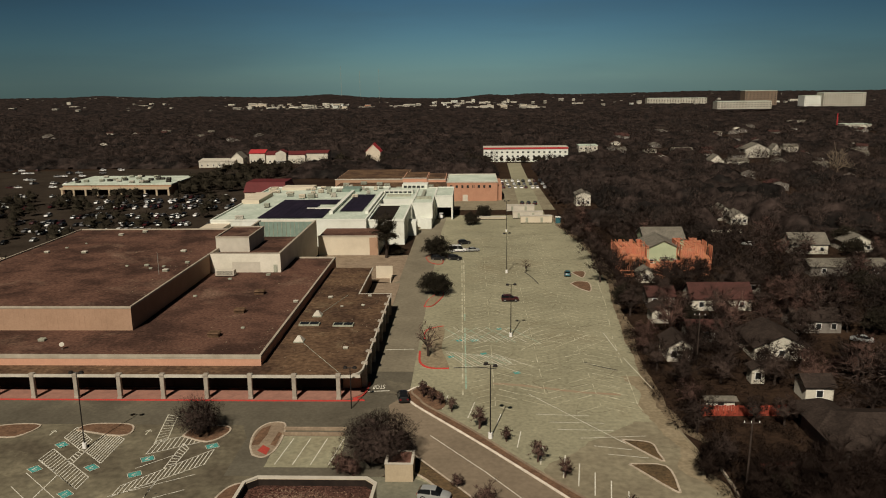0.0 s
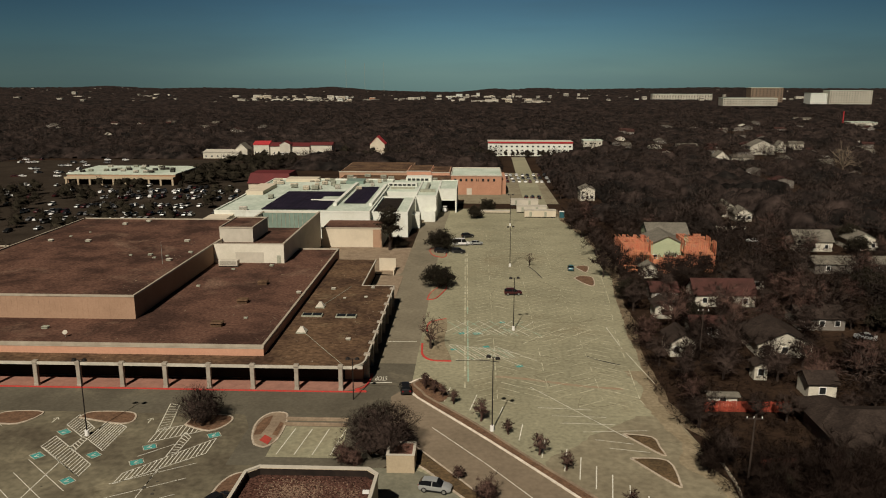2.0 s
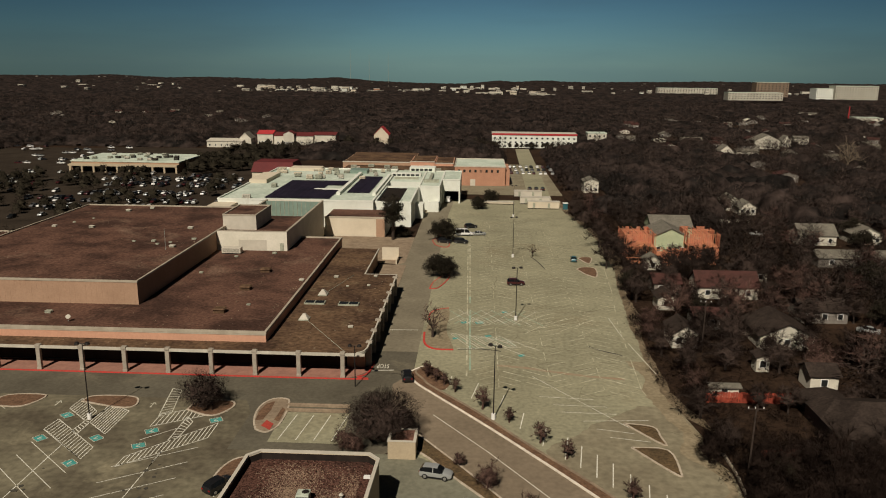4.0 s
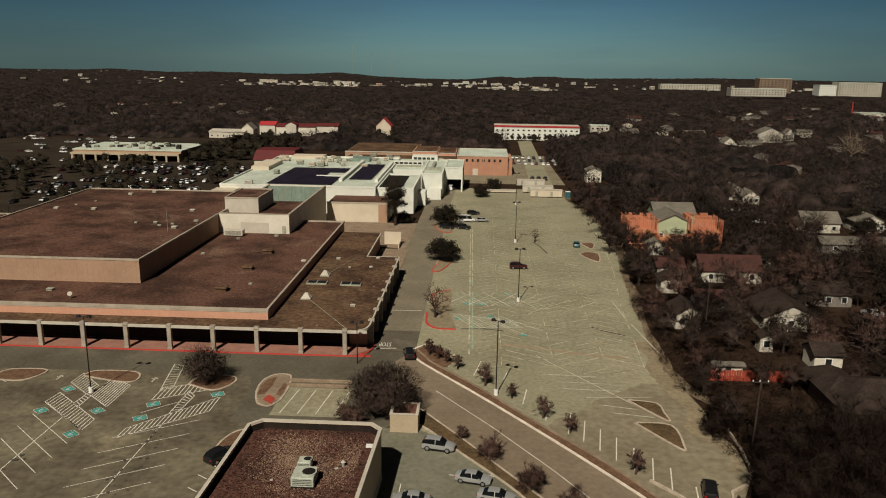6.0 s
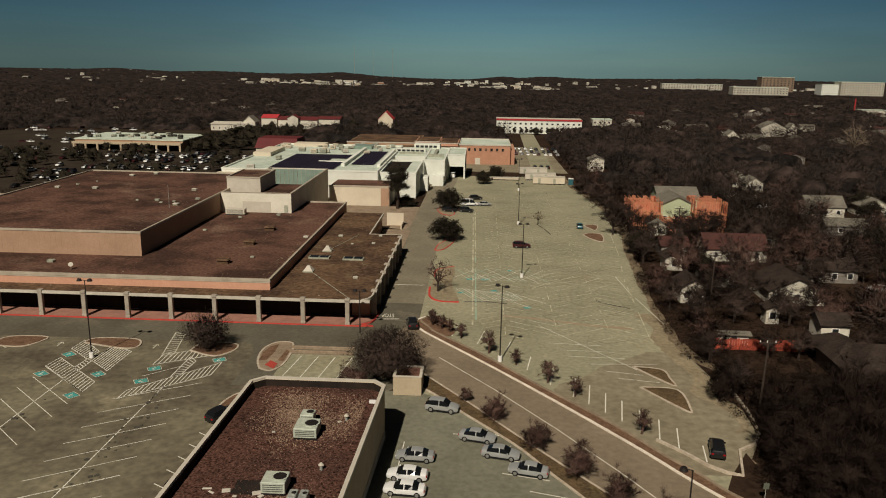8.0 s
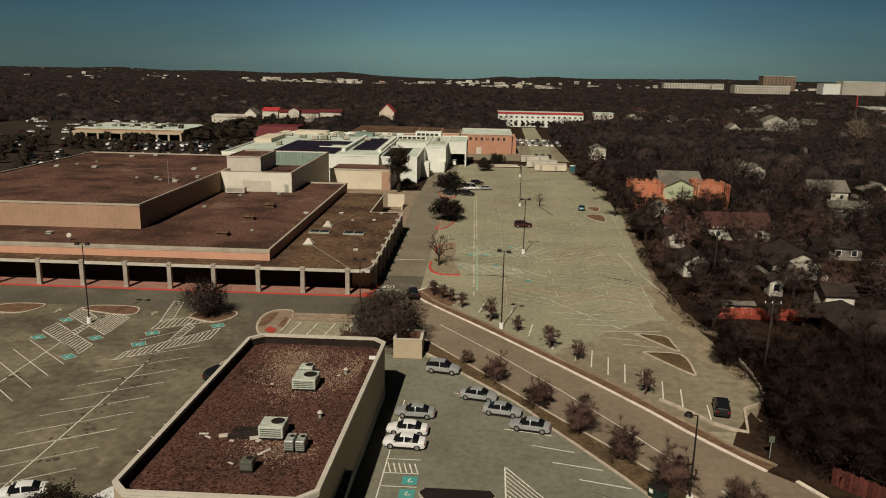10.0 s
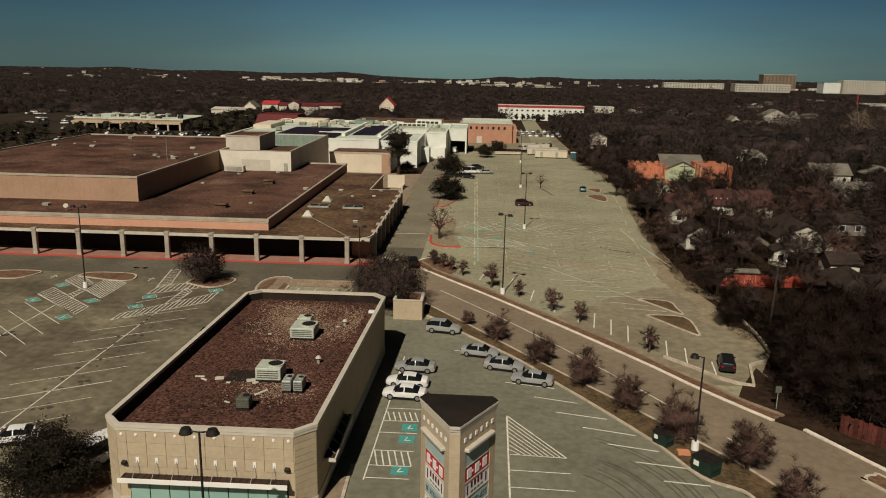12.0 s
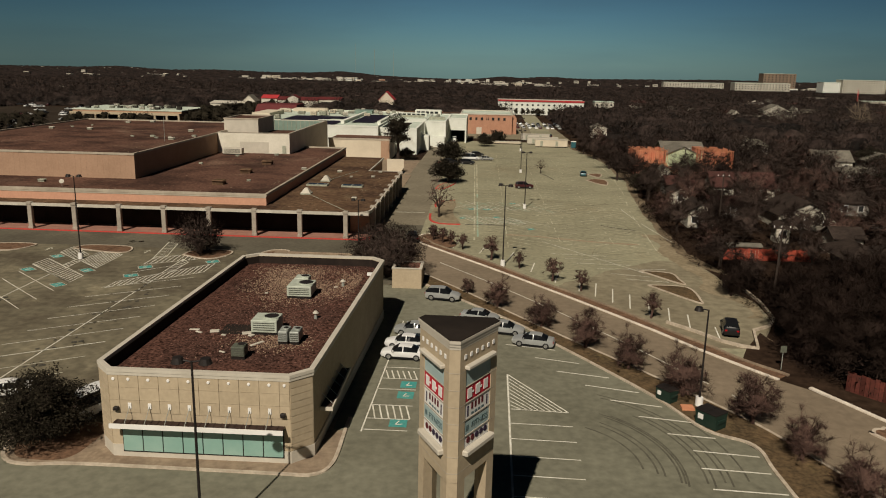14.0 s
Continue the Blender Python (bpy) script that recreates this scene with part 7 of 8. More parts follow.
# ---- houses ----
def house(x0, x1, y0, y1, h, rise, wall, roof, label, ridge="x", chimney=False, z=None, wins=3, name="house"):
    z = ground_z((x0 + x1) / 2, y0) if z is None else z
    t = thing(name, (x0 + x1) / 2, (y0 + y1) / 2, z, label, "house")
    boxes("wall", wall, t, (x0, x1, y0, y1, z - 1.5, z + h))
    o = 0.45
    bm = bmesh.new()
    if ridge == "x":
        ym = (y0 + y1) / 2
        prof = [(y0 - o, z + h - 0.1), (ym, z + h + rise), (y1 + o, z + h - 0.1), (y1 + o, z + h + 0.08), (ym, z + h + rise + 0.22), (y0 - o, z + h + 0.08)]
        a = [bm.verts.new((x0 - o, p[0], p[1])) for p in prof]
        b = [bm.verts.new((x1 + o, p[0], p[1])) for p in prof]
    else:
        xm = (x0 + x1) / 2
        prof = [(x0 - o, z + h - 0.1), (xm, z + h + rise), (x1 + o, z + h - 0.1), (x1 + o, z + h + 0.08), (xm, z + h + rise + 0.22), (x0 - o, z + h + 0.08)]
        a = [bm.verts.new((p[0], y0 - o, p[1])) for p in prof]
        b = [bm.verts.new((p[0], y1 + o, p[1])) for p in prof]
    for i in range(6):
        bm.faces.new((a[i], a[(i + 1) % 6], b[(i + 1) % 6], b[i]))
    for q in (a, b):
        bm.faces.new((q[0], q[1], q[4], q[5]))
        bm.faces.new((q[1], q[2], q[3], q[4]))
    rf = part("roof", bm, roof, t)
    for end in (0, 1):
        bm = bmesh.new()
        if ridge == "x":
            e = x1 - 0.1 if end else x0
            tri = [(e, y0, z + h), (e, y1, z + h), (e, (y0 + y1) / 2, z + h + rise)]
            d = Vector((0.1, 0, 0))
        else:
            e = y1 - 0.1 if end else y0
            tri = [(x0, e, z + h), (x1, e, z + h), ((x0 + x1) / 2, e, z + h + rise)]
            d = Vector((0, 0.1, 0))
        a = [bm.verts.new(p) for p in tri]
        b = [bm.verts.new(Vector(p) + d) for p in tri]
        bm.faces.new(a)
        bm.faces.new(b)
        for i in range(3):
            bm.faces.new((a[i], a[(i + 1) % 3], b[(i + 1) % 3], b[i]))
        part("gable", bm, wall, t)
    if chimney:
        boxes("chimney", M_ORANGE, rf, (x0 + (x1 - x0) * 0.3, x0 + (x1 - x0) * 0.3 + 0.8, (y0 + y1) / 2 - 0.4, (y0 + y1) / 2 + 0.4, z + h, z + h + rise + 1.0))
    for k in range(wins):
        xx = x0 + (x1 - x0) * (k + 0.5) / wins
        f = boxes("window", M_SIGN, t, (xx - 0.65, xx + 0.65, y0 - 0.05, y0, z + 0.9, z + min(h - 0.3, 2.3)))
        boxes("pane", M_PANE, f, (xx - 0.52, xx + 0.52, y0 - 0.07, y0 - 0.05, z + 1.0, z + min(h - 0.4, 2.2)))
    return t


def fence(x0, y0, x1, y1, h, label, z=0.0, wood=M_FENCE):
    a, b = Vector((x0, y0, z)), Vector((x1, y1, z))
    d = (b - a).normalized()
    n = max(2, int((b - a).length / 0.42))
    t = thing("board_fence", *a.lerp(b, 0.5), label, "fence", "board fences")
    rot = math.degrees(math.atan2(d.y, d.x))
    first = None
    for i in range(n):
        p = a + d * (b - a).length * i / n
        m = pose(*(p - a.lerp(b, 0.5)), 0, 0, rot)
        if first is None:
            bm = bmesh.new()
            box(bm, 0.0, 0.39, 0, 0.03, 0.05, h)
            me = bpy.data.meshes.new("board")
            bm.to_mesh(me)
            bm.free()
            me.materials.append(wood)
            first = me
        o = new("board", first)
        o.parent = t
        o.matrix_basis = m @ Matrix.Diagonal((1, 1, 1 + 0.04 * math.sin(i * 2.3), 1))
    for zz in (0.4, h - 0.4):
        bm = bmesh.new()
        box(bm, 0, (b - a).length, 0.03, 0.09, zz, zz + 0.09)
        o = part("rail", bm, wood)
        o.parent = t
        o.matrix_basis = pose(*(a - a.lerp(b, 0.5)), 0, 0, rot)


house(53.8, 68.4, 183, 191, 3.0, 3.0, M_SIDING, M_SHINGLE_R, "long white house with a dark red roof among bare trees")
house(42.0, 46.0, 173, 178, 2.8, 1.4, M_SIDING, M_SHINGLE, "small white outbuilding under bare trees", "y", wins=1)
house(44.0, 50.5, 186, 193, 2.8, 1.6, M_SIDING_B, M_SHINGLE_R, "small grey house with a dark red roof", wins=2)
house(39.4, 44.4, 148, 155, 3.0, 1.8, M_SIDING, M_SHINGLE, "small white gabled house at the lot's edge", "y", wins=2)
house(56.8, 67.6, 148.6, 160, 2.8, 2.6, M_SIDING, M_SHINGLE, "white house with a broad front gable", "y")
house(52.0, 54.4, 136.5, 139, 2.9, 0.6, M_SIDING, M_SHINGLE, "little white shed behind the fence", "y", wins=1, name="shed")
house(58.4, 63.2, 128.2, 133, 2.9, 1.4, M_SIDING, M_SHINGLE, "white garage behind a brown-roofed house", "x", wins=1)
house(40.2, 45.0, 124.6, 126.0, 1.9, 0.2, M_SIDING, M_SHINGLE_G, "low white shed behind the red fence", "x", wins=1, name="shed")
dark = house(53.4, 72.0, 104.8, 118.0, 2.9, 0.02, M_SIDING_B, M_SHINGLE, "large dark grey house with a brown hipped roof", "x", wins=4)
bm = bmesh.new()
for rect, ridge in (((52.6, 72.8, 104.0, 118.8, 3.1), ((59.0, 111.6, 5.7), (66.5, 111.6, 5.7))), ((52.6, 60.0, 110.6, 121.6, 3.15), ((56.0, 114.0, 5.0), (56.4, 118.6, 5.0)))):
    x0, x1, y0, y1, ze = rect
    c = [bm.verts.new(p) for p in ((x0, y0, ze), (x1, y0, ze), (x1, y1, ze), (x0, y1, ze))]
    r0, r1 = [bm.verts.new(p) for p in ridge]
    if x1 - x0 > y1 - y0:
        fs = ((c[0], c[1], r1, r0), (c[1], c[2], r1), (c[2], c[3], r0, r1), (c[3], c[0], r0))
    else:
        fs = ((c[0], c[1], r0), (c[1], c[2], r1, r0), (c[2], c[3], r1), (c[3], c[0], r0, r1))
    for f in fs:
        bm.faces.new(f)
    bm.faces.new(c[::-1])
bmesh.ops.translate(bm, verts=bm.verts[:], vec=(0, 0, 0))
part("hipped_roof", bm, M_SHINGLE, dark, "brown hipped roof with a side wing")
porch = thing("porch", 55, 103.2, 0, "white posted porch of the dark house", "porch")
for k in range(5):
    boxes("post", M_SIGN, porch, (55.0 + k * 2.2, 55.2 + k * 2.2, 102.4, 102.6, 0, 2.6))
boxes("beam", M_SIGN, porch, (54.9, 64.0, 102.4, 102.6, 2.6, 2.8))
boxes("roof", M_SHINGLE, porch, (54.7, 64.2, 102.0, 104.3, 2.8, 2.92))
fence(38.6, 122.2, 53.4, 122.4, 2.0, "bright red-stained board fence in the sun")
# These two fences use the shade-darkened copy of the red boards.
fence(41.0, 102.4, 52.8, 103.4, 1.9, "dull red board fence behind bare trees", wood=M_FENCE_SHADED)
fence(34.9, 70.4, 46.5, 57.6, 2.0, "red-brown board fence beside the avenue", wood=M_FENCE_SHADED)
sg = thing("street_sign", 30.6, 75.2, 0.0, "small white sign on a post beside the avenue", "sign")
boxes("post", M_STEEL, sg, (30.57, 30.63, 75.2, 75.26, 0, 2.6))
boxes("sign_plate", M_CONDENSER, sg, (30.3, 30.9, 75.14, 75.19, 1.9, 2.6))
house(100.4, 106.4, 313, 323, 3.4, 2.4, M_SIDING, M_SHINGLE_G, "white gabled house among the woods", "y")
house(102.6, 109.0, 303, 311, 3.0, 2.2, M_SIDING, M_SHINGLE_G, "white house with a grey roof among the woods", "y")
wall = thing("garden_wall", 95, 286, gz(286), "low white garden wall before the white houses", "wall")
boxes("wall", M_SIDING, wall, (88.8, 101.0, 285.8, 286.2, gz(286) - 0.5, gz(286) + 1.1))
for x0, x1, y, d, h, rise, rg, lab in ((163, 172, 531, 10, 4.6, 4.0, "y", "white gabled house on a rise in the woods"), (177, 192, 540, 8, 3.6, 1.6, "x", "long low white house in the woods"), (212, 231, 606, 14, 6.5, 4.5, "y", "large pale gabled hall in the woods"), (241, 248, 628, 9, 5.0, 4.0, "y", "small white gabled house in the woods"), (262, 274, 658, 8, 5.0, 1.8, "x", "pale house in the woods"), (164, 180, 634, 10, 4.4, 1.6, "x", "pale low house in the woods"), (429, 452, 1068, 10, 7.0, 1.5, "x", "long white building in the woods")):
    house(x0, x1, y, y + d, h, rise, M_SIDING, M_SHINGLE_G, lab, rg, wins=3)
mast = thing("red_mast", 455, 985, ground_z(455, 985), "slender red lattice mast standing in the woods", "mast")
bm = bmesh.new()
tube(bm, (455, 985, ground_z(455, 985)), (455, 985, ground_z(455, 985) + 20), 1.0, 0.6, 4)
part("tower", bm, M_RED, mast)
for x, y, nm in ((83.8, 160.3, "silver"), (76.5, 148.4, "black"), (95.1, 261.6, "white")):
    car("sedan", dict(PAINTS)[nm], nm, x, y, gz(y) + 0.08, 150, "parked among the houses")
house(97, 119, 217, 227, 2.8, 1.2, M_SIDING_B, M_SHINGLE_G, "long low house with a pale grey roof")
house(103.7, 115.4, 247.5, 256, 3.2, 3.0, M_SIDING, M_SHINGLE_G, "white house with a pale grey roof", "x")
house(122, 131, 250, 260, 3.2, 2.4, M_SIDING, M_SHINGLE_G, "white house among bare trees", "y")
house(48.8, 55.5, 356, 364, 5.2, 1.6, M_SIDING, M_SHINGLE_G, "narrow two-storey white house by the road", "y")
house(53, 63.5, 230, 243, 5.4, 2.6, M_SIDING_G, M_SHINGLE_G, "pale green two-storey house beside building work", "y")
house(57, 70, 250, 262, 4.6, 2.8, M_SIDING_G, M_SHINGLE_G, "pale green house with a grey roof", "x")
house(46.5, 51.0, 209.5, 213.5, 2.6, 1.5, M_SIDING, M_SHINGLE_G, "small white gabled house before the building site", "y", wins=1)
house(66, 76, 198.5, 205, 2.8, 1.4, M_SIDING, M_SHINGLE, "low white house behind bare trees", "x")
house(72, 82, 166, 174, 2.8, 1.8, M_SIDING_B, M_SHINGLE, "grey house behind bare trees", "x")
house(47, 54, 160, 166, 2.6, 1.4, M_SIDING_B, M_SHINGLE_R, "small dark red-roofed house", "x")


def frame_house(x0, x1, y0, y1, z, h, label):
    t = thing("unfinished_house", (x0 + x1) / 2, (y0 + y1) / 2, z, label, "house", "building site")
    rs = random.Random(int(x0))
    n = int((x1 - x0) / 1.1)
    w = (x1 - x0) / n
    levels = ((0, 0.5), (0.5, 1.0)) if h > 4 else ((0, 1.0),)
    for yy, share_on in ((y0 + 0.1, 0.5), ((y0 + y1) / 2, 0.35), (y1 - 0.2, 0.7)):
        for i in range(n):
            for lo, hi in levels:
                if rs.random() < share_on:
                    boxes("sheathing_panel", M_WRAP, t, (x0 + i * w + 0.02, x0 + (i + 1) * w - 0.02, yy, yy + 0.06, z + h * lo + 0.1, z + h * hi * rs.choice((1, 1, 0.9)) - 0.05))
    m = int((y1 - y0) / 1.5)
    for xx in (x0, x1 - 0.06):
        for i in range(m):
            for lo, hi in levels:
                if rs.random() < 0.6:
                    boxes("sheathing_panel", M_WRAP, t, (xx, xx + 0.06, y0 + (y1 - y0) * i / m + 0.1, y0 + (y1 - y0) * (i + 1) / m, z + h * lo + 0.1, z + h * hi - 0.05))
    boxes("floor_deck", M_LUMBER, t, (x0, x1, y0, y1, z + h * 0.48, z + h * 0.5))
    for yy in (y0 - 0.02, (y0 + y1) / 2 - 0.1):
        n = int((x1 - x0) / 0.6)
        for i in range(n + 1):
            x = x0 + (x1 - x0) * i / n
            boxes("stud", M_LUMBER, t, (x - 0.05, x + 0.05, yy, yy + 0.1, z, z + h + (0.6 if i % 3 == 0 else 0)))
        for zz in (0.0, 0.5, 1.0):
            boxes("plate", M_LUMBER, t, (x0, x1, yy - 0.04, yy, z + (h - 0.15) * zz, z + (h - 0.15) * zz + 0.15))
    for k in range(6):
        x = x0 + (x1 - x0) * k / 6
        bm = bmesh.new()
        tube(bm, (x, y0 - 0.1, z + (0 if k % 2 else h * 0.5)), (x + (x1 - x0) / 6, y0 - 0.1, z + (h * 0.5 if k % 2 else h)), 0.06, 0.06, 4)
        part("brace", bm, M_LUMBER, t)
        if k % 2:
            bm = bmesh.new()
            tube(bm, (x - 0.8, y0 - 3.2, z), (x + 0.5, y0 - 0.05, z + h * 0.6), 0.07, 0.07, 4)
            part("prop", bm, M_LUMBER, t)
    n = int((x1 - x0) / 1.2)
    for i in range(n + 1):
        if rs.random() < 0.7:
            x = x0 + (x1 - x0) * i / n
            boxes("joist", M_LUMBER, t, (x - 0.04, x + 0.04, y0, y1, z + h - 0.2, z + h))


frame_house(43.4, 52.4, 224, 236, gz(224), 7.2, "unfinished house of red-orange sheathing and raw studs")
frame_house(62.2, 71.0, 224, 236, gz(224), 7.6, "unfinished house of red-orange sheathing and raw studs")
frame_house(52.6, 62.0, 222.5, 228, gz(224), 2.6, "low red-orange framed porch of the building site")
for k in range(10):
    x, y = 45 + rt.uniform(0, 24), 215 + rt.uniform(0, 5)
    t = thing("lumber_pile", x, y, gz(y), "pile of raw orange lumber on bare ground", "lumber", "lumber piles")
    boxes("stack", M_LUMBER, t, (x - 1.4, x + 1.4, y - 0.5, y + 0.5, gz(y), gz(y) + rt.uniform(0.3, 0.8)))

for x, y, s in ((47.5, 217.5, 0.62), (58.5, 216.5, 0.55), (65.5, 218.0, 0.7), (50.5, 176, 0.8), (60, 176.5, 0.7), (57.0, 143.5, 0.7), (63.5, 143.0, 0.75), (42, 144, 0.7), (46.5, 119.5, 0.6), (51, 118.5, 0.65), (57, 100.5, 0.8), (63, 99.5, 0.8), (47, 100, 0.7), (61.5, 120, 0.6), (97, 281, 0.7), (108, 213, 0.9)):
    plant(K_BARE[int(x) % 5], x, y, gz(y), s, x * 37, "bare dark tree before the houses", group="edge trees")

for x, y, s in ((35.9, 282.8, 0.85), (37.6, 267.5, 0.95), (38.2, 237.9, 1.00), (36.1, 210.1, 0.95), (40.4, 361.5, 1.00), (40.6, 389.3, 1.05)):
    plant(K_BARE[int(x) % 5], x, y, gz(y), s, x * 29, "bare dark tree at the far corner of the lot", group="edge trees")

# utility poles
def utility_pole(x, y, h, z=0.0):
    t = thing("utility_pole", x, y, z, "weathered wooden utility pole with a crossarm", "utility pole", "utility poles")
    bm = bmesh.new()
    tube(bm, (x, y, z), (x + 0.15, y, z + h), 0.17, 0.11, 7)
    part("pole", bm, M_BARK, t)
    boxes("crossarm", M_BARK, t, (x - 1.1, x + 1.3, y - 0.08, y + 0.08, z + h - 0.7, z + h - 0.55))
    for k in (-0.9, 0, 1.1):
        bm = bmesh.new()
        tube(bm, (x + k, y, z + h - 0.55), (x + k, y, z + h - 0.3), 0.07, 0.05, 6)
        part("insulator", bm, M_SIGN, t)


for x, y, h in ((37.6, 97.5, 11.0), (44.6, 146, 11.0), (50, 196, 11)):
    utility_pole(x, y, h)


# ---- far buildings ----
def block(name, x0, x1, y, d, z, h, wall, label, floors=3, cols=8, roof=M_WHITE_ROOF, band=None):
    t = thing(name, (x0 + x1) / 2, y, z, label, "building")
    boxes("wall", wall, t, (x0, x1, y, y + d, z - 2, z + h))
    boxes("roof", roof, t, (x0 - 0.3, x1 + 0.3, y - 0.3, y + d + 0.3, z + h, z + h + 0.5))
    if band:
        boxes("roof_band", band, t, (x0 - 0.2, x1 + 0.2, y - 0.35, y - 0.02, z + h - 0.75, z + h + 0.52))
    top = h - (1.6 if band else 0.4)
    for f in range(floors):
        z0 = z + top * f / floors + top / floors * 0.3
        for c in range(cols):
            xx = x0 + (x1 - x0) * (c + 0.5) / cols
            w = (x1 - x0) / cols * 0.19
            boxes("window", M_PANE, t, (xx - w, xx + w, y - 0.06, y, z0, z0 + top / floors * 0.4))
    return t


M_TAN_D = mat("brown_office_cladding", (0.20, 0.145, 0.10), 0.85, (0.15, 0.11, 0.08), 0.05, fine=(0.3, 0.2))
M_SIDING_F = mat("weathered_pale_cladding", (0.42, 0.40, 0.33), 0.85, (0.30, 0.28, 0.23), 0.05, fine=(0.3, 0.2))
hotel = block("white_hotel", 9.8, 73.2, 585, 16, -5.6, 10.6, M_WHITE, "long white three-storey lodging with a red roof band", 3, 16, M_FASCIA, M_RED)
block("white_annexe", 85, 99.5, 612, 12, -6, 10, M_SIDING, "white three-storey block beside bare trees", 3, 4)
block("strip_mall", -219, -160, 404, 36, gz(404), 5.4, M_TAN, "long tan strip mall with a white roof", 1, 1)
for k in range(10):
    boxes("pier", M_BLOCK, bpy.data.objects["strip_mall"], (-218.5 + k * 6.4, -217.5 + k * 6.4, 400.5, 401.3, gz(404), gz(404) + 3.4))
boxes("canopy", M_BLOCK, bpy.data.objects["strip_mall"], (-219, -160, 400.4, 404, gz(404) + 3.4, gz(404) + 4.4))
# Near-black panel paints the shade behind the piers.
boxes("shop_front", M_SHADE, bpy.data.objects["strip_mall"], (-218, -161, 403.9, 404, gz(404), gz(404) + 3.3))
for k in range(26):
    roof_unit(-214 + rt.uniform(0, 50), 408 + rt.uniform(0, 28), gz(404) + 5.9, 2.4, 1.8, 1.2, "pale rooftop unit on the strip mall", rt.choice((M_UNIT, M_FASCIA, M_SHADE)), False)
# tiled mansion group
for x0, x1, y, d, h, rise, lab, rg in ((-170, -158, 588, 14, 7.6, 2.2, "white mansion wing with a red tiled roof", "x"), (-156, -126, 584, 14, 6.8, 2.0, "white arcaded mansion with a red tiled roof", "x"), (-126, -109, 586, 14, 7.6, 1.6, "white mansion wing with a red tiled roof", "x"), (-148, -140, 581, 8, 8.4, 2.2, "white gabled mansion porch", "y")):
    house(x0, x1, y, y + d, h, rise, M_SIDING, M_RED if x0 == -170 else M_MAROON, lab, rg, wins=5, z=gz(y))
house(-79, -68, 580, 592, 8.6, 6.0, M_CREAM, M_RED, "steep gabled cream building with red side roof", "y", wins=3, z=gz(580))
house(-198, -172, 555, 575, 4.4, 1.2, M_SIDING, M_FASCIA, "low white hall with a pale roof", "x", wins=6, z=gz(555))
house(-176, -167, 561, 572, 6.0, 4.4, M_SIDING, M_SHINGLE_G, "white steep gabled chapel front", "y", wins=2, z=gz(561))
block("far_office", 880, 984, 1990, 40, -17, 31, M_SIDING_F, "long white office block on the skyline", 7, 16)
block("far_office", 838, 879, 2000, 40, -17, 24, M_WHITE, "pale office block on the skyline", 5, 8)
block("far_tower_block", 583, 650, 1690, 30, -2, 28, M_TAN_D, "brown office block on the skyline", 6, 9)
block("far_office", 498, 606, 1600, 30, -6, 13, M_SIDING_F, "long low white office block", 3, 18)
block("far_flats", 556, 741, 2490, 30, -34, 26, M_SIDING_F, "pale apartment blocks on the skyline", 6, 22)
block("far_warehouse", 460, 492, 974, 22, -12, 9, M_SIDING, "white warehouse in the woods", 1, 5)
block("far_hall", 81, 107, 1150, 20, -19, 9, M_SIDING, "white hall in the woods", 2, 5)
for u, h in ((-0.165, 165), (-0.141, 150), (-0.1166, 165)):
    zb = ground_z(u * 4350, 4350)
    tm = thing("radio_mast", u * 4350, 4350, zb, "very tall thin grey radio mast on the far hills", "mast", "radio masts")
    bm = bmesh.new()
    tube(bm, (u * 4350, 4350, zb), (u * 4350, 4350, zb + h), 0.7, 0.5, 4)
    part("tower", bm, M_UNIT, tm)
spire = thing("far_spire", -918, 3950, -90, "slender white tower in the far town", "tower")
boxes("shaft", M_SIDING, spire, (-924, -912, 3950, 3962, -95, -52))
boxes("crown", M_WHITE, spire, (-921, -915, 3953, 3959, -52, -40))


def town_block(xx, yy, w, h, wall):
    """A far building: wall, roof and one dark window band a floor."""
    z = ground_z(xx, yy) + 7
    t = thing("far_building", xx, yy, z, "pale building of the far town above the trees", "building", "far town")
    boxes("wall", wall, t, (xx - w / 2, xx + w / 2, yy, yy + 16, z - 12, z + h))
    boxes("roof", M_FASCIA, t, (xx - w / 2 - 0.4, xx + w / 2 + 0.4, yy - 0.4, yy + 16.4, z + h, z + h + 0.6))
    for f in range(max(1, int(h / 4))):
        boxes("window_band", M_PANE, t, (xx - w * 0.46, xx + w * 0.46, yy - 0.1, yy, z + 1.4 + f * 4, z + 2.8 + f * 4))


rf = random.Random(21)
TOWN = ((-0.315, -0.224, 2100, 2900, 26), (-0.214, -0.157, 2100, 2750, 20), (-0.145, -0.124, 2350, 2500, 2), (-0.106, -0.065, 2300, 2700, 8), (-0.052, 0.095, 2200, 3400, 44), (0.10, 0.42, 2300, 3600, 20), (-0.60, -0.33, 2000, 3700, 12))
for u0, u1, y0, y1, n in TOWN:
    for k in range(n):
        yy = rf.uniform(y0, y1)
        town_block(rf.uniform(u0, u1) * yy, yy, rf.choice((7, 9, 12, 16, 24, 34)) * rf.uniform(0.8, 1.2), rf.choice((2, 3, 4, 6, 9)), M_ORANGE if (u0 == -0.145) else rf.choice((M_SIDING, M_SIDING, M_WHITE, M_SIDING_F, M_CREAM)))
rf = random.Random(33)
HOUSES = []
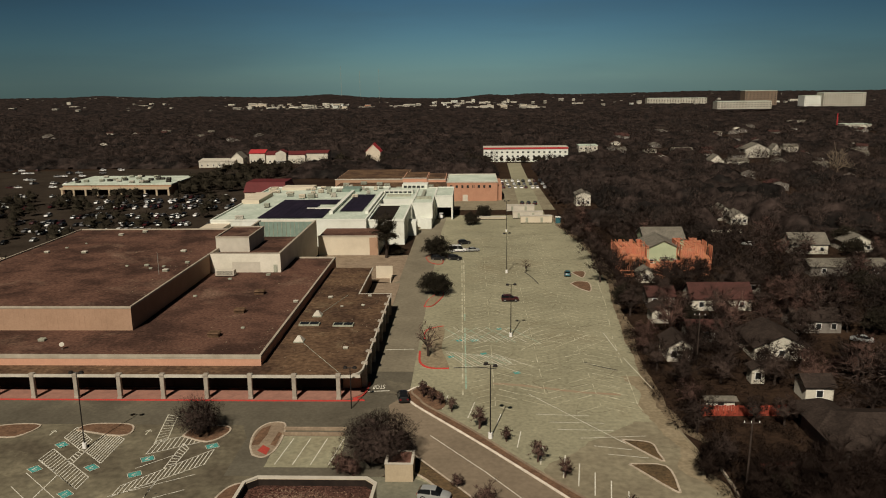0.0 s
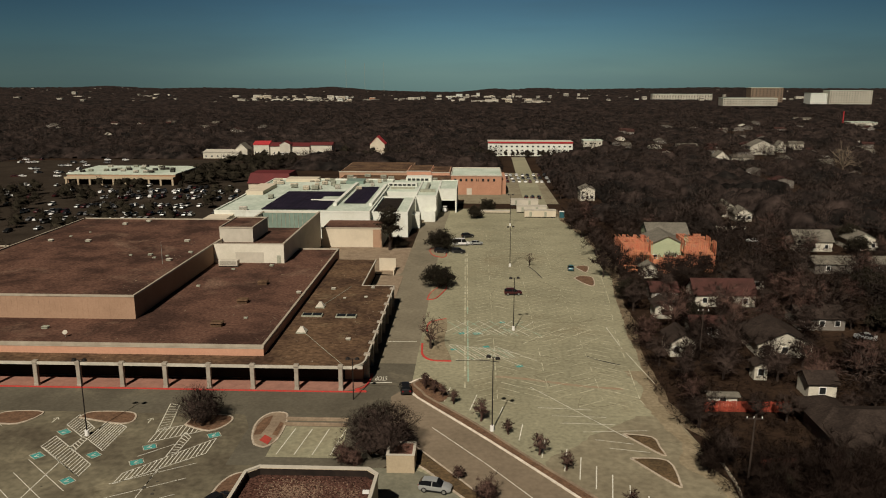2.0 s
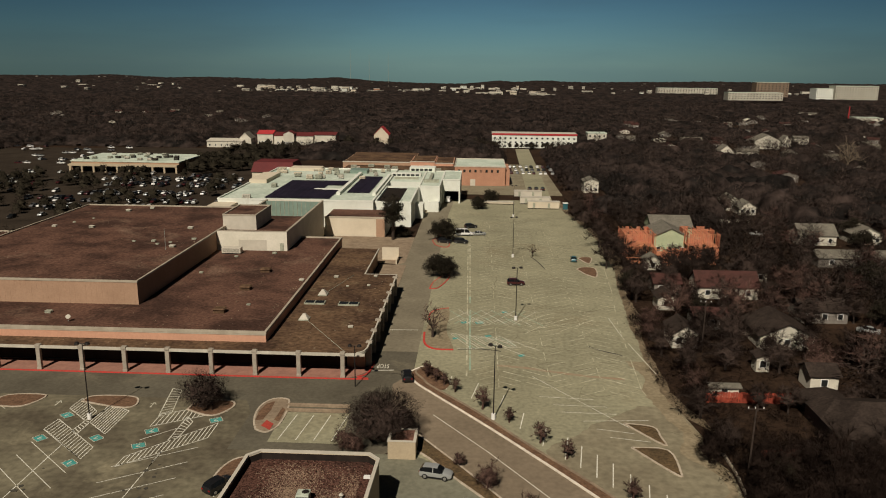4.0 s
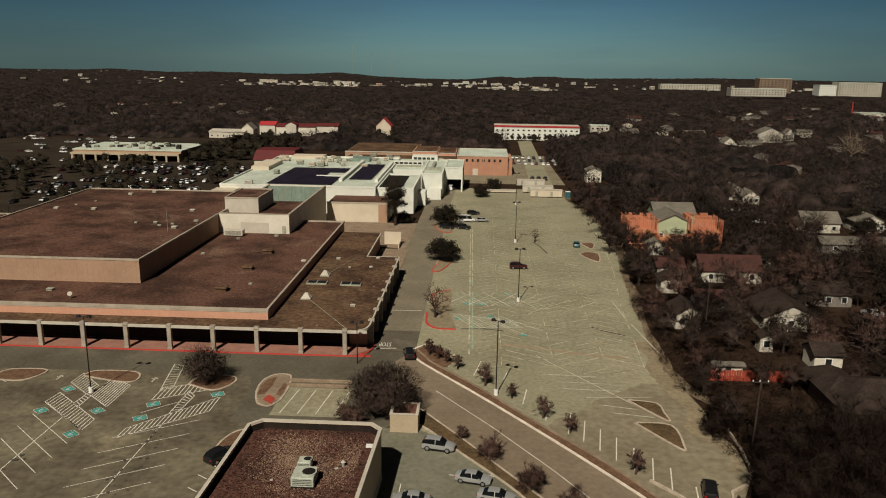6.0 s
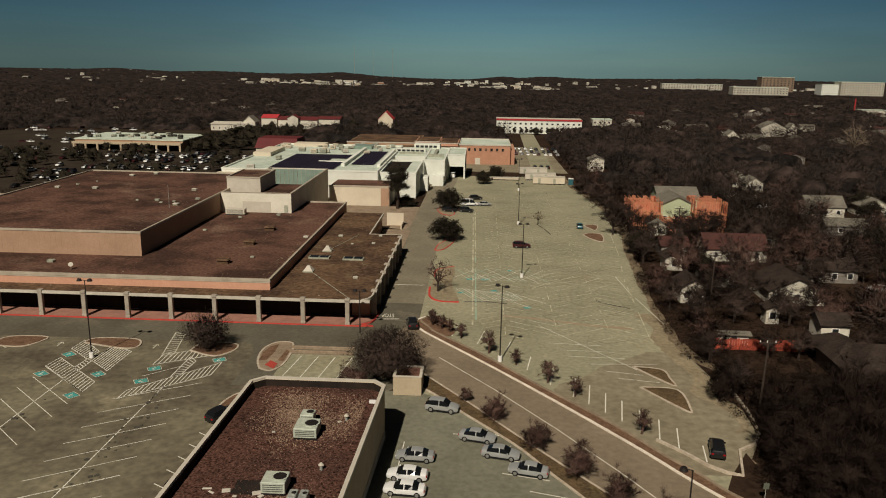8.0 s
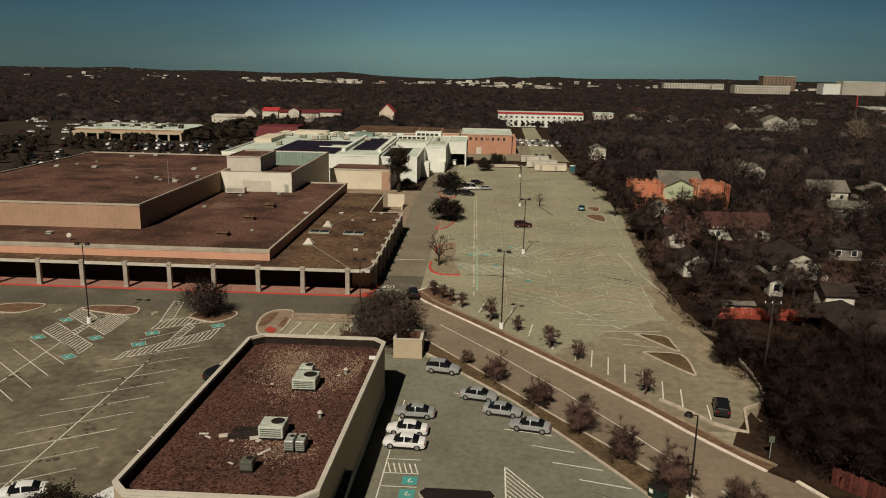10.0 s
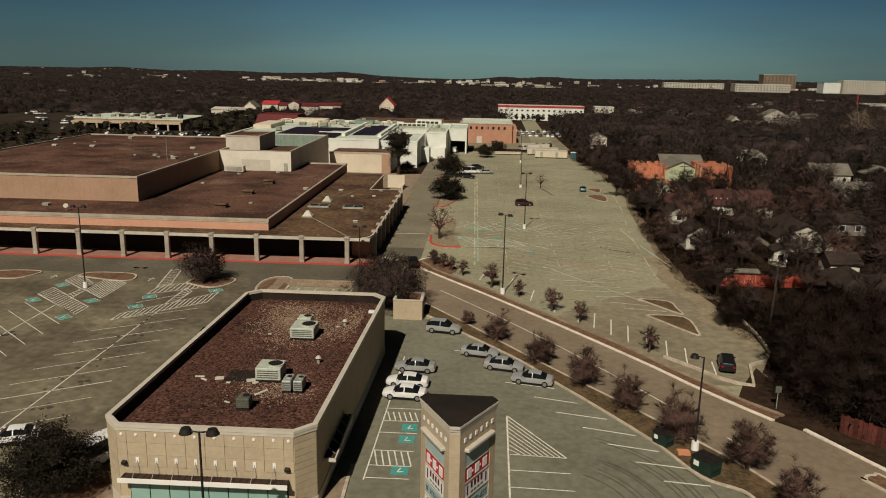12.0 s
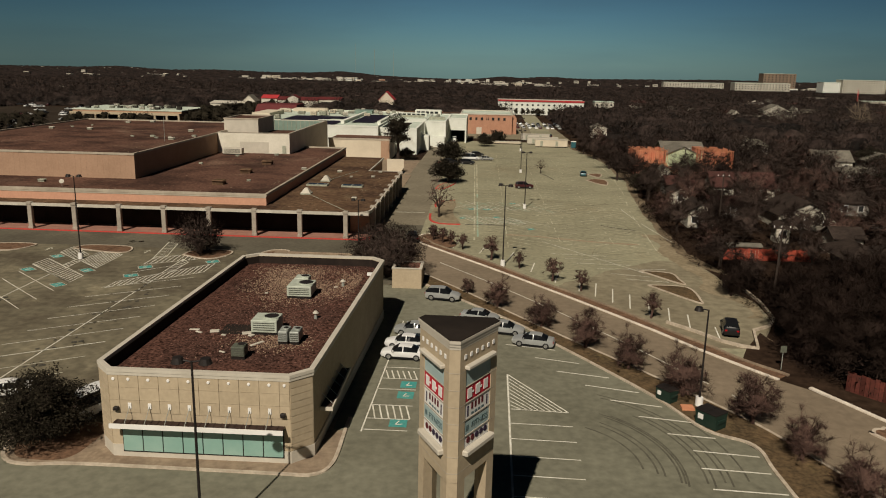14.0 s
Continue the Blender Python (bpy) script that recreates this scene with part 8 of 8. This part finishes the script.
for k in range(150):
    right = rf.random() < 0.8
    yy = rf.uniform(400, 1050)
    xx = rf.uniform(0.13, 0.6) * yy + 30 if right else -rf.uniform(0.2, 0.62) * yy
    if (not right and yy < 640) or any(abs(xx - a) < 20 and abs(yy - b) < 20 for a, b in HOUSES) or (xx < 40 and yy < 640) or (yy < 520 and 40 < xx < 130) or len(HOUSES) > 74:
        continue
    HOUSES.append((xx, yy))
    w, d = rf.uniform(7, 12), rf.uniform(6, 10)
    house(xx, xx + w, yy, yy + d, rf.uniform(2.6, 4.4), rf.uniform(1.4, 2.4), rf.choice((M_SIDING, M_SIDING_B, M_SIDING_B)), rf.choice((M_SHINGLE, M_SHINGLE, M_SHINGLE_G, M_SHINGLE_R)), "pale house half hidden among bare trees", rf.choice("xy"), wins=2)


# ---- woods ----
def woods(name, pts, tris, label, seed, material=M_WOODS, grain=0.03, inner=0.62):
    """Many bare crowns, each a loose cloud of small faces over a thin trunk, in one mesh."""
    g = np.random.default_rng(seed)
    kinds = []
    for k in range(8):
        # a close inner mass, lumpy and flattened below
        ring = np.array([(math.cos(a) * math.sin(b), math.sin(a) * math.sin(b), math.cos(b)) for b in (0.55, 1.15, 1.9) for a in np.arange(6) * 1.0472 + b])
        ring = np.vstack([[(0, 0, 1.0)], ring]) * (inner * (1 + 0.28 * g.normal(size=(19, 1))))
        ring[13:, 2] = np.maximum(ring[13:, 2], -0.6)
        faces = [(0, 1 + i, 1 + (i + 1) % 6) for i in range(6)]
        for q in (1, 7):
            for i in range(6):
                j = (i + 1) % 6
                faces += [(q + i, q + 6 + i, q + 6 + j), (q + i, q + 6 + j, q + j)]
        mass = ring[np.array(faces)] if inner else np.zeros((0, 3, 3))
        # fine twigs standing out of it
        m = tris - len(mass)
        c = g.normal(size=(m, 3))
        c /= np.linalg.norm(c, axis=1)[:, None]
        c *= ((0.45 if inner else 0.2) + (0.5 if inner else 0.75) * g.random(m) ** 0.7)[:, None] * (0.85 + 0.3 * g.random((1, 3)))
        c *= 1 + 0.16 * np.sin(c[:, :1] * 5 + k) * np.cos(c[:, 1:2] * 4 + k)
        way = c + g.normal(size=(m, 3)) * 0.4 + np.array((0, 0, 0.15))
        way /= np.linalg.norm(way, axis=1)[:, None]
        side = np.cross(way, g.normal(size=(m, 3)))
        side *= (grain * g.uniform(0.5, 1.3, m) / np.linalg.norm(side, axis=1))[:, None]
        twig = np.stack([c - side, c + side, c + way * g.uniform(0.18, 0.5, m)[:, None]], 1)
        twig[:, :, 2] = np.maximum(twig[:, :, 2], -0.75)
        tri = np.concatenate([mass, twig])
        hub = tri.mean(1)
        nrm = np.cross(tri[:, 1] - tri[:, 0], tri[:, 2] - tri[:, 0])
        flip = (nrm * hub).sum(1) < 0
        tri[flip] = tri[flip][:, ::-1]
        kinds.append(tri.reshape(-1, 3))
    p = np.array(pts)
    n = len(p)
    which = g.integers(0, 8, n)
    base = np.stack([kinds[w] for w in which])
    ang = g.random(n) * 6.28
    ca, sa = np.cos(ang)[:, None], np.sin(ang)[:, None]
    x, y, z = base[..., 0], base[..., 1], base[..., 2]
    out = np.empty_like(base)
    out[..., 0] = (x * ca - y * sa) * p[:, 3:4] + p[:, 0:1]
    out[..., 1] = (x * sa + y * ca) * p[:, 3:4] + p[:, 1:2]
    out[..., 2] = z * p[:, 4:5] * 0.5 + p[:, 2:3] + p[:, 4:5] * 0.56
    verts = out.reshape(-1, 3)
    faces = np.arange(len(verts)).reshape(-1, 3)
    me = bpy.data.meshes.new(name)
    me.vertices.add(len(verts))
    me.vertices.foreach_set("co", verts.ravel().astype(np.float32))
    me.loops.add(len(verts))
    me.loops.foreach_set("vertex_index", faces.ravel().astype(np.int32))
    me.polygons.add(len(faces))
    me.polygons.foreach_set("loop_start", (np.arange(len(faces)) * 3).astype(np.int32))
    me.update(calc_edges=True)
    me.materials.append(material)
    hub = p[:, :3] + np.stack([0 * p[:, 0], 0 * p[:, 0], p[:, 4] * 0.4], 1)
    soft_crown(me, np.repeat(hub, base.shape[1], 0).astype(np.float32))
    return tagged(new(name, me), label, "woods", kind="stuff")


BLOCKED = [(-152, 45, -50, 262), (-258, -96, 232, 404), (-330, -118, 400, 548), (-112, 40, 230, 478), (18, 42, 330, 580), (5, 104, 560, 604), (-205, -60, 540, 604), (162, 193, 522, 550), (211, 232, 596, 622), (240, 249, 620, 638), (261, 275, 650, 668), (40, 74, 211, 264), (94, 120, 208, 229), (96, 111, 276, 324), (86, 101, 270, 288), (103, 116, 244, 257), (46, 58, 346, 366), (121, 132, 244, 261)] + [(a - 1, a + 13, b - 6, b + 10) for a, b in HOUSES]
RECTS = np.array(BLOCKED)


def scatter(y0, y1, space, size, tall, seed, wide=0.66, keep=0.97, extra=70):
    g = np.random.default_rng(seed)
    out = []
    y = y0
    while y < y1:
        s = space * (1 + 0.2 * (y - y0) / (y1 - y0))
        half = wide * y + extra
        xs = np.arange(-half, half, s) + g.uniform(-s * 0.45, s * 0.45, len(np.arange(-half, half, s)))
        for x in xs:
            yy = y + g.uniform(-s * 0.45, s * 0.45)
            if g.random() > keep or ((RECTS[:, 0] < x) & (x < RECTS[:, 1]) & (RECTS[:, 2] < yy) & (yy < RECTS[:, 3])).any():
                continue
            if noise.noise((x * 0.012, yy * 0.012, 5)) < -0.52:
                continue
            k = g.uniform(0.65, 1.3)
            out.append((x, yy, ground_z(x, yy), size * k, tall * g.uniform(0.7, 1.25)))
        y += s
    return out


def canopy(name, y0, y1, fan, material, label, seed, tall=5.2):
    """The unbroken roof of the woods: close-set crowns of uneven height as one rolling sheet, opened over lots and houses."""
    g = np.random.default_rng(seed)
    rows = int(math.log(y1 / y0) / 0.0085)
    cols = int(2 * fan / 0.0030)
    yy = y0 * np.exp(np.arange(rows + 1) * 0.0085)[:, None] * np.ones((1, cols + 1))
    xx = yy * np.linspace(-fan, fan, cols + 1)[None, :]
    xx = xx + g.uniform(-0.4, 0.4, xx.shape) * 0.003 * yy
    yy = yy + g.uniform(-0.35, 0.35, yy.shape) * 0.0085 * yy
    size = 10.5
    ix, iy = np.floor(xx / size), np.floor(yy / size)
    best, lift = np.full(xx.shape, 9.0), np.zeros(xx.shape)
    for dx in (-1, 0, 1):
        for dy in (-1, 0, 1):
            cx, cy = ix + dx, iy + dy
            h = np.sin(cx * 127.1 + cy * 311.7 + seed) * 43758.5453
            h2 = np.sin(cx * 269.5 + cy * 183.3 + seed) * 24634.6345
            h, h2 = h - np.floor(h), h2 - np.floor(h2)
            d = np.hypot(xx - (cx + 0.15 + 0.7 * h) * size, yy - (cy + 0.15 + 0.7 * h2) * size) / size
            near = d < best
            lift = np.where(near, 0.55 + 0.9 * (h + h2) % 1.0, lift)
            best = np.minimum(best, d)
    up = tall * (0.25 + lift * np.sqrt(np.maximum(0.0, 1 - (best / 0.85) ** 2))) + g.normal(size=xx.shape) * 0.35
    open_ = np.zeros(xx.shape, bool)
    for a, b, c, d in list(RECTS) + [(a - 2, a + 14, b - 26, b + 12) for a, b in HOUSES]:
        open_ |= (xx > a - 1) & (xx < b + 1) & (yy > c - (26 if b - a < 60 and c > 270 else 1)) & (yy < d + 1)
    open_ |= (xx < 70) & (xx > 30) & (yy < 300)
    soft = open_.astype(float)
    for k in range(4):
        soft[1:-1] = (soft[:-2] + soft[1:-1] + soft[2:]) / 3
        soft[:, 2:-2] = (soft[:, :-4] + soft[:, 1:-3] + soft[:, 2:-2] + soft[:, 3:-1] + soft[:, 4:]) / 5
    up = up * (1 - np.minimum(1, soft * 1.3)) - 1.6 * soft
    land = np.array([ground_z(x, y) for x, y in zip(xx.ravel(), yy.ravel())])
    verts = np.stack([xx.ravel(), yy.ravel(), land + up.ravel()], 1).astype(np.float32)
    a = (np.arange(rows)[:, None] * (cols + 1) + np.arange(cols)[None, :]).ravel()
    quads = np.stack([a, a + 1, a + cols + 2, a + cols + 1], 1)
    quads = quads[~(open_.ravel()[quads].all(1))]
    me = bpy.data.meshes.new(name)
    me.vertices.add(len(verts))
    me.vertices.foreach_set("co", verts.ravel())
    me.loops.add(quads.size)
    me.loops.foreach_set("vertex_index", quads.ravel().astype(np.int32))
    me.polygons.add(len(quads))
    me.polygons.foreach_set("loop_start", (np.arange(len(quads)) * 4).astype(np.int32))
    me.update(calc_edges=True)
    me.shade_smooth()
    me.materials.append(material)
    return tagged(new(name, me), label, "woods", kind="stuff")


canopy("woods_canopy", 264, 4560, 0.66, M_CANOPY, "dense brown-black winter woods rolling to low juniper hills", 3)
near_pts = [p for p in scatter(262, 640, 9.0, 4.8, 10.0, 1) if not (36 < p[0] < 70 and p[1] < 300)]
woods("woods_near", near_pts, 230, "fine bare crowns of winter trees above the woods", 2, grain=0.016, inner=0)
woods("woods_middle", scatter(640, 1500, 17, 6.5, 12.5, 3), 60, "bare crowns standing out of the winter woods", 4, grain=0.03, inner=0)
hedge = [(-130 + rt.uniform(-7, 5), y, 0, rt.uniform(2.6, 4.2), rt.uniform(4.5, 7.5)) for y in range(150, 262, 4)] + [(-98 + rt.uniform(-30, 3), 246 + rt.uniform(-6, 8), -0.3, 3.4, 6) for k in range(16)]
hedge += [(rt.uniform(-225, -112), rt.uniform(262, 378), gz(330), rt.uniform(2.2, 3.6), rt.uniform(4.5, 6.5)) for k in range(62)]
hedge += [(rt.uniform(-196, -176), rt.uniform(388, 397), gz(395), rt.uniform(2.2, 3.6), rt.uniform(4, 6)) for k in range(6)]
hedge += [(rt.uniform(-290, -190), rt.uniform(290, 376), gz(340), rt.uniform(2.2, 3.8), rt.uniform(4, 6)) for k in range(34)]
hedge += [(rt.uniform(-160, -120), rt.uniform(400, 520), gz(450), rt.uniform(3.5, 5.6), rt.uniform(6, 9)) for k in range(60)]
hedge += [(rt.uniform(-100, 12), rt.uniform(540, 575), gz(560), rt.uniform(3, 4.6), rt.uniform(5, 8)) for k in range(50)] + [(rt.uniform(10, 75), rt.uniform(572, 582), gz(580), 2.2, 4.5) for k in range(26)]
woods("woods_lot", hedge, 220, "dark dense trees lining the far lots", 8, M_LEAF, grain=0.035, inner=0.7)

# the nearer bare trees east of the lot
HOUSE_BOX = [(53, 69, 176, 192), (41, 47, 166, 179), (38.5, 45, 140, 156), (56, 68.5, 140, 161), (38, 55, 100, 131), (96, 111, 276, 324), (86, 101, 268, 288), (52, 74, 101, 122), (56, 64, 120, 130), (74, 90, 142, 164), (43, 72, 208, 246), (57, 71, 249, 263), (93, 120, 208, 230), (38, 54, 98, 105)]


def bank_x(y):
    """Where the wooded ground begins, east of the lots and the avenue."""
    if y >= 98:
        return edge_x(y)
    return 36.2 if y > 88 else (33.0 if y > 71 else 35.4 + (70.4 - y) * 0.87)


placed = []
rw = random.Random(17)
tries = 0
while len(placed) < 270 and tries < 9000:
    tries += 1
    y = 58 + 242 * rw.random() ** 1.25
    x = bank_x(y) + 2.6 + (rw.random() ** 1.5) * (20 + 0.6 * y)
    if any(a < x < b and c < y < d for a, b, c, d in HOUSE_BOX) or any((x - a) ** 2 + (y - b) ** 2 < (4.2 + 0.012 * b) ** 2 for a, b in placed):
        continue
    placed.append((x, y))
    s = rw.uniform(0.7, 1.2) * (0.82 if x < edge_x(y) + 7 else 1.0)
    if rw.random() < 0.06:
        plant(K_OAK[rw.randrange(2)], x, y, gz(y), s * 0.95, rw.uniform(0, 360), "dark evergreen oak among bare trees", group="edge trees")
    elif y < 98:
        plant(K_BANK[rw.randrange(3)], x, y, gz(y), s, rw.uniform(0, 360), "dense bare tree on the wooded bank, shade in its dark colour", group="edge trees", sz=s * rw.uniform(0.8, 1.05))
    elif len(placed) % 4 == 1:
        plant(K_GREY[len(placed) % 8 // 4], x, y, gz(y), s, rw.uniform(0, 360), "bare paler grey-brown winter tree at the lot's edge", group="edge trees", sz=s * rw.uniform(0.8, 1.05))
    else:
        plant(K_BARE[rw.randrange(5)], x, y, gz(y), s, rw.uniform(0, 360), "bare dark brown winter tree at the lot's edge", group="edge trees", sz=s * rw.uniform(0.8, 1.05))
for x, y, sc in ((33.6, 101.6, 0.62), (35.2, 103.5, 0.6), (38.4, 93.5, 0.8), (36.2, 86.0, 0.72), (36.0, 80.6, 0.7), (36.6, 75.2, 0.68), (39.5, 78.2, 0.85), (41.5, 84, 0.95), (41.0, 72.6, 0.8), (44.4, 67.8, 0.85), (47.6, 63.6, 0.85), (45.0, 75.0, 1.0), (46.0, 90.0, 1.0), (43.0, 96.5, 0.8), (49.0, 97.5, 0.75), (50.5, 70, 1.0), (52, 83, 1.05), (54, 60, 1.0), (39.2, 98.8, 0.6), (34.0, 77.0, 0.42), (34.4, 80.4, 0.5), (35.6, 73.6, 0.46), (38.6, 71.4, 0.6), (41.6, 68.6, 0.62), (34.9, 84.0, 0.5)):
    plant(K_BANK[int(x + y) % 3], x, y, 0.0, sc, x * 41 % 360, "dense bare tree on the bank beside the wall, shade in its dark colour", group="edge trees")
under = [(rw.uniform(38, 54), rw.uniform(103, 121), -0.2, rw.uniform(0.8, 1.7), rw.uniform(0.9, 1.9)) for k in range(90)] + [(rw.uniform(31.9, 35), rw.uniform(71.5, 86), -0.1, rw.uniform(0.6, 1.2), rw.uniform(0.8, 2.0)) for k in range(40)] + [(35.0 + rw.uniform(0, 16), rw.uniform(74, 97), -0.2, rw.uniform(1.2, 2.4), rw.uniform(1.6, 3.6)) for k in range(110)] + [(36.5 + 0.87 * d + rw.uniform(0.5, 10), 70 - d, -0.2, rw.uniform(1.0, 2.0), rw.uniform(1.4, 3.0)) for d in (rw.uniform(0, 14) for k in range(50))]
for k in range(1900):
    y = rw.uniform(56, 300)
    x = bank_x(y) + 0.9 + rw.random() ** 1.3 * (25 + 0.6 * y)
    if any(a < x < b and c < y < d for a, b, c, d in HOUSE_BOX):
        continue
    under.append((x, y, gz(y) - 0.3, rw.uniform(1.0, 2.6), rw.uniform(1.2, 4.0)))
east = [p for p in scatter(62, 300, 8.2, 4.6, 8.4, 31) if p[0] < 250 and p[0] > edge_x(p[1]) + 24 and not any(a - 2 < p[0] < b + 2 and c - 3 < p[1] < d + 1 for a, b, c, d in HOUSE_BOX)]
woods("woods_east", east, 560, "dense bare brown trees round the houses", 14, grain=0.012, inner=0)
gh = np.random.default_rng(77)
SPECK = bmesh.new()
for k in range(240):
    yy = 1900 + 2500 * gh.random()
    u = gh.uniform(-0.62, 0.62)
    if k % 2 == 0:
        u0, u1, y0, y1, n = TOWN[k // 2 % 5]
        u, yy = gh.uniform(u0, u1), gh.uniform(y0, y1)
    xx = u * yy
    w, d, h = 5 + 10 * gh.random() ** 2, gh.uniform(4, 8), gh.uniform(0.5, 1.8)
    zz = ground_z(xx, yy) + 7.0
    box(SPECK, xx - w / 2, xx + w / 2, yy - d / 2, yy + d / 2, zz - 5, zz + h)
tagged(part("far_rooftops", SPECK, mat("far_pale_walls", (0.26, 0.245, 0.205), 0.85, (0.08, 0.068, 0.056), 0.02, island=0.6)), "pale walls and roofs scattered through the far woods", "houses", kind="stuff")
# The brush colour carries the undergrowth's shade.
woods("undergrowth", under, 110, "tangled undergrowth beneath the bare trees, shade put into its dark colour", 12, M_BRUSH_SHADED, grain=0.03, inner=0)
